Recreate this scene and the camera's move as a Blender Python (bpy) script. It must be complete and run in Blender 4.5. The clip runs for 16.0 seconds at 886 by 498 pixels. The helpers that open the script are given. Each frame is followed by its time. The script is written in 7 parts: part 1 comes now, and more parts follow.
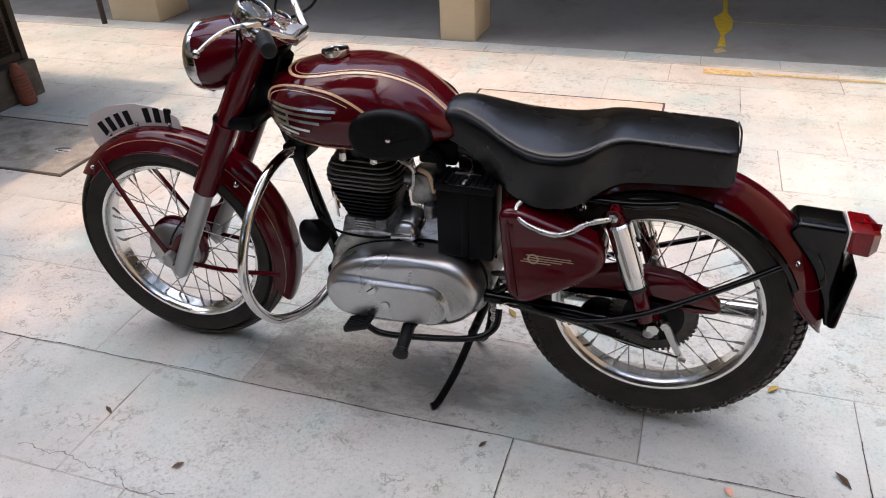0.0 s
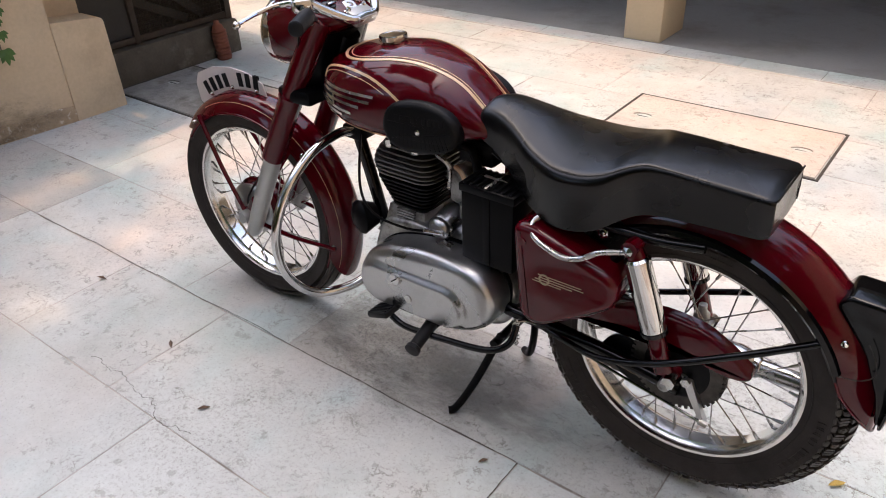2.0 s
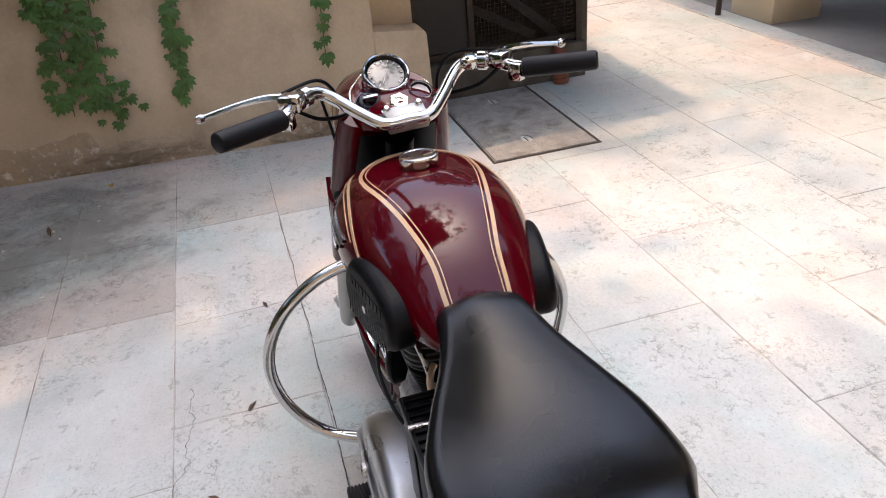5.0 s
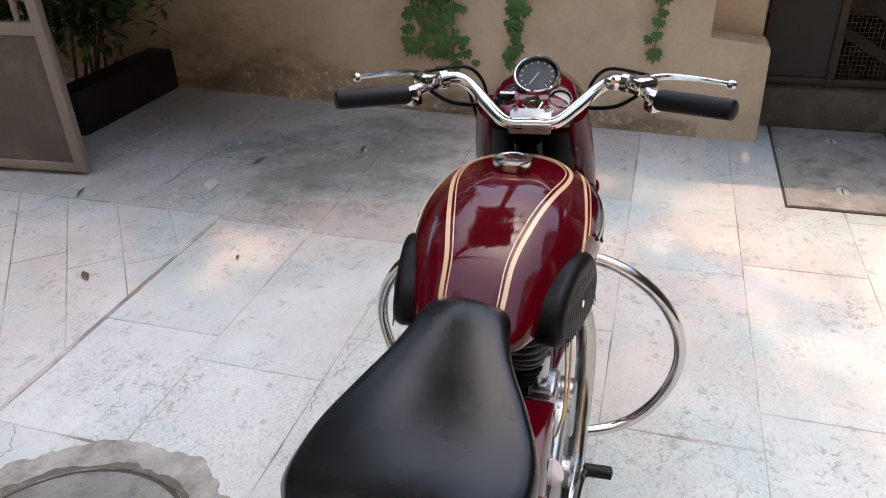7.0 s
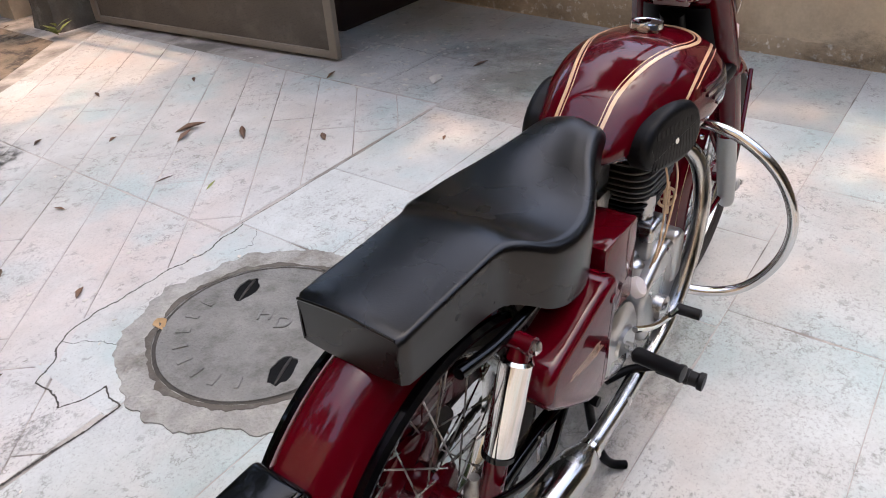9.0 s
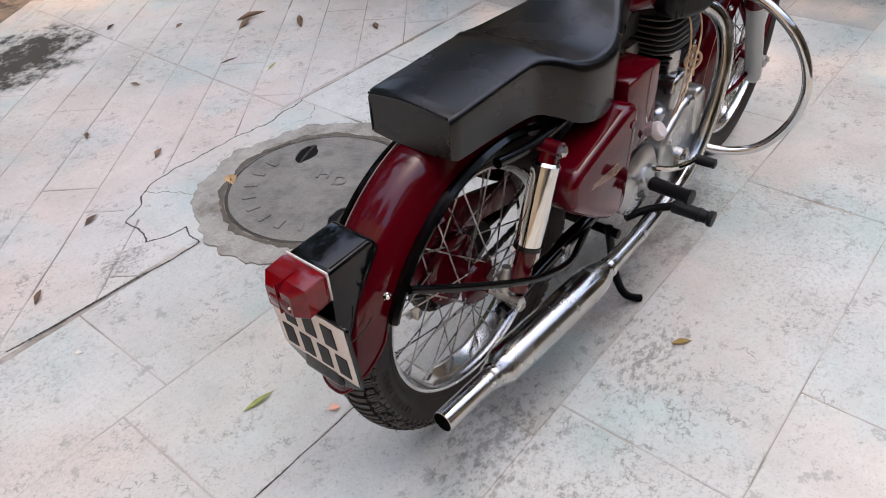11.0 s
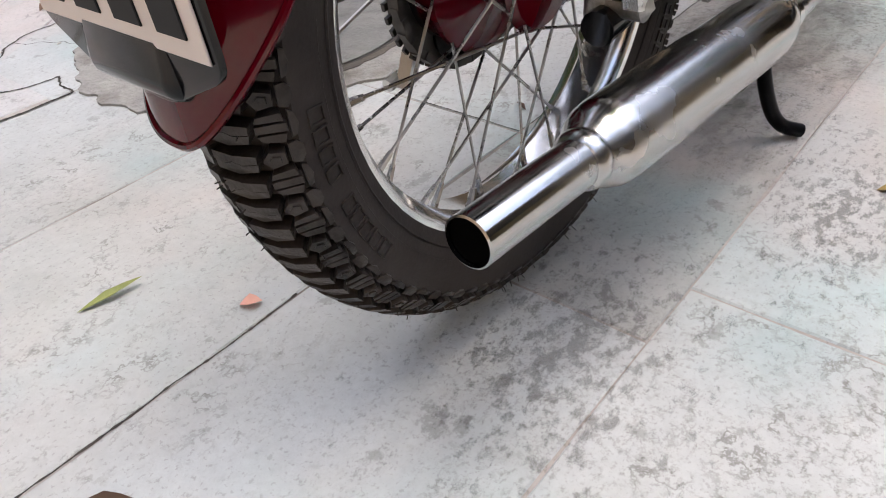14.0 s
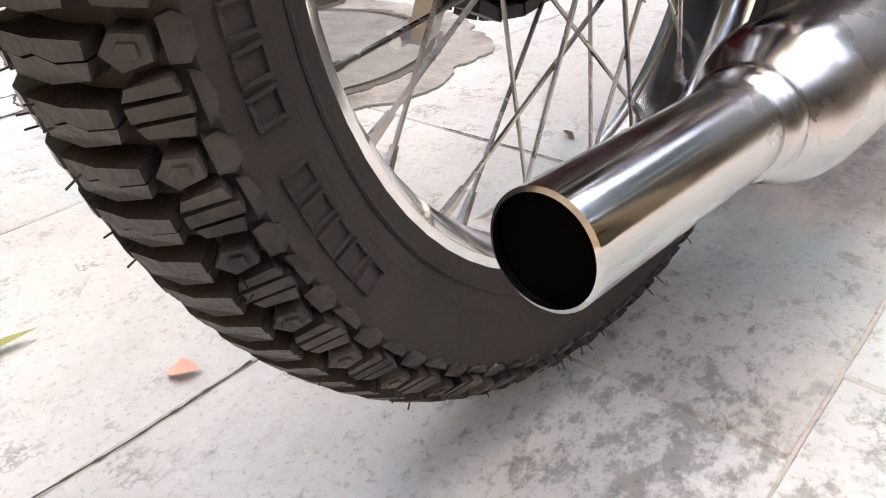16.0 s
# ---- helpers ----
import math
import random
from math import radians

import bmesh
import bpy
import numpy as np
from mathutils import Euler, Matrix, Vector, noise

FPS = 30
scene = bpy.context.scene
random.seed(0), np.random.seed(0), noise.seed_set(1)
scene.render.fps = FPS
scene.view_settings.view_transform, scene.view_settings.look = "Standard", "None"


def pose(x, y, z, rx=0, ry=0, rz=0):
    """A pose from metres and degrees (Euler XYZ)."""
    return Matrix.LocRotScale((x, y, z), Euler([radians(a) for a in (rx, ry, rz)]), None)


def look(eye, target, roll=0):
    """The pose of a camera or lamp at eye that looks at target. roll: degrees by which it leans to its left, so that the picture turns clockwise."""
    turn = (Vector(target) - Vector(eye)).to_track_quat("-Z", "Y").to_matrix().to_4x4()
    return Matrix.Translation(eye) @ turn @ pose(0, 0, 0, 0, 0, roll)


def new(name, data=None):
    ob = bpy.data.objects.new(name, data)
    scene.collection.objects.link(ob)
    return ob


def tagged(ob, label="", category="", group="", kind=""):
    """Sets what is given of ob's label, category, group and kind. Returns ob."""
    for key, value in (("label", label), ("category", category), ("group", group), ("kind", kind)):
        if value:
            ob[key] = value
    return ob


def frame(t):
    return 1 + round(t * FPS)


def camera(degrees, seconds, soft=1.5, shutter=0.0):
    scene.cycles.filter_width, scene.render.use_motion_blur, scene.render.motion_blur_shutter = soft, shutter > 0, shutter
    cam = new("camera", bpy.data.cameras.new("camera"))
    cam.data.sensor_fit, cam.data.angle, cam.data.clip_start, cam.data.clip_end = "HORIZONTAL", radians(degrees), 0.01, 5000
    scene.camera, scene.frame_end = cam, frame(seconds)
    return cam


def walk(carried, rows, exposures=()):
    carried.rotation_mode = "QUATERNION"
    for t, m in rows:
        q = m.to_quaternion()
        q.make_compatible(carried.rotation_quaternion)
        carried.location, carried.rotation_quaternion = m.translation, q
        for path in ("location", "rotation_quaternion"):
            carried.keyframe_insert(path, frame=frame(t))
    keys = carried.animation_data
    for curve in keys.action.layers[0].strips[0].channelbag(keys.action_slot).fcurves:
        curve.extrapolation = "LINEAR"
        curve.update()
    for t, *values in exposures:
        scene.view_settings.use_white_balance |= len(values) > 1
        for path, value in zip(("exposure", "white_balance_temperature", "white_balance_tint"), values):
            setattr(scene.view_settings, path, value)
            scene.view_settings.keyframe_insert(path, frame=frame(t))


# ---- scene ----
cam = camera(61.9, 16.0, soft=1.0)
PATH = [
    (0, (0.02, 1.543, 1.416), (0.584, -0.061, 0.362), -2.2),
    (0.5, (-0.062, 1.481, 1.428), (0.633, -0.063, 0.363), -2.3),
    (1, (-0.17, 1.429, 1.42), (0.671, -0.034, 0.346), -2.2),
    (1.5, (-0.285, 1.374, 1.42), (0.675, -0.013, 0.347), -1.9),
    (2, (-0.32, 1.29, 1.396), (0.724, -0.044, 0.333), -2.0),
    (2.5, (-0.281, 1.131, 1.401), (0.838, -0.146, 0.344), -2.7),
    (3, (-0.238, 0.982, 1.404), (0.981, -0.201, 0.348), -3.8),
    (3.5, (-0.224, 0.793, 1.394), (1.13, -0.233, 0.338), -4.8),
    (3.7, (-0.235, 0.704, 1.39), (1.171, -0.251, 0.335), -5.0),
    (5.8, (-0.318, 0.031, 1.397), (1.414, 0.016, 0.398), -4.4),
    (6, (-0.329, -0.024, 1.398), (1.401, 0.066, 0.399), -3.9),
    (6.5, (-0.326, -0.124, 1.395), (1.378, 0.2, 0.398), -2.9),
    (7, (-0.311, -0.217, 1.405), (1.337, 0.306, 0.4), -2.3),
    (7.5, (-0.309, -0.316, 1.411), (1.252, 0.41, 0.393), -2.5),
    (8, (-0.352, -0.451, 1.399), (1.099, 0.45, 0.359), -3.2),
    (8.5, (-0.455, -0.513, 1.374), (0.909, 0.491, 0.309), -3.6),
    (9, (-0.591, -0.54, 1.362), (0.723, 0.494, 0.264), -4.2),
    (9.5, (-0.69, -0.596, 1.369), (0.589, 0.45, 0.242), -4.2),
    (10, (-0.795, -0.69, 1.362), (0.435, 0.378, 0.201), -4.2),
    (10.2, (-0.839, -0.72, 1.359), (0.368, 0.355, 0.182), -4.2),
    (12.3, (-0.798, -0.642, 1.064), (0.334, 0.367, -0.24), -5.2),
    (12.5, (-0.755, -0.601, 0.989), (0.385, 0.406, -0.31), -5.3),
    (13, (-0.663, -0.519, 0.799), (0.494, 0.497, -0.476), -5.4),
    (13.5, (-0.598, -0.454, 0.653), (0.566, 0.59, -0.595), -5.3),
    (14, (-0.544, -0.39, 0.567), (0.629, 0.693, -0.637), -5.3),
    (14.5, (-0.487, -0.323, 0.484), (0.713, 0.801, -0.654), -4.9),
    (15, (-0.423, -0.268, 0.42), (0.811, 0.88, -0.658), -4.2),
    (15.5, (-0.389, -0.246, 0.388), (0.855, 0.928, -0.648), -3.8),
    (16, (-0.397, -0.24, 0.385), (0.848, 0.941, -0.642), -3.6),
]
EXPOSURES = [(0.0, 2.19, 6650, 11), (3.5, 2.33, 6900, 13), (6.0, 2.22, 6520, 11), (8.0, 2.40, 6520, 11), (10.0, 2.23, 6570, 11), (12.5, 2.04, 6530, 9), (13.5, 2.19, 6620, 9), (14.5, 2.52, 6800, 12), (16.0, 2.99, 7100, 14)]
walk(cam, [(t, look(eye, target, roll)) for t, eye, target, roll in PATH], EXPOSURES)

# ---- world and light ----
SUN_DIR = Vector((0.20, -0.02, 1.0)).normalized()
world = bpy.data.worlds.new("world")
scene.world = world
world.use_nodes = True
wn = world.node_tree.nodes
sky = wn.new("ShaderNodeTexSky")
sky.sky_type = "NISHITA"
sky.sun_disc = False
sky.sun_elevation = math.asin(SUN_DIR.z)
sky.sun_rotation = math.atan2(SUN_DIR.x, SUN_DIR.y)
sky.air_density, sky.dust_density, sky.ozone_density = 0.95, 3.8, 1.0
wn["Background"].inputs["Strength"].default_value = 0.122
world.node_tree.links.new(sky.outputs[0], wn["Background"].inputs["Color"])
sun = new("sun", bpy.data.lights.new("sun", "SUN"))
sun.data.energy, sun.data.angle, sun.data.color = 0.47, radians(0.55), (1.0, 0.62, 0.38)
sun.matrix_world = look(SUN_DIR * 20, (0, 0, 0))


# ---- materials ----
def material(name, color, rough=0.5, metal=0.0, spread=0.12, scale=8.0, grain=0.0, grain_scale=60.0, coat=0.0, rough_spread=0.1, spec=0.5, per_object=0.0, second=None, second_scale=2.0, second_at=(0.5, 0.65), transmission=0.0, grain_depth=0.002):
    """A procedural surface: base colour varied at two scales, roughness varied, fine relief."""
    m = bpy.data.materials.new(name)
    m.use_nodes = True
    nt = m.node_tree
    b = nt.nodes["Principled BSDF"]
    N = nt.nodes.new
    L = nt.links.new
    coord = N("ShaderNodeTexCoord")
    n1 = N("ShaderNodeTexNoise")
    n1.inputs["Scale"].default_value, n1.inputs["Detail"].default_value = scale, 6
    L(coord.outputs["Object"], n1.inputs["Vector"])
    n2 = N("ShaderNodeTexNoise")
    n2.inputs["Scale"].default_value, n2.inputs["Detail"].default_value = grain_scale, 4
    L(coord.outputs["Object"], n2.inputs["Vector"])
    mixf = N("ShaderNodeMath")
    mixf.operation = "MULTIPLY_ADD"
    L(n2.outputs["Fac"], mixf.inputs[0])
    mixf.inputs[1].default_value = 0.35
    L(n1.outputs["Fac"], mixf.inputs[2])
    ramp = N("ShaderNodeMapRange")
    ramp.inputs["From Min"].default_value, ramp.inputs["From Max"].default_value = 0.35, 1.0
    ramp.inputs["To Min"].default_value, ramp.inputs["To Max"].default_value = 1 - spread, 1 + spread
    L(mixf.outputs[0], ramp.inputs["Value"])
    base = N("ShaderNodeRGB")
    base.outputs[0].default_value = (*color, 1)
    tone = base.outputs[0]
    if second:
        n3 = N("ShaderNodeTexNoise")
        n3.inputs["Scale"].default_value, n3.inputs["Detail"].default_value, n3.inputs["Roughness"].default_value = second_scale, 9, 0.65
        L(coord.outputs["Object"], n3.inputs["Vector"])
        cut = N("ShaderNodeMapRange")
        cut.inputs["From Min"].default_value, cut.inputs["From Max"].default_value = second_at
        L(n3.outputs["Fac"], cut.inputs["Value"])
        mx = N("ShaderNodeMix")
        mx.data_type = "RGBA"
        L(cut.outputs[0], mx.inputs[0])
        L(tone, mx.inputs[6])
        mx.inputs[7].default_value = (*second, 1)
        tone = mx.outputs[2]
    gain = ramp.outputs[0]
    if per_object:
        info = N("ShaderNodeObjectInfo")
        jit = N("ShaderNodeMapRange")
        jit.inputs["To Min"].default_value, jit.inputs["To Max"].default_value = 1 - per_object, 1 + per_object
        L(info.outputs["Random"], jit.inputs["Value"])
        mul = N("ShaderNodeMath")
        mul.operation = "MULTIPLY"
        L(gain, mul.inputs[0])
        L(jit.outputs[0], mul.inputs[1])
        gain = mul.outputs[0]
    scl = N("ShaderNodeVectorMath")
    scl.operation = "SCALE"
    L(tone, scl.inputs[0])
    L(gain, scl.inputs["Scale"])
    L(scl.outputs[0], b.inputs["Base Color"])
    rr = N("ShaderNodeMapRange")
    rr.inputs["From Min"].default_value, rr.inputs["From Max"].default_value = 0.3, 0.8
    rr.inputs["To Min"].default_value, rr.inputs["To Max"].default_value = max(rough * (1 - rough_spread), 0.01), min(rough * (1 + rough_spread) + 0.01, 1)
    L(n1.outputs["Fac"], rr.inputs["Value"])
    L(rr.outputs[0], b.inputs["Roughness"])
    b.inputs["Metallic"].default_value = metal
    b.inputs["Specular IOR Level"].default_value = spec
    b.inputs["Coat Weight"].default_value = coat
    b.inputs["Coat Roughness"].default_value = 0.04
    b.inputs["Transmission Weight"].default_value = transmission
    if grain:
        bump = N("ShaderNodeBump")
        bump.inputs["Strength"].default_value, bump.inputs["Distance"].default_value = grain, grain_depth
        L(n2.outputs["Fac"], bump.inputs["Height"])
        L(bump.outputs[0], b.inputs["Normal"])
    return m


maroon = material("maroon_paint", (0.068, 0.0004, 0.0038), 0.20, spread=0.08, scale=3, coat=0.75, rough_spread=0.2, spec=0.02)
black_paint = material("black_paint", (0.0016, 0.0016, 0.002), 0.10, spread=0.2, spec=0.3, rough_spread=0.3)
black_satin = material("black_satin", (0.0016, 0.0016, 0.0022), 0.38, spread=0.3, spec=0.11, grain=0.1, grain_scale=150, second=(0.006, 0.0055, 0.005), second_scale=14, second_at=(0.6, 0.75))
chrome = material("chrome", (0.60, 0.595, 0.585), 0.055, 1.0, spread=0.06, scale=12, rough_spread=0.6, grain=0.03, grain_scale=40)
steel = material("steel", (0.55, 0.54, 0.52), 0.28, 1.0, spread=0.2, scale=20, rough_spread=0.4)
spoke_steel = material("spoke_steel", (0.36, 0.35, 0.33), 0.3, 1.0, spread=0.25, scale=30, rough_spread=0.4)
alloy = material("polished_alloy", (0.46, 0.46, 0.458), 0.33, 1.0, spread=0.12, scale=9, rough_spread=0.35, grain=0.05, grain_scale=220, second=(0.36, 0.36, 0.355), second_scale=9, second_at=(0.5, 0.75))
cast_alloy = material("cast_alloy", (0.36, 0.36, 0.345), 0.42, 0.9, spread=0.3, scale=18, grain=0.25, grain_scale=160, second=(0.11, 0.10, 0.09), second_scale=22, second_at=(0.48, 0.68))
fork_grey = material("fork_grey_alloy", (0.40, 0.40, 0.39), 0.42, 0.7, spread=0.1, scale=12, grain=0.08, grain_scale=160)
fin_grey = material("fin_grey", (0.085, 0.083, 0.078), 0.5, 0.5, spread=0.35, scale=30, grain=0.2, grain_scale=120)
fin_black = material("fin_black", (0.0022, 0.0022, 0.0022), 0.5, spec=0.15, spread=0.3, scale=30, grain=0.15, grain_scale=120)
leather = material("black_leather", (0.0012, 0.0012, 0.0016), 0.30, spread=0.3, scale=5, grain=0.35, grain_scale=380, rough_spread=0.45, second=(0.0026, 0.0026, 0.003), second_scale=7, second_at=(0.48, 0.7), grain_depth=0.0006, spec=0.38)
rubber = material("rubber", (0.034, 0.029, 0.0265), 0.55, spread=0.3, scale=12, grain=0.2, grain_scale=260, second=(0.020, 0.017, 0.0155), second_scale=9, second_at=(0.5, 0.72), spec=0.13)
tread_rubber = material("tread_rubber", (0.038, 0.031, 0.027), 0.36, spread=0.4, scale=25, grain=0.4, grain_scale=180, second=(0.012, 0.010, 0.009), second_scale=30, second_at=(0.5, 0.65), spec=0.28)
rim_chrome = material("rim_chrome", (0.74, 0.73, 0.71), 0.2, 1.0, spread=0.08, scale=14, rough_spread=0.5, grain=0.04, grain_scale=90)
worn_chrome = material("worn_chrome", (0.45, 0.45, 0.445), 0.22, 1.0, spread=0.10, scale=14, rough_spread=0.7, grain=0.05, grain_scale=90, second=(0.46, 0.445, 0.42), second_scale=26, second_at=(0.56, 0.70))
pipe_black = material("pipe_black", (0.0008, 0.0008, 0.0008), 0.9, spread=0.3, spec=0.02)
knee_rubber = material("knee_rubber", (0.0024, 0.0024, 0.0028), 0.45, spread=0.3, spec=0.16, scale=16, grain=0.2, grain_scale=240)
grip_rubber = material("grip_rubber", (0.006, 0.0063, 0.0075), 0.5, spread=0.2, spec=0.25, scale=20, grain=0.15, grain_scale=200)
mark_gold = material("mark_gold", (0.36, 0.27, 0.19), 0.4, 0.5, spread=0.15, scale=40)
gold = material("gold_line", (0.70, 0.46, 0.26), 0.35, spread=0.1, scale=20, coat=0.5)
badge_silver = material("badge_silver", (0.62, 0.61, 0.58), 0.25, 1.0, spread=0.15, scale=40)
lens_red = material("red_lens", (0.14, 0.0004, 0.0022), 0.12, spread=0.5, scale=22, coat=0.7, spec=0.08)
glass = material("lamp_glass", (0.9, 0.92, 0.92), 0.03, spread=0.02, transmission=0.9)
# dark dial face, greyed so its colour carries the sky sheen of the glass
dial_sheen_grey = material("dial_sheen_grey", (0.085, 0.095, 0.10), 0.05, spread=0.3, spec=0.6, coat=0.5)
plate_white = material("plate_white", (0.62, 0.56, 0.53), 0.45, spread=0.06, scale=9, grain=0.04)
plate_ink = material("plate_ink", (0.004, 0.004, 0.0045), 0.5, spread=0.2, spec=0.2)


def stone_material(name, color, dirt, mottled=0.85, tone=0.08):
    """Worn paving stone: pale ground, clouded tint, and dirt in clustered speckles."""
    m = bpy.data.materials.new(name)
    m.use_nodes = True
    nt = m.node_tree
    N, L = nt.nodes.new, nt.links.new
    b = nt.nodes["Principled BSDF"]
    geo = N("ShaderNodeNewGeometry")

    def cloud(scale, detail, rough, lo, hi, offset=0.0):
        mp = N("ShaderNodeMapping")
        mp.inputs["Location"].default_value = (offset, offset * 1.7, 0)
        L(geo.outputs["Position"], mp.inputs["Vector"])
        n = N("ShaderNodeTexNoise")
        n.inputs["Scale"].default_value, n.inputs["Detail"].default_value, n.inputs["Roughness"].default_value = scale, detail, rough
        L(mp.outputs[0], n.inputs["Vector"])
        r = N("ShaderNodeMapRange")
        r.inputs["From Min"].default_value, r.inputs["From Max"].default_value = lo, hi
        L(n.outputs["Fac"], r.inputs["Value"])
        return r.outputs[0], n.outputs["Fac"]

    def mix(fac, a, c2, is_color=True):
        mx = N("ShaderNodeMix")
        mx.data_type = "RGBA"
        if isinstance(fac, float):
            mx.inputs[0].default_value = fac
        else:
            L(fac, mx.inputs[0])
        if isinstance(a, tuple):
            mx.inputs[6].default_value = (*a, 1)
        else:
            L(a, mx.inputs[6])
        mx.inputs[7].default_value = (*c2, 1)
        return mx.outputs[2]

    def times(a, c):
        mm = N("ShaderNodeMath")
        mm.operation = "MULTIPLY"
        L(a, mm.inputs[0])
        if isinstance(c, float):
            mm.inputs[1].default_value = c
        else:
            L(c, mm.inputs[1])
        return mm.outputs[0]

    warm, _ = cloud(1.1, 4, 0.5, 0.45, 0.68, 3.0)
    pale, _ = cloud(3.2, 6, 0.6, 0.45, 0.75, 9.0)
    patch, _ = cloud(1.7, 6, 0.65, 0.47, 0.66, 17.0)
    speck, fine = cloud(84.0, 9, 0.78, 0.52, 0.585, 1.0)
    chips, _ = cloud(13.0, 9, 0.72, 0.59, 0.625, 31.0)
    cool, _ = cloud(2.3, 4, 0.5, 0.50, 0.66, 23.0)
    soft, _ = cloud(7.0, 8, 0.7, 0.50, 0.72, 5.0)
    tiny, relief = cloud(150.0, 3, 0.6, 0.58, 0.66, 2.0)
    _, wind = cloud(24.0, 7, 0.62, 0.0, 1.0, 41.0)
    near = N("ShaderNodeMath")
    near.operation = "SUBTRACT"
    L(wind, near.inputs[0])
    near.inputs[1].default_value = 0.515
    size = N("ShaderNodeMath")
    size.operation = "ABSOLUTE"
    L(near.outputs[0], size.inputs[0])
    thin = N("ShaderNodeMapRange")
    thin.inputs["From Min"].default_value, thin.inputs["From Max"].default_value = 0.010, 0.032
    thin.inputs["To Min"].default_value, thin.inputs["To Max"].default_value = 1.0, 0.0
    L(size.outputs[0], thin.inputs["Value"])
    flaked, _ = cloud(2.6, 7, 0.7, 0.47, 0.57, 51.0)
    broken, _ = cloud(19.0, 4, 0.6, 0.46, 0.58, 61.0)
    stain, _ = cloud(0.9, 7, 0.6, 0.50, 0.70, 71.0)
    c = mix(warm, color, tuple(v * k for v, k in zip(color, (1.10, 0.955, 0.90))))
    c = mix(times(cool, 0.95), c, tuple(v * k for v, k in zip(color, (0.84, 0.985, 1.0))))
    c = mix(times(pale, 0.8), c, tuple(min(v * 1.14, 0.9) for v in color))
    c = mix(times(soft, 0.30), c, tuple(0.6 * v + 0.4 * d for v, d in zip(color, dirt)))
    c = mix(times(stain, 0.60), c, tuple(v * k for v, k in zip(color, (0.74, 0.74, 0.69))))
    c = mix(times(times(times(flaked, thin.outputs[0]), broken), 0.8), c, tuple(0.2 * v + 0.8 * d for v, d in zip(color, dirt)))
    c = mix(times(times(patch, speck), mottled), c, dirt)
    c = mix(times(tiny, 0.3), c, dirt)
    c = mix(times(chips, 0.5), c, tuple(0.25 * v + 0.75 * d for v, d in zip(color, dirt)))
    info = N("ShaderNodeObjectInfo")
    jit = N("ShaderNodeMapRange")
    jit.inputs["To Min"].default_value, jit.inputs["To Max"].default_value = 1 - tone, 1 + tone
    L(info.outputs["Random"], jit.inputs["Value"])
    gain = jit.outputs[0]
    for sc_, det, rg, lo_, hi_, off in ((4.0, 8, 0.65, 0.92, 1.07, 81.0), (70.0, 4, 0.7, 0.955, 1.04, 91.0)):
        u_, _ = cloud(sc_, det, rg, 0.32, 0.68, off)
        mr = N("ShaderNodeMapRange")
        mr.inputs["To Min"].default_value, mr.inputs["To Max"].default_value = lo_, hi_
        L(u_, mr.inputs["Value"])
        gain = times(gain, mr.outputs[0])
    sc = N("ShaderNodeVectorMath")
    sc.operation = "SCALE"
    L(c, sc.inputs[0])
    L(gain, sc.inputs["Scale"])
    L(sc.outputs[0], b.inputs["Base Color"])
    rr = N("ShaderNodeMapRange")
    rr.inputs["To Min"].default_value, rr.inputs["To Max"].default_value = 0.52, 0.8
    L(fine, rr.inputs["Value"])
    L(rr.outputs[0], b.inputs["Roughness"])
    b.inputs["Specular IOR Level"].default_value = 0.35
    bump = N("ShaderNodeBump")
    bump.inputs["Strength"].default_value, bump.inputs["Distance"].default_value = 0.35, 0.0025
    L(fine, bump.inputs["Height"])
    bump2 = N("ShaderNodeBump")
    bump2.inputs["Strength"].default_value, bump2.inputs["Distance"].default_value = 0.2, 0.001
    L(relief, bump2.inputs["Height"])
    L(bump.outputs[0], bump2.inputs["Normal"])
    L(bump2.outputs[0], b.inputs["Normal"])
    return m


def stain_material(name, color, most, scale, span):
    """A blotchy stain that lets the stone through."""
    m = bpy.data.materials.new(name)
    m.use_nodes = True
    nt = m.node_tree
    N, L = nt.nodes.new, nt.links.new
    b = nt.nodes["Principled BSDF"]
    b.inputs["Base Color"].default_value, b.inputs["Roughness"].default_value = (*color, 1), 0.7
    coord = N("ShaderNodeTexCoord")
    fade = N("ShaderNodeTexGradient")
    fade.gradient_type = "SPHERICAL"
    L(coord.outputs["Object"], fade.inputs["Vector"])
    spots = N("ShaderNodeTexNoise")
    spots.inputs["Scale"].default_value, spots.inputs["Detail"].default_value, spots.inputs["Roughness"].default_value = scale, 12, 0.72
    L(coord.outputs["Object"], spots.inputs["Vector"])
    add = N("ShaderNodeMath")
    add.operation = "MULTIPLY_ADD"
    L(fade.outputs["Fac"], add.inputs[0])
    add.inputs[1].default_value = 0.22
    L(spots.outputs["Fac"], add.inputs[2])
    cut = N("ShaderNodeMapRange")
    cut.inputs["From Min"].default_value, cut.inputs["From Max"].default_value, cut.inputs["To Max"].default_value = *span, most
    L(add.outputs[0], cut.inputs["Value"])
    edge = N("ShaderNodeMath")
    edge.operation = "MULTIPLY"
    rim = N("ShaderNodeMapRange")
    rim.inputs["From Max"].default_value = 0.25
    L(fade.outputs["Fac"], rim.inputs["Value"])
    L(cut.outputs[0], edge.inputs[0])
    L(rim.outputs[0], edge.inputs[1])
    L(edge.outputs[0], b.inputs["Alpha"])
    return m


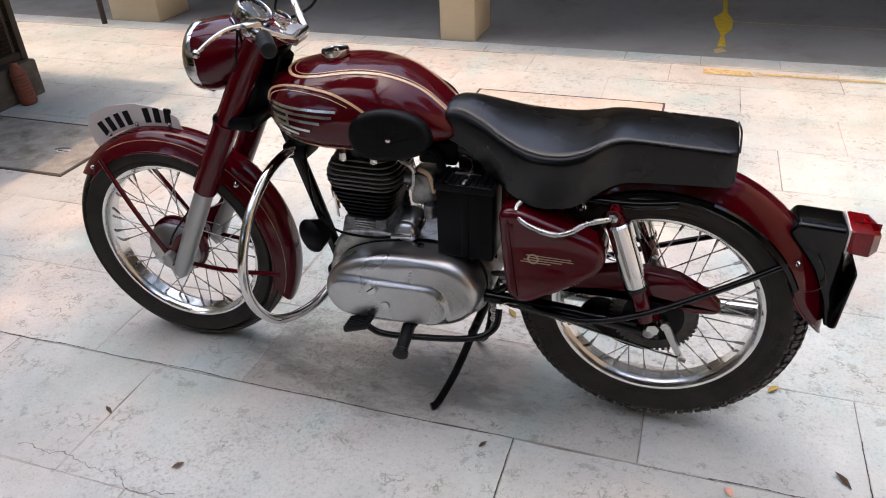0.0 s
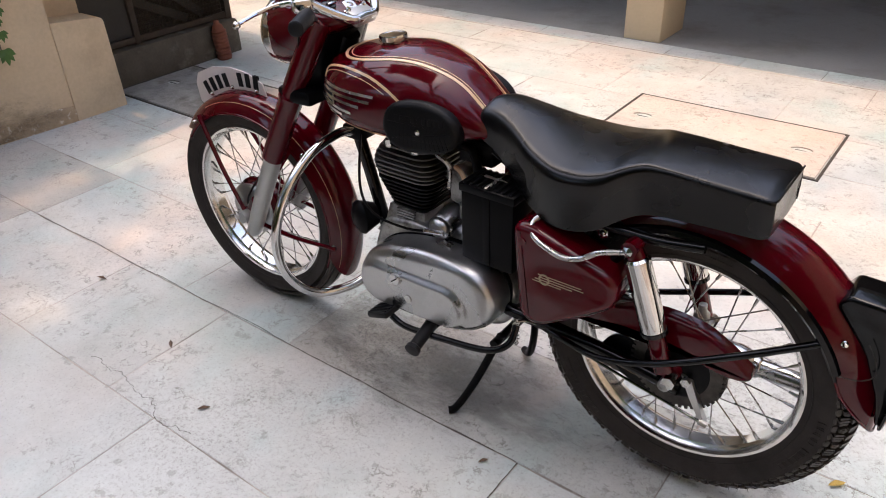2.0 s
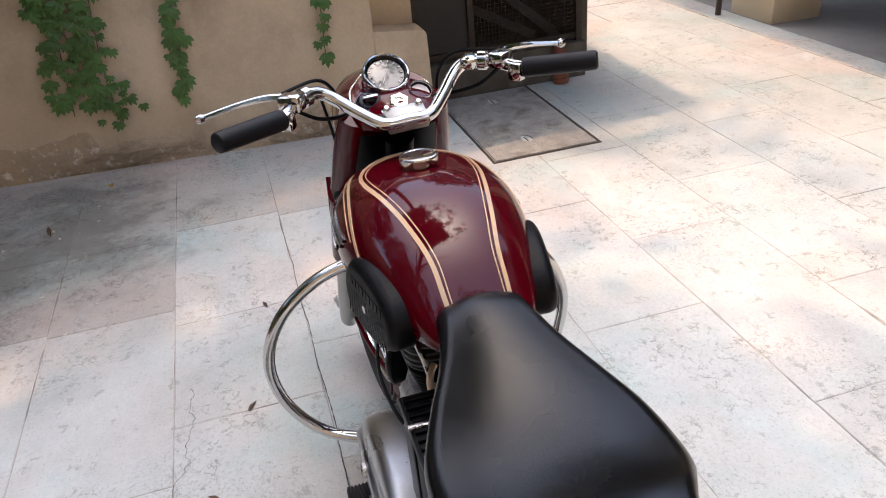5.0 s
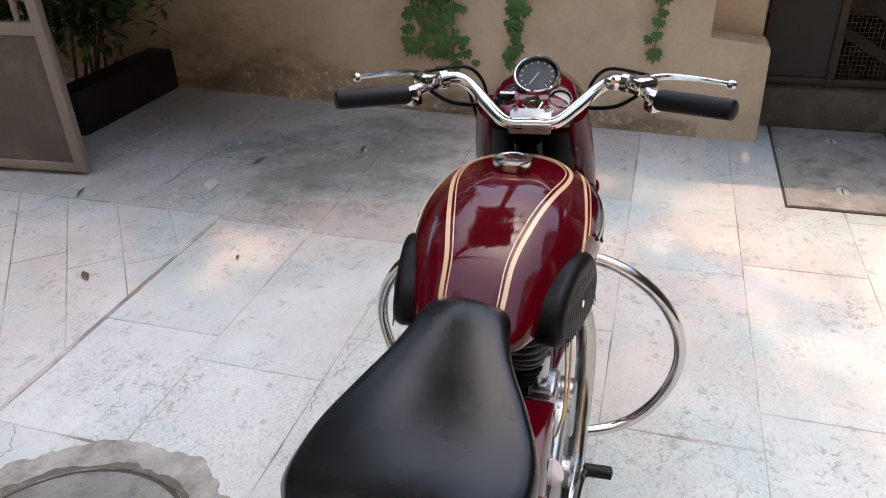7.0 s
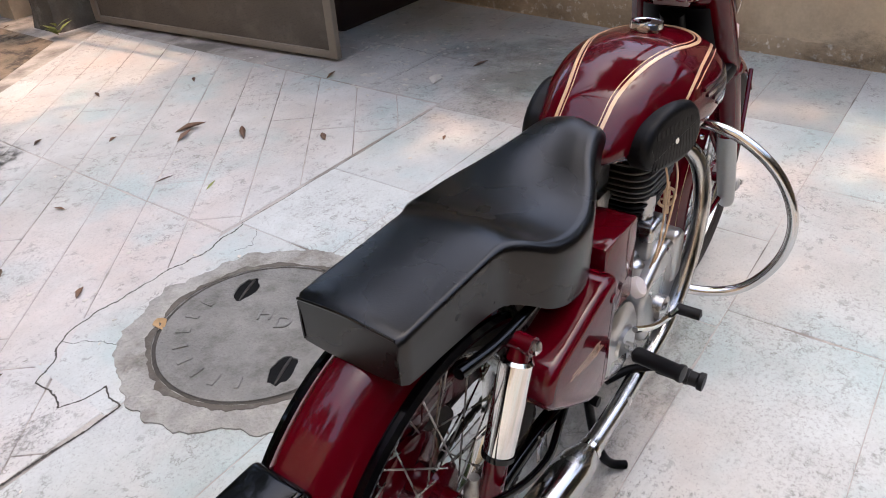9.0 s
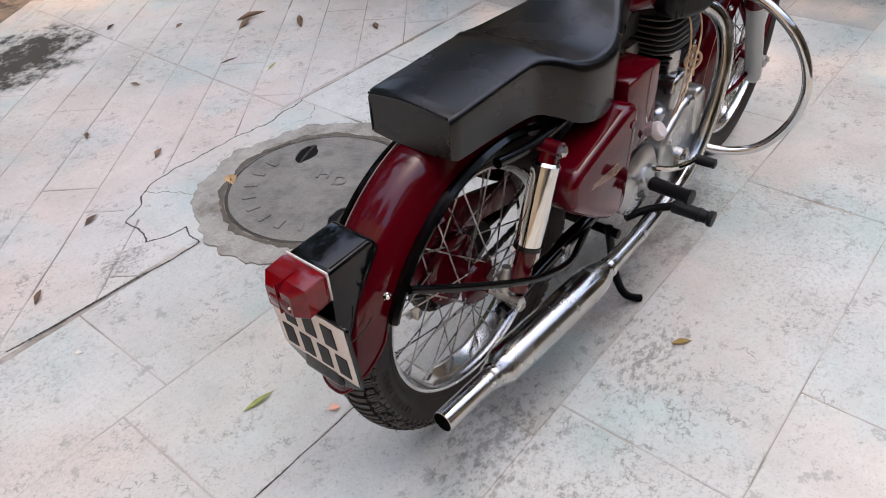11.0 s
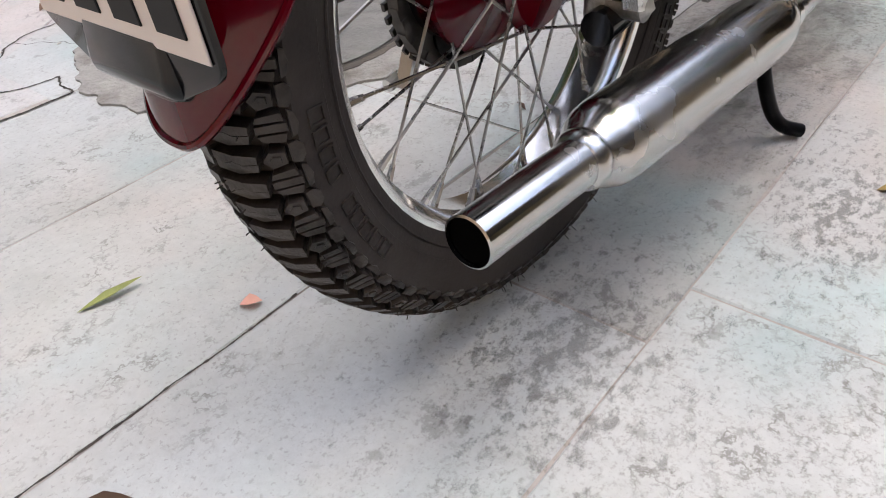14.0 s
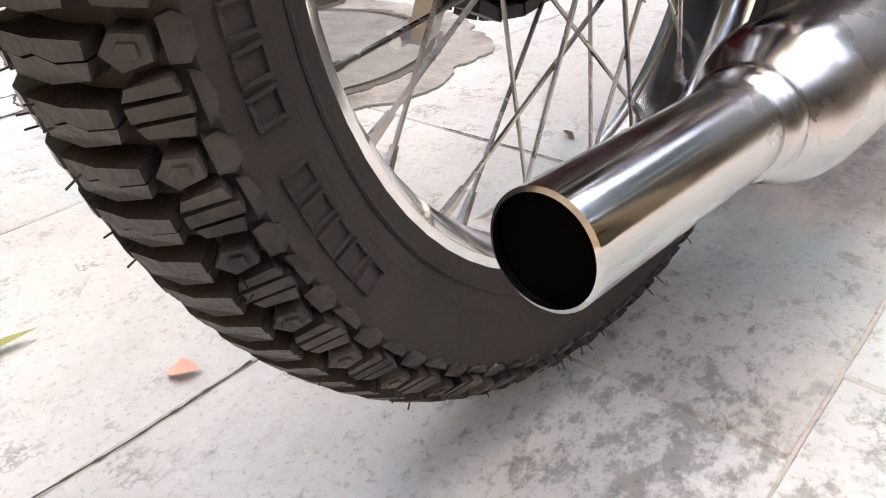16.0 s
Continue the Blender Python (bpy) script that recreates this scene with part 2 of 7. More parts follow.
stone = stone_material("paving_stone", (0.505, 0.526, 0.508), (0.16, 0.148, 0.125), 0.5, 0.045)
stone_grey = stone_material("grey_stone", (0.445, 0.440, 0.412), (0.12, 0.11, 0.092), 0.8, 0.09)
stone_olive = stone_material("olive_stone", (0.425, 0.428, 0.400), (0.13, 0.12, 0.10), 0.7, 0.03)
stone_strip = stone_material("strip_stone", (0.52, 0.515, 0.495), (0.17, 0.155, 0.13), 0.4, 0.03)
stone_warm = stone_material("warm_stone", (0.51, 0.465, 0.415), (0.17, 0.15, 0.12), 0.5, 0.03)
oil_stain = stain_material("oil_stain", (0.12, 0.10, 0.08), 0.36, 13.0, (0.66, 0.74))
olive_patch = stain_material("olive_patch", (0.15, 0.145, 0.115), 0.34, 2.5, (0.52, 0.68))
damp_moss = stain_material("damp_moss", (0.045, 0.045, 0.035), 0.85, 3.5, (0.53, 0.66))
wall_grime_shade = stain_material("wall_grime_shade", (0.11, 0.082, 0.054), 0.55, 2.6, (0.50, 0.80))
mortar = material("mortar", (0.20, 0.18, 0.155), 0.85, spread=0.4, scale=6, grain=0.5, grain_scale=90, second=(0.42, 0.385, 0.345), second_scale=1.6, second_at=(0.42, 0.52))
concrete = material("old_concrete", (0.20, 0.195, 0.17), 0.85, spread=0.5, scale=16, grain=1.0, grain_scale=110, grain_depth=0.008, second=(0.33, 0.32, 0.295), second_scale=7, second_at=(0.5, 0.60))
collar_concrete = material("collar_concrete", (0.31, 0.30, 0.272), 0.85, spread=0.35, scale=14, grain=0.9, grain_scale=110, grain_depth=0.006, second=(0.16, 0.148, 0.122), second_scale=5, second_at=(0.52, 0.66))
cover_concrete = material("cover_concrete", (0.20, 0.197, 0.18), 0.8, spread=0.3, scale=7, grain=0.8, grain_scale=120, grain_depth=0.005, second=(0.13, 0.126, 0.112), second_scale=9, second_at=(0.48, 0.64))
grimy_concrete = material("grimy_concrete", (0.10, 0.088, 0.07), 0.85, spread=0.4, scale=9, grain=0.6, grain_scale=90, grain_depth=0.005, second=(0.20, 0.185, 0.16), second_scale=6, second_at=(0.54, 0.7))
plaster = material("cream_plaster", (0.60, 0.485, 0.335), 0.85, spread=0.2, scale=2.2, grain=0.4, grain_scale=60, second=(0.40, 0.31, 0.205), second_scale=1.5, second_at=(0.46, 0.66))
flaking = material("flaking_plaster", (0.42, 0.325, 0.215), 0.9, spread=0.35, scale=4, grain=0.7, grain_scale=50, second=(0.66, 0.60, 0.49), second_scale=26, second_at=(0.56, 0.64))
pillar_paint = material("pillar_plaster", (0.60, 0.49, 0.33), 0.85, spread=0.1, scale=2, grain=0.2, grain_scale=60)
parking_floor = material("parking_floor", (0.24, 0.24, 0.235), 0.55, spread=0.2, scale=1.8, grain=0.2, grain_scale=60, second=(0.17, 0.165, 0.15), second_scale=2.5, second_at=(0.5, 0.7))
yellow_paint = material("yellow_paint", (0.62, 0.42, 0.02), 0.7, spread=0.3, scale=25)
gate_paint = material("gate_paint", (0.24, 0.20, 0.155), 0.6, spread=0.15, scale=6, grain=0.1)
gate_sheet = material("gate_sheet", (0.095, 0.078, 0.060), 0.6, spread=0.3, scale=3, grain=0.1, second=(0.13, 0.108, 0.085), second_scale=5, second_at=(0.5, 0.65))
cage_iron = material("cage_iron", (0.05, 0.038, 0.03), 0.6, 0.3, spread=0.4, scale=20, grain=0.2)
dark_board = material("dark_board", (0.035, 0.034, 0.033), 0.7, spread=0.3, scale=5)
maroon_wall = material("dark_red_oxide", (0.014, 0.0045, 0.0042), 0.7, spread=0.3, scale=5)
soil = material("soil", (0.19, 0.15, 0.11), 0.95, spread=0.45, scale=9, grain=0.9, grain_scale=45, second=(0.06, 0.05, 0.04), second_scale=7, second_at=(0.5, 0.6), grain_depth=0.01)
terracotta = material("terracotta", (0.22, 0.075, 0.045), 0.8, spread=0.25, scale=20, grain=0.3)
bark = material("bark", (0.13, 0.10, 0.075), 0.9, spread=0.4, scale=12, grain=0.8, grain_scale=40, grain_depth=0.01)
leaf_green = material("leaf_green", (0.055, 0.115, 0.022), 0.5, spread=0.35, scale=1.2)
ivy_green = material("ivy_green", (0.05, 0.13, 0.022), 0.45, spread=0.5, scale=6)
leaf_dry = material("dry_leaf", (0.13, 0.075, 0.045), 0.75, spread=0.3, scale=30, per_object=0.4)
leaf_yellow = material("yellow_leaf", (0.36, 0.25, 0.06), 0.6, spread=0.3, scale=30, per_object=0.25)
leaf_lime = material("lime_leaf", (0.24, 0.27, 0.07), 0.6, spread=0.3, scale=30)
petal_pink = material("pink_petal", (0.65, 0.36, 0.28), 0.6, spread=0.15, scale=30)
paper_white = material("pale_scrap", (0.6, 0.57, 0.5), 0.8, spread=0.15, scale=30, per_object=0.15)
joint_dirt = material("joint_dirt", (0.055, 0.048, 0.04), 0.9, spread=0.5, scale=40, grain=0.5, grain_scale=120)
moss = material("moss_stain", (0.10, 0.098, 0.075), 0.9, spread=0.5, scale=8, grain=0.6, grain_scale=90)
chain_metal = material("chain_metal", (0.06, 0.055, 0.05), 0.5, 0.7, spread=0.4, scale=60, grain=0.2)


# ---- mesh helpers ----
def finish(bm, name, mat, smooth=40):
    bmesh.ops.recalc_face_normals(bm, faces=bm.faces)
    me = bpy.data.meshes.new(name)
    bm.to_mesh(me)
    bm.free()
    me.materials.append(mat)
    if smooth:
        me.shade_smooth()
        me.set_sharp_from_angle(angle=radians(smooth))
    return me


def part(name, bm, mat, parent, label="", xf=None, smooth=40):
    ob = new(name, finish(bm, name, mat, smooth))
    ob.parent = parent
    if xf is not None:
        ob.matrix_local = xf
    if label:
        ob["label"] = label
    return ob


def thing(name, label, category, bm=None, mat=None, group="", kind="", smooth=40):
    ob = new(name, finish(bm, name, mat, smooth) if bm else None)
    return tagged(ob, label, category, group, kind)


def smooth_path(points, steps=6):
    """A Catmull-Rom curve through points."""
    p = [Vector(q) for q in points]
    if len(p) < 3:
        return p
    out = []
    for i in range(len(p) - 1):
        a, b, c, d = p[max(i - 1, 0)], p[i], p[i + 1], p[min(i + 2, len(p) - 1)]
        for k in range(steps):
            t = k / steps
            out.append(0.5 * (2 * b + (c - a) * t + (2 * a - 5 * b + 4 * c - d) * t * t + (3 * b - a - 3 * c + d) * t ** 3))
    return out + [p[-1]]


def tube(points, radius, sides=10, steps=6, bm=None, caps=True, closed=False):
    """A round bar along a smooth path; radius may be one number or one for each point of the path."""
    bm = bm or bmesh.new()
    path = smooth_path(points, steps) if steps > 1 else [Vector(q) for q in points]
    n = len(path)
    up = None
    rings = []
    for i, p in enumerate(path):
        if closed:
            d = (path[(i + 1) % n] - path[i - 1]).normalized()
        else:
            d = (path[min(i + 1, n - 1)] - path[max(i - 1, 0)]).normalized()
        if up is None:
            up = d.orthogonal().normalized()
        up = (up - d * up.dot(d)).normalized()
        side = d.cross(up)
        r = radius if isinstance(radius, (int, float)) else float(np.interp(i / (n - 1), np.linspace(0, 1, len(radius)), radius))
        rings.append([bm.verts.new(p + r * (math.cos(a) * up + math.sin(a) * side)) for a in (2 * math.pi * k / sides for k in range(sides))])
    for i in range(n if closed else n - 1):
        a, b = rings[i], rings[(i + 1) % n]
        for k in range(sides):
            bm.faces.new((a[k], a[(k + 1) % sides], b[(k + 1) % sides], b[k]))
    if caps and not closed:
        bm.faces.new(rings[0][::-1])
        bm.faces.new(rings[-1])
    return bm


def lathe(profile, origin=(0, 0, 0), axis=(0, 1, 0), sides=32, bm=None, closed=False):
    """Turns (along, radius) pairs about an axis through origin."""
    bm = bm or bmesh.new()
    ax = Vector(axis).normalized()
    u = ax.orthogonal().normalized()
    v = ax.cross(u)
    o = Vector(origin)
    rings = []
    for s, r in profile:
        if r < 1e-6:
            rings.append([bm.verts.new(o + ax * s)])
        else:
            rings.append([bm.verts.new(o + ax * s + r * (math.cos(a) * u + math.sin(a) * v)) for a in (2 * math.pi * k / sides for k in range(sides))])
    pairs = list(zip(rings, rings[1:] + rings[:1] if closed else rings[1:]))
    for a, b in pairs:
        for k in range(sides):
            k2 = (k + 1) % sides
            if len(a) == 1 and len(b) == 1:
                continue
            if len(a) == 1:
                bm.faces.new((a[0], b[k], b[k2]))
            elif len(b) == 1:
                bm.faces.new((a[k], a[k2], b[0]))
            else:
                bm.faces.new((a[k], a[k2], b[k2], b[k]))
    if not closed:
        for ring in (rings[0], rings[-1]):
            if len(ring) > 1:
                bm.faces.new(ring)
    return bm


def loft(sections, bm=None, caps=True):
    bm = bm or bmesh.new()
    rings = [[bm.verts.new(p) for p in s] for s in sections]
    n = len(rings[0])
    for a, b in zip(rings, rings[1:]):
        for k in range(n):
            bm.faces.new((a[k], a[(k + 1) % n], b[(k + 1) % n], b[k]))
    if caps:
        bm.faces.new(rings[0][::-1])
        bm.faces.new(rings[-1])
    return bm


def box(x0, x1, y0, y1, z0, z1, bevel=0.0, segments=2, bm=None, m=None):
    bm = bm or bmesh.new()
    made = bmesh.ops.create_cube(bm, size=1.0, matrix=(m or Matrix()) @ Matrix.Translation(((x0 + x1) / 2, (y0 + y1) / 2, (z0 + z1) / 2)) @ Matrix.Diagonal((x1 - x0, y1 - y0, z1 - z0, 1)))
    if bevel:
        edges = {e for v in made["verts"] for e in v.link_edges}
        bmesh.ops.bevel(bm, geom=list(edges), offset=bevel, segments=segments, profile=0.5, affect="EDGES")
    return bm


def rounded(points, radius, steps=5):
    """A polygon with its corners rounded, in two coordinates."""
    out = []
    n = len(points)
    for i in range(n):
        p, a, b = Vector(points[i]), Vector(points[i - 1]), Vector(points[(i + 1) % n])
        r = radius[i] if isinstance(radius, (list, tuple)) else radius
        da, db = (a - p), (b - p)
        ra, rb = min(r, da.length * 0.49), min(r, db.length * 0.49)
        pa, pb = p + da.normalized() * ra, p + db.normalized() * rb
        for k in range(steps + 1):
            t = k / steps
            out.append((1 - t) ** 2 * pa + 2 * t * (1 - t) * p + t * t * pb)
    return out


def plate_y(outline, y0, y1, bevel=0.0, segments=3, bm=None, face="y1"):
    """A plate with an outline in x and z, from y0 to y1; the rim of its y1 face (or of both) is rounded."""
    bm = bm or bmesh.new()
    rings = []
    c = Vector((sum(p[0] for p in outline) / len(outline), sum(p[1] for p in outline) / len(outline)))
    sgn = 1 if y1 > y0 else -1
    levels = [(y0, 0.0)]
    if bevel:
        for k in range(segments + 1):
            a = math.pi / 2 * k / segments
            levels.append((y1 - sgn * bevel * (1 - math.sin(a)), bevel * (1 - math.cos(a))))
    else:
        levels.append((y1, 0.0))
    n = len(outline)
    normals = []
    area = sum(outline[i][0] * outline[(i + 1) % n][1] - outline[(i + 1) % n][0] * outline[i][1] for i in range(n))
    for i in range(n):
        d = Vector((outline[(i + 1) % n][0] - outline[i - 1][0], outline[(i + 1) % n][1] - outline[i - 1][1])).normalized()
        nv = Vector((-d.y, d.x)) if area > 0 else Vector((d.y, -d.x))
        normals.append(nv)
    for y, inset in levels:
        rings.append([Vector((p[0] + normals[i].x * inset, y, p[1] + normals[i].y * inset)) for i, p in enumerate(outline)])
    return loft(rings, bm)


# ---- ground and paving ----
def sheet(x0, x1, y0, y1, z):
    bm = bmesh.new()
    bm.faces.new([bm.verts.new(p) for p in ((x0, y0, z), (x1, y0, z), (x1, y1, z), (x0, y1, z))])
    return bm


ground = thing("ground", "dusty grey mortar bed under the courtyard paving", "ground", sheet(-400, 400, -400, 400, -0.0022), mortar, kind="structure", smooth=0)


def slab_mesh(points, z=0.0, deep=0.010, edge=0.0025):
    """A convex slab with worn, slightly chipped edges."""
    bm = bmesh.new()
    c = sum((Vector(p) for p in points), Vector((0, 0))) / len(points)
    fine = []
    for i, p in enumerate(points):
        a, b = Vector(p), Vector(points[(i + 1) % len(points)])
        k = max(1, int((b - a).length / 0.06))
        nv = Vector((-(b - a).y, (b - a).x)).normalized()
        for q in range(k):
            e = a.lerp(b, q / k)
            chip = max(0.0, noise.noise((e.x * 23, e.y * 23, 4.0))) * 0.0030 + max(0.0, noise.noise((e.x * 7, e.y * 7, 1.0)) - 0.35) * 0.012
            fine.append(e + nv * (chip if 0 < q else 0.001))
    rings = []
    for zz, inset in ((z - deep, 0.0), (z - edge * 0.8, 0.0), (z, edge)):
        rings.append([(*(p + (c - p).normalized() * inset), zz) for p in fine])
    loft(rings, bm)
    return bm


def clip(poly, a, b):
    """The part of a convex polygon to the left of the line from a to b."""
    out = []
    a, d = Vector(a), Vector(b) - Vector(a)

    def side(p):
        return d.x * (p[1] - a.y) - d.y * (p[0] - a.x)
    for i, p in enumerate(poly):
        q = poly[(i + 1) % len(poly)]
        sp, sq = side(p), side(q)
        if sp >= 0:
            out.append(p)
        if sp * sq < 0:
            t = sp / (sp - sq)
            out.append((p[0] + (q[0] - p[0]) * t, p[1] + (q[1] - p[1]) * t))
    return out


# ---- front wall, step and cage ----
WALL_X = 3.365


def wall_front(y, at=0.0):
    return WALL_X + 0.075 * y + at


bm = bmesh.new()
ys = [-0.40, 0.4, 1.2, 2.0, 2.8, 3.6, 4.6, 5.6]
loft([[(wall_front(y), y, -0.01), (wall_front(y, 0.30), y, -0.01), (wall_front(y, 0.30), y, 2.25), (wall_front(y), y, 2.25)] for y in ys], bm)
wall_north = thing("wall_north", "cream plastered courtyard wall with weathered lower edge", "wall", bm, plaster, kind="structure", smooth=0)
# skirting band of flaking plaster, with a ragged top
bm = bmesh.new()
rng = random.Random(4)
cols = [(-0.42 + 0.045 * i) for i in range(130)]
rings = []
for y in cols:
    h = 0.055 + 0.045 * noise.noise((y * 2.1, 3.0, 0)) + (0.16 if 0.98 < y < 2.3 else 0.03) * (0.7 + 0.5 * noise.noise((y * 5.0, 0, 0))) + 0.02 * rng.random()
    rings.append([(wall_front(y, -0.004), y, -0.008), (wall_front(y, -0.004), y, max(h, 0.02)), (wall_front(y, 0.004), y, max(h, 0.02) + 0.01), (wall_front(y, 0.004), y, -0.008)])
loft(rings, bm)
part("flaking_band", bm, flaking, wall_north, "flaking whitish lime plaster along the foot of the wall")
along = Vector((0.075, 1, 0)).normalized()
# grime along the foot; the widest patch also paints in the planter corner's shade
for y, z, sy, sz in ((-0.05, 0.03, 0.34, 0.20), (0.85, 0.02, 0.50, 0.15), (2.32, 0.14, 0.92, 0.46)):
    bm = bmesh.new()
    disc = [(math.cos(a), math.sin(a)) for a in (2 * math.pi * k / 32 for k in range(32))]
    bm.faces.new([bm.verts.new((c, max(v, -z / sz + 0.02), 0)) for c, v in disc])
    m = Matrix((along * sy, Vector((0, 0, sz)), Vector((-1, 0.075, 0)))).transposed().to_4x4()
    m.translation = (wall_front(y, -0.0075), y, z)
    part("damp_stain", bm, wall_grime_shade, wall_north, "brown grime at the wall foot, the widest patch painting in corner shade", xf=m, smooth=0)

bm = bmesh.new()
outline = rounded([(-0.398, -0.01), (-0.675, -0.01), (-0.665, 0.465), (-0.398, 0.49)], [0.0, 0.012, 0.03, 0.0], 4)
loft([[(wall_front(-0.5), p[0], p[1]) for p in outline], [(wall_front(-0.5) + 0.16, p[0], p[1]) for p in outline]], bm)
thing("wall_step", "low cream plastered step at the end of the courtyard wall", "wall step", bm, plaster, kind="structure", smooth=30)
thing("wall_pier", "cream plastered wall end behind the step", "wall", box(wall_front(-0.5) + 0.163, wall_front(-0.5) + 0.31, -0.64, -0.402, -0.01, 2.25, 0.01), plaster, kind="structure", smooth=0)

thing("cage_plinth", "dirty low concrete plinth under the iron mesh cage", "plinth", box(3.56, 3.72, -1.66, -0.62, -0.01, 0.20, 0.015), grimy_concrete, kind="structure")
cage = thing("mesh_cage", "rust-brown iron mesh cage standing on a concrete plinth", "cage")
for i, (y, r) in enumerate(((-0.99, 0.018), (-1.63, 0.02), (-0.68, 0.016))):
    part("post", box(3.62 - r, 3.62 + r, y - r, y + r, 0.20, 1.248, 0.003), cage_iron, cage)
for z in (0.225, 0.80, 1.22):
    part("rail", box(3.608, 3.632, -1.63, -0.67, z - 0.018, z + 0.018, 0.003), cage_iron, cage)
bm = bmesh.new()
for i in range(31):
    y = -1.61 + 0.62 * i / 30
    tube([(3.62, y, 0.24), (3.62, y, 1.21)], 0.0016, 4, 1, bm)
for i in range(44):
    z = 0.245 + 0.96 * i / 43
    tube([(3.62, -1.61, z), (3.62, -0.99, z)], 0.0016, 4, 1, bm)
part("wire_mesh", bm, cage_iron, cage, smooth=0)
part("board", box(3.625, 3.64, -0.985, -0.69, 0.245, 1.20), dark_board, cage, "dark dusty sheet panel")
for y0, y1, z0, z1 in ((-1.10, -1.52, 0.62, 0.24), (-1.02, -1.40, 0.44, 0.24)):
    part("slanted_board", tube([(3.85, y0, z0), (3.72, y1, z1)], 0.035, 4, 1), dark_board, cage)
# the floor and back of the cage
thing("cage_floor", "dark floor slab inside the mesh cage", "floor", box(3.72, 5.4, -1.66, -0.62, -0.012, 0.16), grimy_concrete, kind="structure", smooth=0)
thing("cage_back_wall", "shaded plaster wall behind the mesh cage", "wall", box(5.4, 5.6, -1.7, 1.0, -0.01, 2.25), plaster, kind="structure", smooth=0)
thing("cage_side_wall", "plaster wall beside the mesh cage", "wall", box(3.70, 5.4, -0.58, -0.44, -0.01, 2.25), plaster, kind="structure", smooth=0)
# added screen: keeps sunlit ground from showing through the mesh
thing("cage_end_screen", "dark low wall added to hide bright ground behind the mesh cage", "wall", box(3.72, 5.39, -1.74, -1.662, -0.01, 0.968), grimy_concrete, kind="structure", smooth=0)
# unseen slabs for the straight shade edge; the beams are added to darken the cage
thing("canopy", "unseen flat concrete slab set low to shade the cage", "canopy", box(3.08, 5.38, -1.98, -0.66, 1.25, 1.37, 0.01), concrete, kind="structure", smooth=0)
thing("canopy", "unseen flat concrete slab set low to shade the wall end", "canopy", box(3.08, 3.315, -0.657, -0.33, 1.25, 1.37, 0.01), concrete, kind="structure", smooth=0)
thing("shade_beam", "unseen concrete edge beam added to darken the cage", "beam", box(3.09, 3.22, -1.97, -0.335, 0.97, 1.248, 0.01), concrete, kind="structure", smooth=0)
thing("shade_beam", "unseen concrete side beam added to darken the cage", "beam", box(3.222, 5.38, -1.97, -1.85, 0.97, 1.248, 0.01), concrete, kind="structure", smooth=0)

bm = bmesh.new()
prof = [(0.0, 0.0), (0.0, 0.040), (0.012, 0.046)]
for i in range(9):
    prof += [(0.02 + 0.019 * i, 0.047), (0.03 + 0.019 * i, 0.042 if i < 8 else 0.036)]
prof += [(0.205, 0.030), (0.215, 0.018), (0.235, 0.017), (0.236, 0.0)]
thing("clay_bottle", "ribbed terracotta bottle standing against the plinth", "bottle", lathe(prof, (3.505, -1.475, 0.0), (0.06, 0.03, 1), 20), terracotta)

# ---- parking under the building ----
thing("parking_floor", "shaded grey stone floor of the parking bay", "floor", box(-6, 12, -9.0, -3.135, -0.012, -0.001), parking_floor, kind="structure", smooth=0)
ceiling = thing("ceiling", "plain concrete ceiling over the parking bay", "ceiling", box(-6, 12, -9.0, -3.02, 2.55, 2.75), concrete, kind="structure", smooth=0)
thing("wall_south", "plain plaster back wall of the parking bay", "wall", box(-6, 12, -9.2, -9.0, -0.01, 2.55), pillar_paint, kind="structure", smooth=0)
thing("wall_parking_end", "plain plaster end wall of the parking bay", "wall", box(12, 12.2, -9.2, -3.05, -0.01, 2.55), pillar_paint, kind="structure", smooth=0)
thing("wall_parapet", "cream plastered parapet over the parking bay", "wall", box(-6, 12, -9.2, -3.15, 2.752, 2.95), pillar_paint, kind="structure", smooth=0)
for x0, x1 in ((1.385, 1.63), (3.86, 4.30), (-3.3, -3.05)):
    thing("pillar", "cream plastered square pillar of the parking bay", "pillar", box(x0, x1, -3.52, -3.14, -0.005, 2.55, 0.012), pillar_paint, group="parking pillars")
thing("iron_pole", "thin rusty iron pole beside a pillar", "pole", tube([(4.27, -3.02, 0), (4.30, -3.05, 1.2), (4.33, -3.06, 2.4)], 0.02, 8, 2), cage_iron)


def blotch(points, z, rng, jag=0.02):
    bm = bmesh.new()
    bm.faces.new([bm.verts.new((x + rng.uniform(-jag, jag), y + rng.uniform(-jag, jag), z)) for x, y in points])
    return bm


rng = random.Random(11)
mark = thing("floor_marking", "worn yellow paint line on the parking floor", "floor marking", blotch([(-0.18, -3.36), (-0.14, -3.34), (-0.15, -3.6), (-0.11, -3.8), (-0.10, -4.05), (-0.15, -4.2), (-0.14, -5.2), (-0.19, -5.2), (-0.20, -4.2), (-0.23, -4.0), (-0.21, -3.75), (-0.17, -3.6)], 0.001, rng, 0.012), yellow_paint, kind="structure", smooth=0)
faded_paint = material("faded_yellow_paint", (0.52, 0.40, 0.20), 0.75, spread=0.4, scale=30)
for pts in ([(-0.10, -3.935), (-0.10, -3.955), (-2.3, -3.93), (-2.3, -3.915)], [(-0.06, -2.80), (-0.06, -2.90), (-0.32, -2.89), (-0.34, -2.80)], [(-0.34, -2.825), (-0.34, -2.86), (-1.0, -2.86), (-1.0, -2.83)], [(-0.13, -3.2), (-0.10, -3.26), (-0.16, -3.32), (-0.2, -3.25)]):
    part("paint_patch", blotch(pts, 0.003, rng, 0.008), faded_paint, mark, smooth=0)

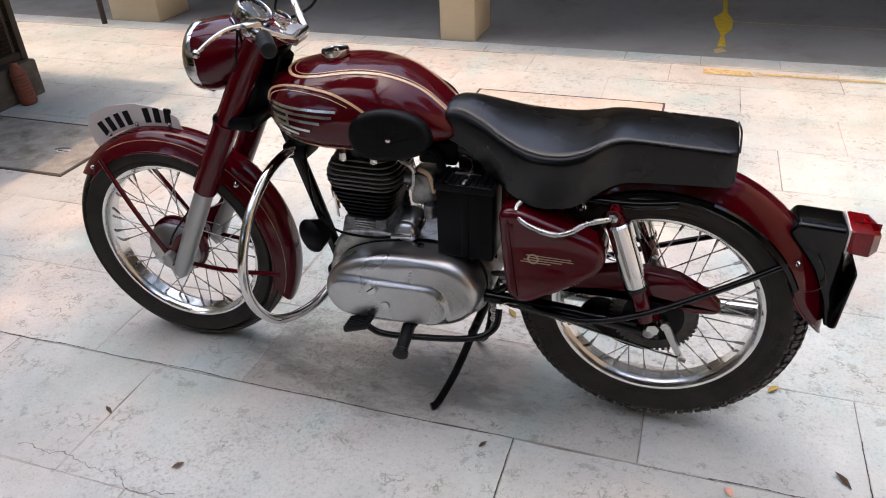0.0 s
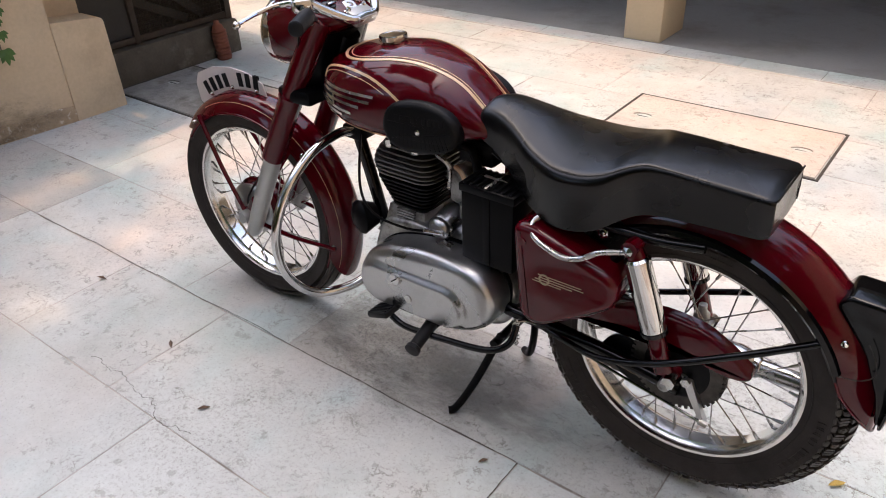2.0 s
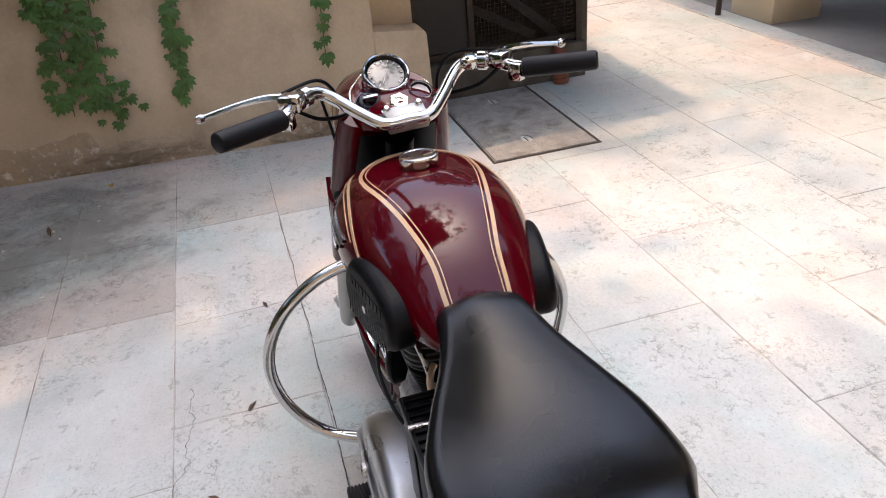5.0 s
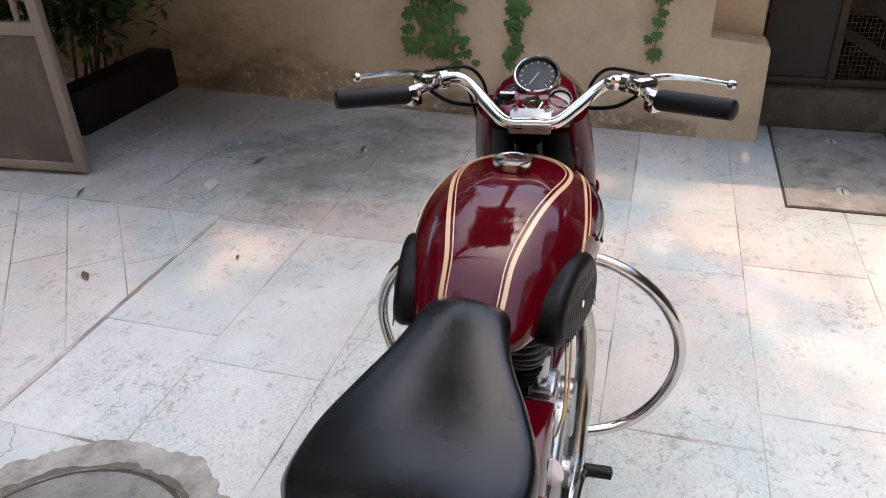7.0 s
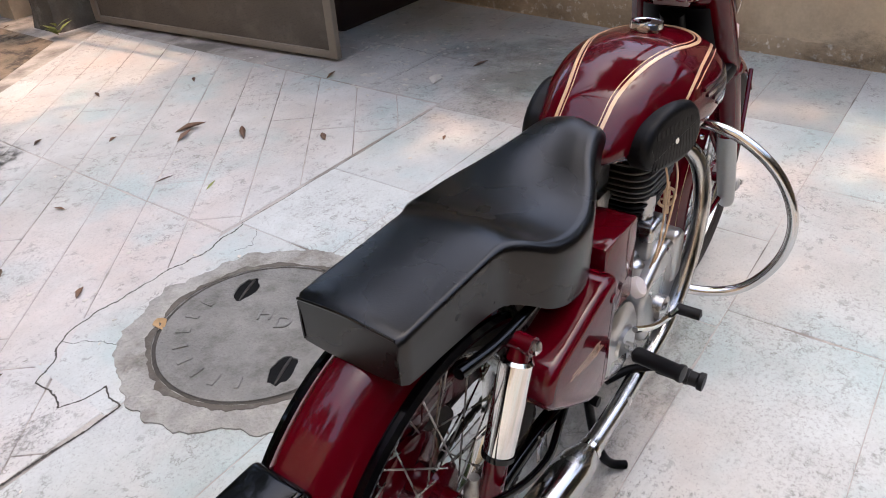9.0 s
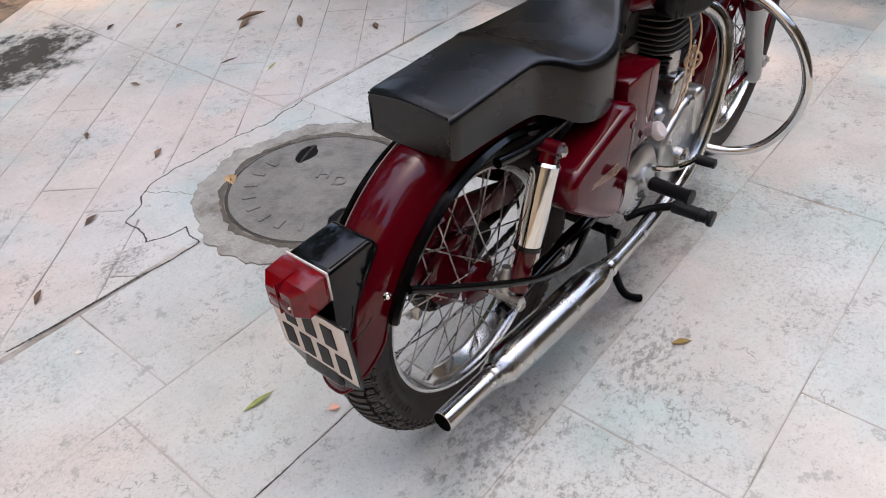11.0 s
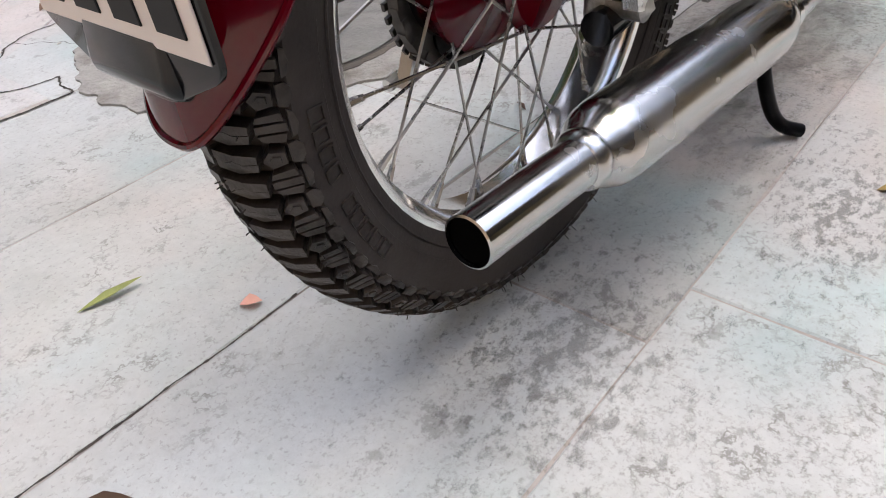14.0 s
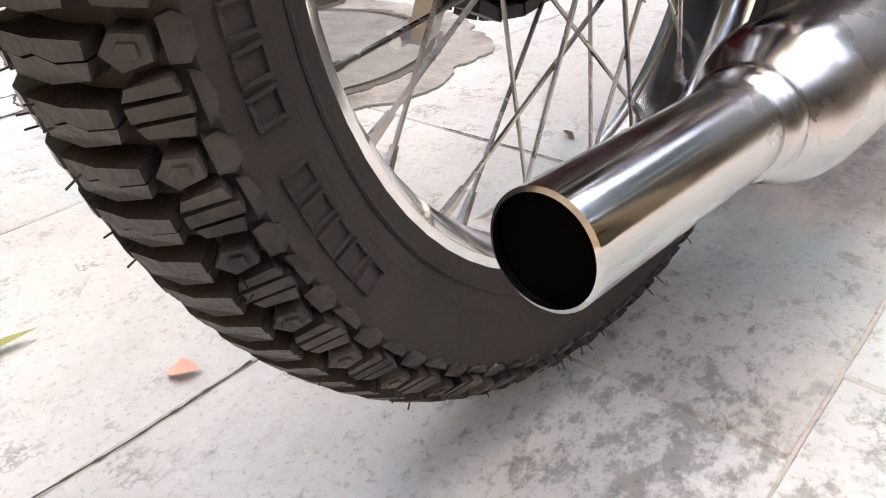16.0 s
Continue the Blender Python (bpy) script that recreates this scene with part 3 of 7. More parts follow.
# ---- gate and the shaded corner behind it ----
gate = thing("sheet_gate", "open tan steel gate leaf with perforated sheet", "gate")
GATE = Matrix.Translation((2.283, 2.35, 0.0)) @ Matrix.Rotation(math.atan2(2.2, -0.16), 4, "Z")
GL = 2.14
for name, b in (("stile", (0, 0.055, -0.02, 0.02, 0.02, 1.75)), ("stile", (GL - 0.055, GL, -0.02, 0.02, 0.02, 1.75)), ("rail", (0.055, GL - 0.055, -0.017, 0.017, 0.02, 0.062)), ("rail", (0.055, GL - 0.055, -0.017, 0.017, 0.66, 0.715)), ("rail", (0.055, GL - 0.055, -0.017, 0.017, 1.70, 1.75))):
    part(name, box(*b, 0.004), gate_paint, gate, xf=GATE)
for i in range(13):
    x = 0.13 + i * 0.158
    part("bar", box(x - 0.012, x + 0.012, -0.008, 0.008, 0.715, 1.70, 0.002), gate_paint, gate, xf=GATE)
# perforated sheet: small round dimples in rows
sheet_m = gate_sheet.copy()
sheet_m.name = "perforated_sheet"
nt = sheet_m.node_tree
tc = nt.nodes.new("ShaderNodeTexCoord")
vor = nt.nodes.new("ShaderNodeTexVoronoi")
vor.inputs["Scale"].default_value, vor.inputs["Randomness"].default_value = 110, 0.0
nt.links.new(tc.outputs["Object"], vor.inputs["Vector"])
holes = nt.nodes.new("ShaderNodeMapRange")
holes.inputs["From Min"].default_value, holes.inputs["From Max"].default_value = 0.28, 0.36
holes.inputs["To Min"].default_value, holes.inputs["To Max"].default_value = 0.0, 1.0
nt.links.new(vor.outputs["Distance"], holes.inputs["Value"])
nt.links.new(holes.outputs[0], nt.nodes["Principled BSDF"].inputs["Alpha"])
part("sheet", box(0.05, GL - 0.05, -0.003, 0.003, 0.055, 0.67), sheet_m, gate, "perforated tan steel sheet", xf=GATE)
part("backing", box(0.05, GL - 0.05, -0.012, -0.007, 0.055, 0.67), gate_sheet, gate, xf=GATE)
thing("gate_post", "rough weathered concrete gate post at the paving edge", "gate post", loft([[(2.05 + 0.17 * k * sx + 0.012 * math.sin(9 * z + sx), 4.70 + 0.16 * k * sy + 0.012 * math.sin(7 * z), z) for sx, sy in ((-1, -0.8), (-0.8, -1), (0.8, -1), (1, -0.8), (1, 0.8), (0.8, 1), (-0.8, 1), (-1, 0.8))] for z, k in ((-0.01, 1.12), (0.12, 1.03), (0.5, 1.0), (1.1, 1.0), (1.74, 0.98))]), grimy_concrete)
thing("planter_wall", "low dark red oxide painted planter wall", "planter wall", box(2.72, 3.62, 2.72, 2.90, -0.01, 0.24, 0.02, m=Matrix.Rotation(0.0, 4, "Z")), maroon_wall, kind="structure")
thing("wall_corner", "plain shaded wall behind the planter", "wall", box(1.9, 3.9, 5.2, 5.4, -0.01, 2.25), plaster, kind="structure", smooth=0)


def leaf_blade(bm, at, way, up, length, width, fold=0.25, bend=0.2, lobes=False):
    """One leaf of a few faces: a pointed blade folded along its rib."""
    way, up = Vector(way).normalized(), Vector(up)
    up = (up - way * up.dot(way)).normalized()
    side = way.cross(up)
    at = Vector(at)
    prof = ((0.0, 0.05), (0.18, 0.5), (0.45, 1.0), (0.75, 0.62), (1.0, 0.02))
    left, mid, right = [], [], []
    for t, w in prof:
        c = at + way * (length * t) - up * (bend * length * t * t)
        h = up * (fold * width * w * 0.5)
        left.append(bm.verts.new(c + side * (w * width * 0.5) + h))
        mid.append(bm.verts.new(c))
        right.append(bm.verts.new(c - side * (w * width * 0.5) + h))
    for i in range(4):
        bm.faces.new((left[i], mid[i], mid[i + 1], left[i + 1]))
        bm.faces.new((mid[i], right[i], right[i + 1], mid[i + 1]))


# shrub in the planter
rng = random.Random(21)
shrub = thing("shrub", "dark green leafy shrub in the planter behind the gate", "shrub")
stems = []
for i in range(9):
    x, y = rng.uniform(2.85, 3.50), rng.uniform(2.95, 3.4)
    stems.append([(x, y, 0.0), (x + rng.uniform(-0.1, 0.1), y - rng.uniform(0.0, 0.2), 0.55), (x + rng.uniform(-0.2, 0.05), y - rng.uniform(0.2, 0.85), 1.25)])
    part("stem", tube(stems[-1], [0.012, 0.008, 0.004], 5, 4), bark, shrub)
bm = bmesh.new()
for i in range(2600):
    s = rng.choice(stems)
    p = Vector(s[1]).lerp(Vector(s[2]), rng.random()) + Vector((rng.gauss(0, 0.13), rng.gauss(0, 0.13), rng.gauss(-0.05, 0.12)))
    leaf_blade(bm, p, (rng.gauss(0, 1), rng.gauss(0, 1), rng.gauss(-0.1, 0.5)), (0, 0, 1), rng.uniform(0.06, 0.13), rng.uniform(0.025, 0.05))
part("leaves", bm, leaf_green, shrub, smooth=0)


# creepers on the wall
def creeper(y, z_low, z_high, spread, count, seed, label):
    rng = random.Random(seed)
    ob = thing("wall_creeper", label, "creeper", group="creepers on the wall")
    bm = bmesh.new()
    lines = []
    for i in range(max(1, int(spread / 0.07))):
        yy = y + rng.uniform(-spread, spread) * 0.45
        low = z_low + rng.uniform(0, 0.5) * (z_high - z_low) * (0.25 if i else 0)
        line = [(wall_front(yy + 0.03 * math.sin(4 * z + i), -0.012), yy + 0.03 * math.sin(4 * z + i), z) for z in np.linspace(low, z_high, 9)]
        lines.append(line)
        tube(line, 0.003, 4, 3, bm)
    part("stem", bm, bark, ob)
    bm = bmesh.new()
    for i in range(count):
        line = rng.choice(lines)
        k = rng.uniform(0, len(line) - 1.001)
        p = Vector(line[int(k)]).lerp(Vector(line[int(k) + 1]), k % 1)
        p += Vector((rng.uniform(-0.05, -0.005), rng.gauss(0, 0.016 + spread * 0.1), rng.gauss(0, 0.02)))
        size = rng.uniform(0.035, 0.068)
        turn = rng.uniform(-0.5, 0.5)
        for a in (-1.15, -0.55, 0.0, 0.55, 1.15):
            way = Vector((-0.25, math.sin(a + turn), -math.cos(a + turn)))
            leaf_blade(bm, p, way, (-1, 0, 0.35), size * (1.0 - 0.25 * abs(a)), size * 0.42, 0.1, 0.1)
    part("leaves", bm, ivy_green, ob, smooth=0)


creeper(0.95, 0.23, 2.2, 0.34, 420, 1, "thick green creeper hanging down the cream wall")
creeper(0.475, 0.33, 2.2, 0.07, 130, 2, "slender green creeper hanging down the cream wall")
creeper(-0.175, 0.40, 2.2, 0.03, 42, 3, "thin sparse green creeper on the cream wall")


# ---- tree over the courtyard ----
tree = thing("tree", "broad leafy tree shading the courtyard", "tree")
rng = random.Random(8)
TRUNK = Vector((-0.6, 5.2, 0))
bm = tube([TRUNK, TRUNK + Vector((0.1, -0.1, 1.5)), TRUNK + Vector((0.3, -0.7, 5.4)), TRUNK + Vector((0.6, -1.6, 8.8))], [0.26, 0.2, 0.16, 0.1], 12, 6)
limbs = []
for i in range(16):
    a = TRUNK + Vector((0.3, -0.7, 5.4)).lerp(Vector((0.6, -1.6, 8.8)), i / 15)
    e = Vector((rng.uniform(-2.2, 3.4), rng.uniform(-0.9, 5.0), rng.uniform(8.4, 10.4)))
    limb = [a, a.lerp(e, 0.5) + Vector((0, 0, 0.5)), e]
    limbs.append(limb)
    tube(limb, [0.07, 0.04, 0.012], 6, 4, bm)
part("trunk", bm, bark, tree)
bm = bmesh.new()
clumps = []
# gaps in the crown, named by the place of the sun spot that falls through each
OPENINGS = [(1.09, 1.65, 0.22, 0.10), (1.50, 1.69, 0.24, 0.09), (1.80, 1.45, 0.18, 0.13), (1.56, 1.50, 0.18, 0.15), (1.58, 1.27, 0.24, 0.13), (1.75, 0.98, 0.20, 0.18), (1.52, 0.83, 0.24, 0.18), (1.98, 0.62, 0.26, 0.16), (2.32, 1.30, 0.12, 0.10), (2.45, 0.22, 0.18, 0.13), (2.0, 0.08, 0.34, 0.18), (2.80, 0.05, 0.15, 0.12), (2.45, -0.32, 0.42, 0.28), (2.15, -0.66, 0.60, 0.24), (1.55, -0.70, 0.34, 0.14)]
while len(clumps) < 640:
    p = Vector((rng.uniform(0.2, 5.6), rng.uniform(-2.6, 3.6), rng.uniform(7.8, 10.8)))
    foot = p - SUN_DIR * (p.z / SUN_DIR.z)
    if foot.x < -1.1 + 0.5 * noise.noise((foot.y, 3.0, 0)) or foot.y > 2.9 + 0.5 * noise.noise((foot.x, 5.0, 0)):
        continue
    edge = foot.y + 0.80 + 0.22 * noise.noise((foot.x * 1.1, 7.0, 0)) - (0.22 * (foot.x - 1.2) if foot.x > 1.2 else -0.15)
    if edge < 0:
        # a few loose sprays over the sunny side
        if noise.noise((foot.x * 1.3, foot.y * 1.3, 4.0)) < 0.10 or rng.random() > 0.5:
            continue
        clumps.append((p, 15, 1.0))
        continue
    inside = min(foot.x - 0.9, 3.1 - foot.x, 1.9 - foot.y)
    size, thick = 1.5, 1.0
    if inside > 0:
        # the crown is thin here, and lets spots of sun through
        gap = max(1 - ((foot.x - cx) / rx) ** 2 - ((foot.y - cy) / ry) ** 2 for cx, cy, rx, ry in OPENINGS)
        gap += 0.6 * noise.noise((foot.x * 4.5, foot.y * 4.5, 2.0))
        size, thick = 0.8, 0.0 if gap > 0 else 1.0
    elif edge < 0.5:
        size, thick = 1.1, min(1, edge * 3 + 0.1)
    if rng.random() > max(0.015, thick):
        continue
    clumps.append((p, 24 if size > 0.9 else 40, size))
for p, count, size in clumps:
    for k in range(count):
        q = p + Vector((rng.gauss(0, 0.085 * size), rng.gauss(0, 0.085 * size), rng.gauss(0, 0.10)))
        d = (q - p) + Vector((rng.gauss(0, 0.08), rng.gauss(0, 0.08), rng.gauss(-0.06, 0.05)))
        leaf_blade(bm, q, d, (0, 0, 1), size * rng.uniform(0.14, 0.24), size * rng.uniform(0.045, 0.07))
part("crown", bm, leaf_green, tree, smooth=0)


# palm that leans over the wall
def palm(base, lean, head, fronds, length, seed):
    rng = random.Random(seed)
    ob = thing("palm_tree", "tall leaning palm with feathery green fronds behind the wall", "palm")
    part("trunk", tube([base, lean, head], [0.15, 0.12, 0.09], 10, 8), bark, ob)
    for i in range(fronds):
        bm = bmesh.new()
        a = 2 * math.pi * i / fronds + rng.uniform(-0.15, 0.15)
        up = rng.uniform(-0.1, 0.7)
        out = Vector((math.cos(a), math.sin(a), 0))
        L_ = length * rng.uniform(0.8, 1.1)
        rib = [Vector(head) + out * (L_ * t) + Vector((0, 0, L_ * (up * t - (0.35 + up * 0.8) * t * t))) for t in (k / 12 for k in range(13))]
        tube(rib, [0.014, 0.009, 0.004], 5, 1, bm)
        side = out.cross(Vector((0, 0, 1)))
        for k in range(2, 13):
            for sg in (1, -1):
                for j in (0, 0.5):
                    p = rib[k - 1].lerp(rib[k], j)
                    leaf_blade(bm, p, side * sg + out * 0.75 + Vector((0, 0, -0.25)), (0, 0, 1), L_ * (0.32 - 0.018 * abs(k - 6)), 0.045, 0.3, 0.25)
        part("frond", bm, leaf_green, ob, smooth=0)


palm((4.35, 0.45, 0.0), (4.0, 0.5, 3.6), (1.95, 0.85, 6.9), 15, 1.55, 14)
# unseen slab and beam, added low down to keep light off the gate corner
thing("corner_shade_slab", "unseen concrete slab added to shade the gate corner", "roof", box(2.22, 3.42, 1.15, 5.2, 1.12, 1.25, 0.01), concrete, kind="structure", smooth=0)
thing("corner_shade_beam", "unseen concrete beam added to deepen the shade in the gate corner", "beam", box(2.22, 2.36, 2.0, 5.2, 1.0, 1.118, 0.01), concrete, kind="structure", smooth=0)
# two unseen plain walls, added to close the yard and cut down open sky
thing("wall_west", "unseen plain plaster wall added to close the yard behind the tree", "wall", box(-4.7, 6, 8.0, 8.2, -0.01, 3.2), plaster, kind="structure", smooth=0)
thing("wall_rear", "unseen plain plaster wall added to block the sky behind the bike", "wall", box(-4.9, -4.7, -9, 9, -0.01, 6.0), plaster, kind="structure", smooth=0)
thing("soil_bed", "bare earth bed with gravel beside the paving", "soil", blotch([(-6, 1.75), (-1.5, 2.35), (0.35, 3.42), (1.2, 3.95), (1.75, 4.4), (1.7, 7.9), (-4.6, 7.9)], -0.0008, random.Random(3), 0.03), soil, kind="structure", smooth=0)


# unseen hedge of tall shrubs on the garden side, added to darken the bike's reflections
rng = random.Random(77)
bm = bmesh.new()
for i in range(11000):
    x, z = rng.uniform(-4.6, 2.2), rng.uniform(0.05, 6.4)
    y = 5.6 + 0.5 * noise.noise((x * 0.9, z * 0.9, 0)) + rng.uniform(0, 1.1) + 0.06 * z
    if z > 5.6 + 0.9 * noise.noise((x * 1.2, 0, 3)):
        continue
    leaf_blade(bm, (x, y, z), (rng.gauss(0, 1), rng.gauss(-0.5, 0.6), rng.gauss(-0.3, 0.6)), (0, -0.5, 1), rng.uniform(0.24, 0.4), rng.uniform(0.09, 0.15))
thing("hedge", "unseen tall dark green hedge added to darken reflections from the garden side", "hedge", bm, leaf_green, kind="stuff", smooth=0)


# unseen garden trees round the yard, added to mask low sky and its reflections
def garden_tree(x, y, height, radius, seed):
    rng = random.Random(seed)
    ob = thing("tree", "unseen leafy green tree added beyond the yard walls to mask the sky", "tree", group="garden trees")
    bm = tube([(x, y, 0), (x + 0.1, y, height * 0.3), (x + 0.15, y + 0.1, height * 0.75)], [0.18, 0.14, 0.07], 10, 5)
    for i in range(7):
        a = rng.uniform(0, 6.28)
        tube([(x + 0.1, y, height * 0.4 + 0.2 * i), (x + radius * 0.4 * math.cos(a), y + radius * 0.4 * math.sin(a), height * 0.6 + 0.2 * i), (x + radius * 0.8 * math.cos(a), y + radius * 0.8 * math.sin(a), height * 0.75)], [0.06, 0.04, 0.015], 6, 4, bm)
    part("trunk", bm, bark, ob)
    bm = bmesh.new()
    for i in range(2600):
        d = Vector((rng.gauss(0, 1), rng.gauss(0, 1), rng.gauss(0, 1))).normalized()
        k = 0.55 + 0.45 * rng.random() ** 0.5
        k *= 0.85 + 0.3 * noise.noise(d * 2.2 + Vector((seed, 0, 0)))
        p = Vector((x, y, height * 0.68)) + Vector((d.x * radius, d.y * radius, d.z * height * 0.38)) * k
        leaf_blade(bm, p, (d.x + rng.gauss(0, 0.7), d.y + rng.gauss(0, 0.7), rng.gauss(-0.4, 0.5)), (0, 0, 1), rng.uniform(0.35, 0.6), rng.uniform(0.14, 0.24))
    part("crown", bm, leaf_green, ob, smooth=0)


for i, (x, y, h, r) in enumerate(((7.4, 1.6, 4.6, 1.8), (7.6, 6.2, 9.0, 3.0), (3.0, 9.6, 11.5, 3.8), (-2.4, 9.8, 12.0, 4.0), (-7.6, 5.2, 12.5, 3.8), (-7.8, -1.5, 12.0, 3.6), (10.5, -4.0, 8.0, 2.6), (5.5, -11.8, 12.5, 4.0), (-2.5, -11.8, 12.5, 4.0))):
    garden_tree(x, y, h, r, 40 + i)


# ---- motorcycle ----
bike = thing("motorcycle", "maroon vintage motorcycle with chrome and black seat on its centre stand", "motorcycle")
bike.location = (0, 0.010, 0)
REAR = Vector((0.016, 0.0, 0.3575))
FRONT = Vector((1.347, 0.0, 0.329))
# the front end is turned a little to the left about the steering head
_ax = Vector((-0.466, 0, 0.885)).normalized()
_pt = Vector((0.985, 0, 0.85))
STEER = Matrix.Translation((0, 0.0266, 0)) @ Matrix.Rotation(radians(1.8), 4, "X") @ Matrix.Translation(_pt) @ Matrix.Rotation(radians(3.0), 4, _ax) @ Matrix.Translation(-_pt)
HEAD = Matrix.Translation(_pt + Vector((0, -0.008, 0))) @ Matrix.Translation((0, 0, 0.1)) @ Matrix.Rotation(radians(1.3), 4, "X") @ Matrix.Translation((0, 0, -0.1)) @ Matrix.Rotation(radians(4.5), 4, _ax) @ Matrix.Translation(-_pt)


def hermite(x, xs, ys):
    """A smooth curve through knots with rising xs."""
    i = min(max(int(np.searchsorted(xs, x)) - 1, 0), len(xs) - 2)
    m = [(ys[min(k + 1, len(xs) - 1)] - ys[max(k - 1, 0)]) / (xs[min(k + 1, len(xs) - 1)] - xs[max(k - 1, 0)]) for k in (i, i + 1)]
    h = xs[i + 1] - xs[i]
    t = min(max((x - xs[i]) / h, 0), 1)
    return ((2 * t ** 3 - 3 * t * t + 1) * ys[i] + (t ** 3 - 2 * t * t + t) * h * m[0] + (-2 * t ** 3 + 3 * t * t) * ys[i + 1] + (t ** 3 - t * t) * h * m[1])


def both(points):
    return [(x, -y, z) for x, y, z in points]


# wheels
def tread(R, rc, pitches, seed):
    """Shoulder lugs, side bars and five-sided centre blocks standing on the crown of a tyre."""
    bm = bmesh.new()
    rng = random.Random(seed)

    def at(u, s, h):
        a, f = u / R, s * 1.12 / rc
        r = R - rc + (rc + h) * math.cos(f)
        return (r * math.cos(a), (rc + h) * math.sin(f), r * math.sin(a))

    def block(poly, h, keep=0.94):
        c = Vector((sum(p[0] for p in poly) / len(poly), sum(p[1] for p in poly) / len(poly)))
        rings = []
        for hh, k in ((-0.0085, 1.04), (h * 0.85, 0.995), (h, keep)):
            rings.append([at(c.x + (p[0] - c.x) * k, c.y + (p[1] - c.y) * k, hh) for p in poly])
        loft(rings, bm)
    step = 2 * math.pi * R / pitches
    for i in range(pitches):
        for sg in (1, -1):
            o = i * step + (0 if sg > 0 else step * 0.5)

            def cut(pts, h, keep=0.94):
                block([(o + step * u, sg * s) for u, s in pts], h, keep)
            # two swept lugs, each split by a thin wavy sipe
            for v in (0.0, 0.5):
                k = rng.uniform(-0.008, 0.008)
                cut([(v + 0.02, 0.0018), (v + 0.17 + k, 0.0014), (v + 0.20 + k, 0.009), (v + 0.165 + k, 0.0145), (v + 0.23 + k, 0.0205), (v + 0.225 + k, 0.0295), (v + 0.085, 0.0300), (v + 0.055, 0.0160)], 0.0064, 0.975)
                cut([(v + 0.19 + k, 0.0014), (v + 0.345, 0.0018), (v + 0.395, 0.016), (v + 0.375, 0.0285), (v + 0.245 + k, 0.0295), (v + 0.25 + k, 0.0205), (v + 0.185 + k, 0.0145), (v + 0.22 + k, 0.009)], 0.0056, 0.975)
            # five-sided shoulder block with a raised heart
            five = [(0.05, 0.0365), (0.20, 0.0318), (0.36, 0.0365), (0.31, 0.0455), (0.10, 0.0455)]
            cut(five, 0.0052, 0.93)
            cut([(0.205 + (u - 0.205) * 0.5, 0.0395 + (w - 0.0395) * 0.5) for u, w in five], 0.0060, 0.90)
            # fan of three fingers beside it
            cut([(0.47, 0.0345), (0.575, 0.0325), (0.575, 0.0490), (0.435, 0.0480)], 0.0046)
            cut([(0.615, 0.0325), (0.74, 0.0325), (0.755, 0.0505), (0.605, 0.0505)], 0.0050)
            cut([(0.78, 0.0330), (0.885, 0.0350), (0.945, 0.0480), (0.79, 0.0495)], 0.0044)
            # scalloped shoulder pads
            cut([(0.03, 0.0480), (0.38, 0.0480), (0.41, 0.0535), (0.30, 0.0570), (0.10, 0.0570), (0.0, 0.0530)], 0.0012)
            cut([(0.46, 0.0520), (0.94, 0.0520), (0.90, 0.0555), (0.70, 0.0575), (0.50, 0.0555)], 0.0012)
    # thin moulding hairs
    for i in range(130):
        u, s = rng.uniform(0, 2 * math.pi * R), rng.uniform(-0.046, 0.046)
        a, b = Vector(at(u, s, 0.004)), Vector(at(u + rng.uniform(-0.003, 0.003), s + rng.uniform(-0.002, 0.002), rng.uniform(0.009, 0.013)))
        tube([a, b], 0.0005, 4, 1, bm)
    return bm


RC = 0.053


def ribs(R, rc):
    """Plain ribs round the crown of a tyre."""
    bm = bmesh.new()
    for s0, s1 in ((-0.044, -0.032), (-0.029, -0.013), (-0.010, 0.010), (0.013, 0.029), (0.032, 0.044)):
        prof = []
        for s, h in ((s0, -0.007), (s0, 0.0035), (s0 + 0.001, 0.0045), ((s0 + s1) / 2, 0.005), (s1 - 0.001, 0.0045), (s1, 0.0035), (s1, -0.007)):
            f = s * 1.12 / rc
            prof.append(((rc + h) * math.sin(f), R - rc + (rc + h) * math.cos(f)))
        lathe(prof, sides=72, bm=bm, closed=True)
    return bm


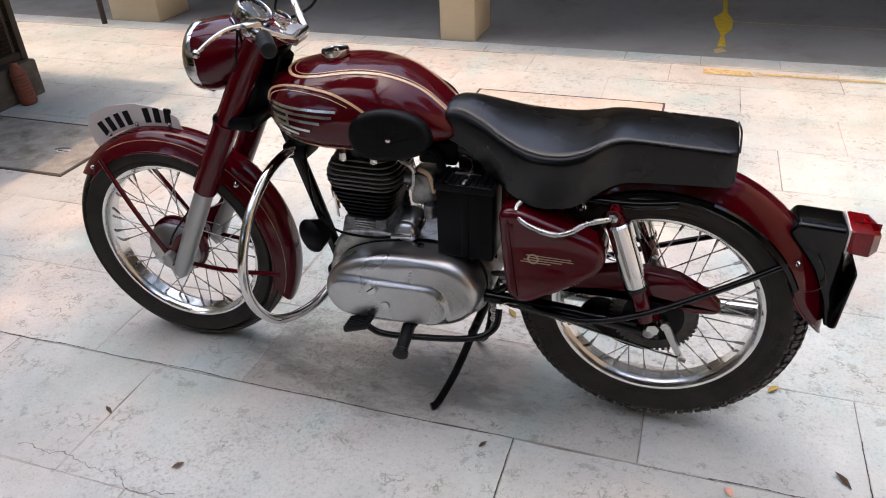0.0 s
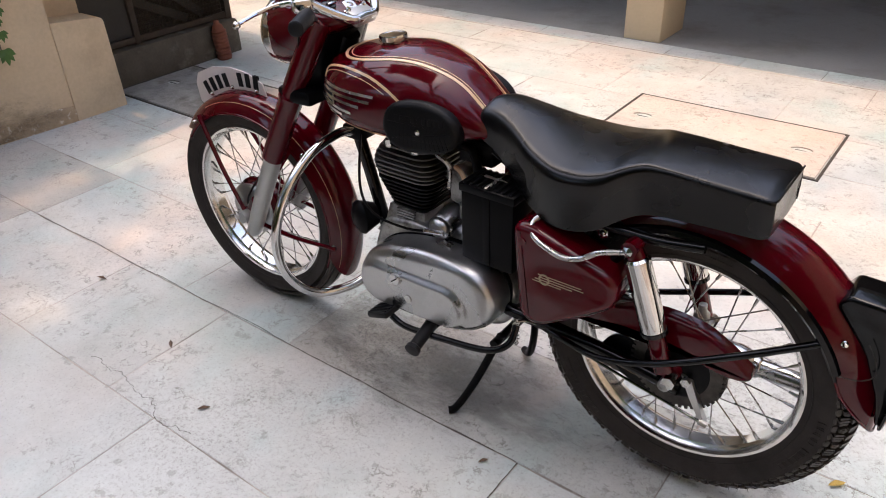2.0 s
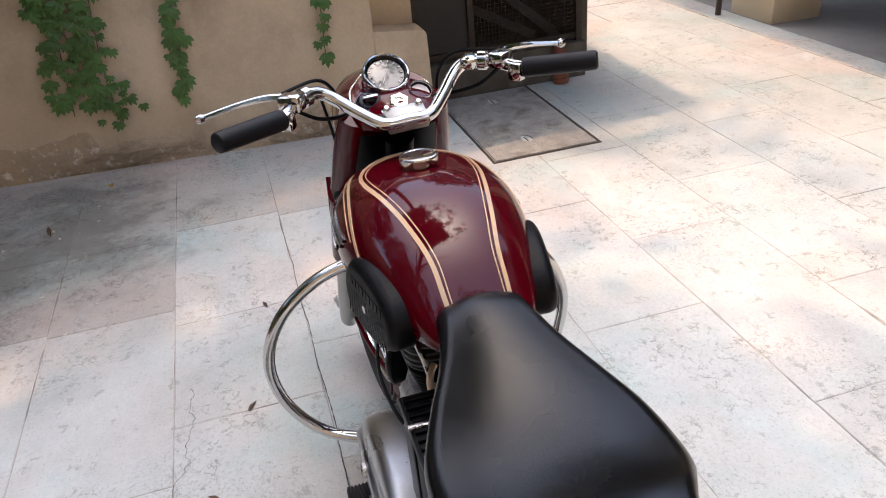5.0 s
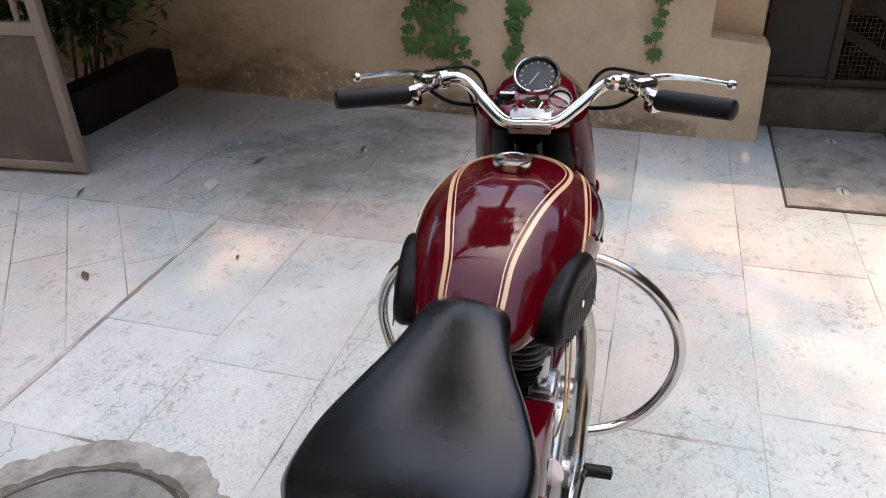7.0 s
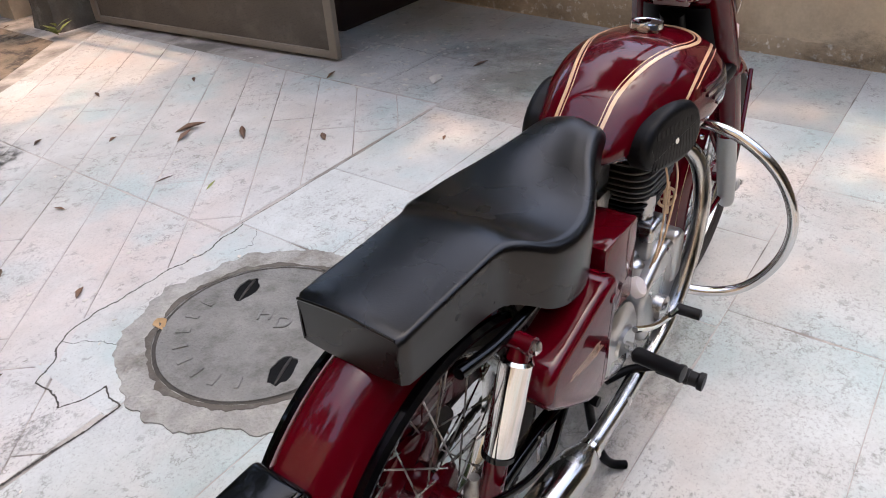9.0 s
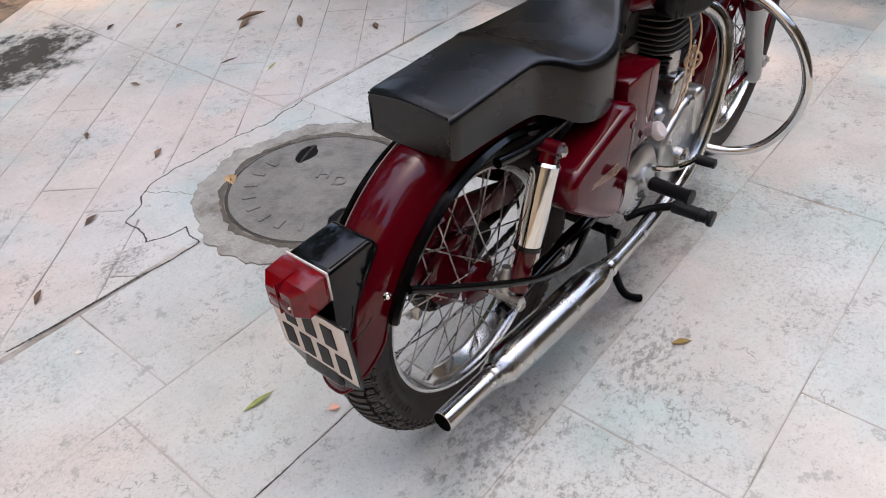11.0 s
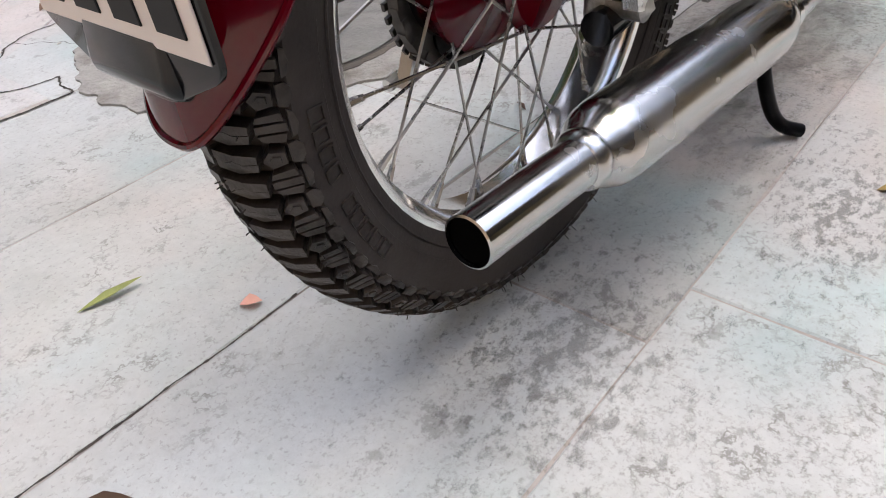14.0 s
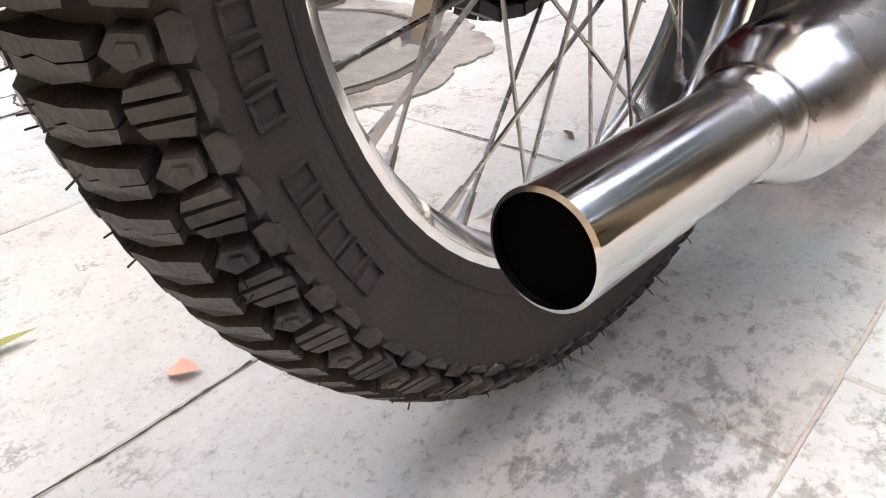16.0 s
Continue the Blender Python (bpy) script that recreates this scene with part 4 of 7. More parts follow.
def wheel(name, c, R, xf, drum_left, hub_mat, rim_at):
    base = xf @ Matrix.Translation(c)
    hub = part(name, lathe([(-0.075, 0.0), (-0.075, 0.012), (-0.050, 0.014), (-0.046, 0.044), (-0.038, 0.050), (-0.034, 0.030), (-0.02, 0.026), (0.01, 0.030), (0.014, drum_left - 0.012), (0.02, drum_left), (0.028, drum_left), (0.030, drum_left - 0.006), (0.05, drum_left - 0.008), (0.052, 0.02), (0.085, 0.014), (0.085, 0.0)], axis=(0, 1, 0), sides=40), hub_mat, bike, xf=base)
    k = rim_at - 0.247
    carc = []
    for i in range(21):
        f = -1.30 + 2.60 * i / 20
        rc = RC - 0.0080 * min(1.0, max(0.0, (1.12 - abs(f)) * 5))
        carc.append((rc * math.sin(f), R - 0.006 - RC + rc * math.cos(f)))
    prof = [(-0.034, 0.240 + k), (-0.041, 0.256 + k), (-0.0485, 0.276 + k)] + carc[1:-1] + [(0.0485, 0.276 + k), (0.041, 0.256 + k), (0.034, 0.240 + k), (0.026, 0.245 + k), (-0.026, 0.245 + k)]
    part("tyre", lathe(prof, sides=72, closed=True), rubber, hub, "black treaded rubber tyre")
    part("tread", ribs(R - 0.006, RC) if name == "front_wheel" else tread(R - 0.006, RC, 46, 3), tread_rubber, hub)
    bm = bmesh.new()
    for sg in (1, -1):
        for rr, w in ((0.268 + k, 0.0012), (0.256 + k, 0.0014)):
            tube([(rr * math.cos(a), sg * (0.0445 if rr > 0.26 + k else 0.0415), rr * math.sin(a)) for a in (2 * math.pi * j / 64 for j in range(64))], w, 5, 1, bm, closed=True)
    part("sidewall_ring", bm, rubber, hub)
    # raised moulded ribs on the sidewall
    rim_prof = [(-0.0355, 0.254), (-0.0365, 0.247), (-0.034, 0.238), (-0.024, 0.235), (-0.016, 0.226), (0.016, 0.226), (0.024, 0.235), (0.034, 0.238), (0.0365, 0.247), (0.0355, 0.254), (0.032, 0.254), (0.031, 0.243), (0.014, 0.231), (-0.014, 0.231), (-0.031, 0.243), (-0.032, 0.254)]
    part("rim", lathe([(s, r + k) for s, r in rim_prof], sides=72, closed=True), rim_chrome, hub, "chromed steel rim")
    meshes = []
    for sg in (1, -1):
        for lean in (1, -1):
            r0 = (drum_left - 0.004) if sg > 0 else 0.046
            y0 = 0.024 * sg if sg > 0 else -0.042
            a0 = radians(62 if r0 < 0.06 else 38) * lean
            start = Vector((r0 * math.cos(a0), y0 + 0.003 * lean, r0 * math.sin(a0)))
            end = Vector((0.229 + k, 0.007 * sg, 0.0))
            bm = tube([start, start.lerp(end, 0.5), end], 0.0017, 6, 1)
            n0 = start.lerp(end, 1 - 0.024 / (end - start).length)
            tube([n0, start.lerp(end, 1 - 0.012 / (end - start).length), end], [0.0028, 0.0036, 0.0042], 6, 1, bm)
            meshes.append(finish(bm, "spoke", spoke_steel))
    for i in range(9):
        for j, me in enumerate(meshes):
            sp = new("spoke", me)
            sp.parent = hub
            sp.matrix_local = Matrix.Rotation(2 * math.pi * (i + (0, 0.5, 0.25, 0.75)[j]) / 9, 4, "Y")
    return hub


rear_wheel = wheel("rear_wheel", REAR, 0.338, Matrix.Translation((0.003, 0.013, 0)), 0.078, maroon, 0.2475)
front_wheel = wheel("front_wheel", FRONT, 0.3285, STEER, 0.088, maroon, 0.2515)
part("brake_plate", lathe([(0.0, 0.0), (0.0, 0.078), (0.008, 0.080), (0.016, 0.072), (0.020, 0.045), (0.028, 0.03), (0.03, 0.0)], (0, 0.049, 0), (0, 1, 0), 40), alloy, front_wheel, "polished alloy brake plate")
# sprocket and rear brake side
part("brake_plate", lathe([(0.0, 0.0), (0.0, 0.070), (0.01, 0.072), (0.016, 0.060), (0.02, 0.0)], (0, 0.052, 0), (0, 1, 0), 36), black_satin, rear_wheel)
bm = lathe([(0.058, 0.062), (0.058, 0.094), (0.063, 0.094), (0.063, 0.062)], (0, 0, 0), (0, 1, 0), 46, closed=True)
for i in range(46):
    a = 2 * math.pi * i / 46
    box(0.093, 0.101, 0.0585, 0.0625, -0.0035, 0.0035, m=Matrix.Rotation(a, 4, "Y"), bm=bm)
part("sprocket", bm, chain_metal, rear_wheel)
# moulded marks on the rear sidewall
bm = bmesh.new()
for sg in (1, -1):
    for start in (0.4, 2.58, 4.5):
        for i in range(10):
            if i == 5:
                continue
            a = start + i * 0.058
            for du, dr, lu, lr in ((-0.0058, 0, 0.0008, 0.007), (0.0058, 0, 0.0008, 0.007), (0, 0.0065, 0.0055, 0.0008), (0, -0.0065, 0.0055, 0.0008)):
                box(0.2815 + dr - lr, 0.2815 + dr + lr, 0.0481 * sg, 0.0502 * sg, du - lu, du + lu, m=Matrix.Rotation(a, 4, "Y"), bm=bm)
tagged(part("sidewall_lettering", bm, rubber, rear_wheel), kind="stuff")


# mudguards
def guard_keep(k, n, tail_len):
    """How much of the guard's section is left towards its rounded ends."""
    e = min(k / 8.0, (n - k) / tail_len)
    return max(0.03, math.sqrt(1 - (1 - e) ** 2)) if e < 1 else 1.0


def mudguard(name, c, r, half, drop, a0, a1, xf, label="", tail_len=8.0):
    rings = []
    n = 96
    ks = [0, 0.08, 0.25, 0.5] + list(range(1, n)) + [n - 0.5, n - 0.25, n - 0.08, n]
    for k in ks:
        a = radians(a0 + (a1 - a0) * k / n)
        keep = guard_keep(k, n, tail_len)
        outer = []
        for i in range(17):
            f = keep * (-1 + 2 * i / 16)
            outer.append((half * math.copysign(abs(f) ** 0.85, f), r - drop * abs(f) ** 2.6))
        inner = [(y * 0.965, rr - 0.0025) for y, rr in outer]
        rings.append([(c.x + rr * math.cos(a), y, c.z + rr * math.sin(a)) for y, rr in outer + inner[::-1]])
    return part(name, loft(rings), maroon, bike, label, xf=xf, smooth=60)


FG = Vector((1.333, 0, 0.331))
front_guard = mudguard("front_mudguard", FG, 0.348, 0.062, 0.05, 34, 207, STEER, "maroon painted front mudguard with riveted stays")
RG = Vector((0.030, 0, 0.362))
rear_guard = mudguard("rear_mudguard", RG, 0.372, 0.067, 0.062, 58, 182, Matrix.Translation((0, 0.009, 0)), "deep maroon rear mudguard", tail_len=17.0)


def guard_line(c, r, half, drop, a0, a1, f, rad):
    pts = []
    for k in range(25):
        a = radians(a0 + (a1 - a0) * k / 24)
        rr = r - drop * abs(f) ** 2.6
        pts.append((c.x + rr * math.cos(a), half * math.copysign(abs(f) ** 0.85, f), c.z + rr * math.sin(a)))
    return tube(pts, rad, 6, 1)


for f in (1.0, -1.0):
    part("edge_bead", guard_line(RG, 0.372, 0.068, 0.062, 68, 160, f, 0.0035), black_paint, rear_guard, "black edge bead")
    part("guard_loop", guard_line(RG, 0.378, 0.080, 0.062, 66, 156, f, 0.0095), black_paint, bike, "black tubular rear loop", xf=Matrix.Translation((0, 0.006, 0)))
    part("edge_bead", guard_line(FG, 0.348, 0.062, 0.05, 38, 203, f, 0.003), maroon, front_guard)
lip = []
for i in range(-40, 41):
    k = 96 - 17.0 * 1.05 * (1 - math.sqrt(1 - (i / 40) ** 2))
    a = radians(58 + 124 * k / 96)
    f = math.copysign(guard_keep(k, 96, 17.0), i) if i else 0.0
    rr = 0.3715 - 0.062 * abs(f) ** 2.6
    lip.append((RG.x + rr * math.cos(a), 0.0675 * math.copysign(abs(f) ** 0.85, f), RG.z + rr * math.sin(a)))
part("edge_lip", tube(lip, 0.0032, 8, 1), maroon, rear_guard)
for f in (0.72, -0.72):
    part("coach_line", guard_line(FG, 0.3485, 0.062, 0.05, 60, 200, f, 0.0006), gold, front_guard)


def bolt(at, way, r=0.007, h=0.006, parent=bike, xf=None, mat=None):
    bm = lathe([(-0.003, r * 1.35), (0.0, r * 1.35), (0.0015, r), (h * 0.6, r), (h, r * 0.6), (h, 0.0)], at, way, 10)
    return part("bolt", bm, mat or chrome, parent, xf=xf)


for y in (0.055, -0.055):
    bolt((FG.x + 0.306 * math.cos(radians(187)), y * 1.05, FG.z + 0.306 * math.sin(radians(187))), (0, y, 0), 0.006, 0.005, xf=STEER)
    bolt((FG.x + 0.318 * math.cos(radians(135)), y, FG.z + 0.318 * math.sin(radians(135))), (-0.3, y * 12, 0.3), 0.006, 0.005, xf=STEER)
    bolt((FG.x + 0.318 * math.cos(radians(47)), y, FG.z + 0.318 * math.sin(radians(47))), (0.3, y * 12, 0.3), 0.005, 0.005, xf=STEER)
    bolt((-0.257, y * 1.2, 0.545), (-0.5, y * 14, 0.2), 0.0052, 0.006)
# stays of the front mudguard
for y in (0.07, -0.07):
    part("mudguard_stay", tube([(1.35, y * 1.22, 0.325), (1.43, y * 1.15, 0.46), (1.51, y * 0.9, 0.595)], 0.0065, 8, 5), maroon, bike, xf=STEER)
    part("mudguard_stay", tube([(1.33, y * 1.2, 0.31), (1.18, y * 1.15, 0.295), (1.02, y * 0.86, 0.29)], 0.0065, 8, 5), maroon, bike, xf=STEER)
    part("mudguard_stay", tube([(1.32, y * 1.2, 0.34), (1.225, y * 1.1, 0.46), (1.145, y * 0.8, 0.575)], 0.008, 8, 5), maroon, bike, xf=STEER)
    part("stay_bracket", plate_y(rounded([(1.30, 0.29), (1.37, 0.29), (1.31, 0.39), (1.24, 0.43)], 0.02), y * 1.18, y * 1.26, 0.001), maroon, bike, xf=STEER)

# fork
for y in (0.097, -0.097):
    part("fork_shroud", tube([(0.968, y * 0.72, 0.944), (1.015, y * 0.86, 0.855), (1.095, y * 0.98, 0.705), (1.175, y, 0.555)], 0.031, 20, 3), maroon, bike, "maroon fork shroud", xf=STEER)
    part("fork_ring", tube([(1.071, y, 0.750), (1.075, y, 0.742)], 0.0325, 20, 1), maroon, bike, xf=STEER)
    part("fork_slider", tube([(1.170, y, 0.563), (1.24, y, 0.424), (1.303, y, 0.296), (1.311, y, 0.280)], [0.025, 0.025, 0.0235, 0.018], 20, 4), fork_grey, bike, "grey alloy fork slider", xf=STEER)
    part("axle_lug", lathe([(-0.02, 0.0), (-0.02, 0.018), (0.02, 0.018), (0.024, 0.01), (0.024, 0.0)], (1.335, y, 0.325), (0, 1 if y > 0 else -1, 0), 16), fork_grey, bike, xf=STEER)
part("axle", tube([FRONT + Vector((0, 0.125, 0)), FRONT + Vector((0, -0.125, 0))], 0.008, 12, 1), steel, bike, xf=STEER)
part("lower_yoke", box(0.99, 1.10, -0.12, 0.12, 0.735, 0.775, 0.012), black_satin, bike, xf=STEER)
part("steering_head", tube([(0.945, 0, 0.90), (1.02, 0, 0.745)], 0.028, 16, 1), black_satin, bike)
part("yoke_cover", loft([[(1.045 + 0.042 * math.cos(a) - s * 0.07, 0.088 * math.sin(a), 0.755 + 0.155 * s) for a in (2 * math.pi * k / 16 for k in range(16))] for s in (0, 0.5, 1)]), black_satin, bike, xf=STEER)

# headlamp casing
xs = [0.915, 0.935, 0.965, 1.01, 1.06, 1.11, 1.155]
czs = [0.938, 0.937, 0.932, 0.921, 0.902, 0.888, 0.880]
rys = [0.035, 0.066, 0.086, 0.097, 0.097, 0.091, 0.083]
rzs = [0.012, 0.024, 0.040, 0.060, 0.079, 0.087, 0.084]
rings = []
for k in range(27):
    x = 0.915 + 0.24 * k / 26
    cz, ry, rz = (hermite(x, xs, v) for v in (czs, rys, rzs))
    rings.append([(x, ry * math.copysign(abs(math.cos(a)) ** 0.9, math.cos(a)), cz + rz * math.copysign(abs(math.sin(a)) ** 0.9, math.sin(a))) for a in (2 * math.pi * j / 36 for j in range(36))])
casing = part("headlamp_casing", loft(rings), maroon, bike, "maroon headlamp casing that carries the instruments", xf=HEAD)
part("lamp_rim", lathe([(-0.022, 0.083), (-0.018, 0.0875), (0.0, 0.0875), (0.012, 0.084), (0.018, 0.077), (0.016, 0.073), (0.0, 0.075), (-0.02, 0.077)], (1.157, 0, 0.880), (1, 0, 0.0), 40, closed=True), chrome, casing, "chrome headlamp rim")
part("lamp_glass", lathe([(0.006, 0.076), (0.018, 0.068), (0.028, 0.042), (0.032, 0.0)], (1.157, 0, 0.880), (1, 0, 0), 36), glass, casing)
part("reflector", lathe([(-0.002, 0.075), (-0.03, 0.06), (-0.04, 0.03), (-0.041, 0.0)], (1.16, 0, 0.880), (1, 0, 0), 32), chrome, casing)


PANEL = Matrix.Translation((1.004, 0, 0.966)) @ Matrix.Rotation(radians(-23), 4, "Y")
o = rounded([(-0.052, -0.052), (-0.030, -0.078), (0.015, -0.070), (0.058, -0.030), (0.058, 0.030), (0.015, 0.070), (-0.030, 0.078), (-0.052, 0.052)], 0.014, 4)
panel = part("instrument_panel", loft([[(p.x * k, p.y * k, z) for p in o] for z, k in ((-0.022, 1.0), (0.002, 1.0), (0.005, 0.96))]), maroon, bike, "maroon instrument panel with a bright edge", xf=HEAD @ PANEL)
part("panel_edge", tube([(p.x, p.y, 0.002) for p in o], 0.0018, 6, 1, closed=True), chrome, panel)


def gauge(at, way, r, name, face, ticks, needle):
    bez = part(name, lathe([(-0.02, r * 1.05), (-0.002, r * 1.08), (0.006, r * 1.06), (0.009, r * 1.0), (0.008, r * 0.95), (0.004, r * 0.93), (-0.018, r * 0.93)], at, way, 36, closed=True), chrome, bike, "chrome bezel", xf=HEAD)
    part("dial_ring", lathe([(-0.004, r * 0.93), (0.0045, r * 0.93), (0.003, r * 0.86), (0.0012, r * 0.82), (-0.004, r * 0.82)], at, way, 36, closed=True), black_paint, bez, "black inner ring")
    part("dial", lathe([(0.0, r * 0.83), (0.001, 0.0)], at, way, 32), face, bez)
    w = Vector(way).normalized()
    side = Vector((0, 1, 0))
    fwd = side.cross(w)
    M = Matrix.Translation(at) @ Matrix((fwd, side, w)).transposed().to_4x4()
    for i in range(ticks):
        a = radians(-140 + 280 * i / max(ticks - 1, 1))
        part("tick", box(r * 0.66, r * 0.78, -r * 0.016, r * 0.016, 0.0016, 0.0022, m=M @ Matrix.Rotation(a, 4, "Z")), plate_white, bez)
    if needle:
        part("needle", box(-r * 0.15, r * 0.58, -r * 0.016, r * 0.016, 0.0026, 0.0034, m=M @ Matrix.Rotation(radians(150), 4, "Z")), plate_white, bez)
    return bez


gauge((1.0068, 0.0, 0.9935), (-0.58, 0, 0.81), 0.0405, "speedometer", dial_sheen_grey, 13, True)
gauge((0.963, -0.047, 0.964), (-0.55, -0.1, 0.83), 0.0205, "ammeter", plate_white, 5, False)
part("ignition_switch", lathe([(-0.02, 0.024), (0.0, 0.024), (0.004, 0.020), (0.006, 0.012), (0.012, 0.010), (0.012, 0.0)], (0.963, 0.047, 0.964), (-0.55, 0.1, 0.83), 24), black_paint, bike, "black ignition switch", xf=HEAD)
part("switch_key", box(-0.003, 0.003, -0.014, 0.014, 0.008, 0.018, 0.002, m=Matrix.Translation((0.963, 0.047, 0.964)) @ Matrix.Rotation(radians(-33), 4, "Y")), chrome, bike, xf=HEAD)
part("stem_washer", lathe([(-0.02, 0.024), (-0.002, 0.024), (0.0, 0.022), (0.0, 0.0)], (0.946, 0, 0.955), (-0.5, 0, 0.87), 28), chrome, bike, xf=HEAD)
part("stem_nut", lathe([(-0.01, 0.019), (0.010, 0.019), (0.0125, 0.0165), (0.0125, 0.009), (0.010, 0.008), (0.010, 0.0)], (0.946, 0, 0.955), (-0.5, 0, 0.87), 6), chrome, bike, xf=HEAD, smooth=20)
part("handlebar_clamp", box(-0.019, 0.024, -0.037, 0.037, -0.012, 0.0125, 0.004, m=Matrix.Translation((0.909, 0, 0.9405)) @ Matrix.Rotation(radians(-24), 4, "Y")), fork_grey, bike, xf=HEAD)
for y in (0.029, -0.029):
    bolt((0.924, y, 0.957), (-0.35, 0, 0.93), 0.007, 0.008, xf=HEAD)

# handlebar
HALF = [(0.900, 0.0, 0.942), (0.902, 0.04, 0.942), (0.927, 0.075, 0.961), (0.957, 0.115, 0.99), (0.955, 0.145, 1.004), (0.923, 0.180, 1.002), (0.874, 0.220, 0.997), (0.812, 0.318, 1.005)]
bar = part("handlebar", tube(both(HALF)[::-1] + HALF[1:], 0.0112, 14, 6), chrome, bike, "chrome handlebar", xf=HEAD)
for sg in (1, -1):
    def g(x, y, z):
        return (x, y * sg, z)
    a, b = Vector(g(0.880, 0.210, 0.9965)), Vector(g(0.808, 0.328, 1.006))
    part("grip", lathe([(0, 0.013), (0.002, 0.0165), (0.008, 0.0172), (0.118, 0.0166), (0.126, 0.0158), (0.129, 0.012), (0.129, 0.0)], a, b - a, 20), grip_rubber, bar, "black rubber grip")
    part("lever_perch", box(-0.016, 0.016, -0.02, 0.02, -0.014, 0.014, 0.006, m=Matrix.Translation(g(0.918, 0.186, 1.008)) @ Matrix.Rotation(-0.6 * sg, 4, "Z")), chrome, bar)
    part("lever", tube([g(0.928, 0.182, 1.012), g(0.954, 0.22, 1.012), g(0.966, 0.27, 1.006), g(0.966, 0.325, 0.998)], [0.0068, 0.0056, 0.0046, 0.0040], 8, 6), chrome, bar, "chrome hand lever")
    part("lever_ball", lathe([(-0.009, 0), (-0.0065, 0.0065), (0, 0.009), (0.0065, 0.0065), (0.009, 0)], g(0.966, 0.332, 0.997), (0, 1, 0), 14), chrome, bar)
    part("clamp_band", lathe([(-0.007, 0.0125), (-0.007, 0.017), (0.007, 0.017), (0.007, 0.0125)], g(0.941, 0.162, 1.004), (-0.6, 0.75 * sg, 0.0), 14, closed=True), chrome, bar)
    part("switch_box", box(-0.013, 0.013, -0.011, 0.011, -0.02, 0.012, 0.005, m=Matrix.Translation(g(0.888, 0.203, 0.994)) @ Matrix.Rotation(-0.6 * sg, 4, "Z")), chrome, bar)
    part("cable", tube([g(0.945, 0.195, 1.017), g(0.985, 0.13, 1.015), g(1.0, 0.10, 0.985), g(1.0, 0.09, 0.94)], 0.0032, 6, 6), black_satin, bar)
    part("cable", tube([g(0.915, 0.19, 1.0), g(0.925, 0.15, 0.97), g(0.95, 0.11, 0.955), g(0.975, 0.085, 0.95)], 0.0036, 6, 6), black_satin, bar)
part("brake_adjuster", lathe([(-0.012, 0.0), (-0.012, 0.015), (0.0, 0.019), (0.006, 0.017), (0.008, 0.012), (0.012, 0.009), (0.013, 0.0)], (0.947, -0.14, 1.006), (0, 0, 1), 14), chrome, bar)
part("brake_cable", tube([(0.98, 0.13, 1.0), (1.05, 0.10, 0.80), (1.13, 0.115, 0.62), (1.30, 0.10, 0.42), (1.34, 0.09, 0.36)], 0.003, 6, 6), black_satin, bike, xf=HEAD)

# tank
TX = [0.487, 0.50, 0.53, 0.57, 0.62, 0.68, 0.74, 0.80, 0.86, 0.91, 0.945, 0.962]
TW = [0.045, 0.070, 0.088, 0.105, 0.124, 0.140, 0.151, 0.155, 0.150, 0.129, 0.092, 0.045]
TT = [0.775, 0.792, 0.822, 0.855, 0.883, 0.901, 0.906, 0.900, 0.891, 0.878, 0.862, 0.842]
TB = [0.755, 0.746, 0.737, 0.726, 0.716, 0.709, 0.706, 0.708, 0.716, 0.735, 0.765, 0.800]


def tank_at(x, a, out=0.0):
    """A place on the tank: a is the angle up from its left side, in degrees; over 90 is the right side."""
    w, zt, zb = (hermite(x, TX, v) for v in (TW, TT, TB))
    zm = zb + 0.40 * (zt - zb)
    c, s = math.cos(radians(a)), math.sin(radians(a))
    e = 0.86 if s > 0 else 0.55
    y = w * math.copysign(abs(c) ** e, c)
    z = zm + (zt - zm) * abs(s) ** 0.92 if s > 0 else zm - (zm - zb) * abs(s) ** 0.75
    n = Vector((0, c / max(w, 0.02), s / max(zt - zm, 0.02))).normalized()
    return Vector((x, y, z)) + n * out


tank = part("fuel_tank", loft([[tank_at(0.487 + 0.475 * k / 48, 360 * j / 56) for j in range(56)] for k in range(49)]), maroon, bike, "glossy maroon fuel tank with gold coach lines")


def ribbon(path, width, out=0.0012, parent=tank, mat=gold, name="coach_line"):
    """A thin raised line on the tank through (x, angle) pairs."""
    pts = [Vector((p[0], p[1], 0)) for p in path]
    pts = smooth_path(pts, 8)
    bm = bmesh.new()
    rows = []
    for i, p in enumerate(pts):
        q0, q1 = pts[max(i - 1, 0)], pts[min(i + 1, len(pts) - 1)]
        d = tank_at(q1.x, q1.y) - tank_at(q0.x, q0.y)
        c = tank_at(p.x, p.y)
        n = (tank_at(p.x, p.y, 0.01) - c).normalized()
        s = d.cross(n).normalized() * width / 2
        rows.append([bm.verts.new(c + s - n * 0.001), bm.verts.new(c + s + n * out), bm.verts.new(c - s + n * out), bm.verts.new(c - s - n * 0.001)])
    for a, b in zip(rows, rows[1:]):
        for k in range(3):
            bm.faces.new((a[k], a[k + 1], b[k + 1], b[k]))
    return part(name, bm, mat, parent)


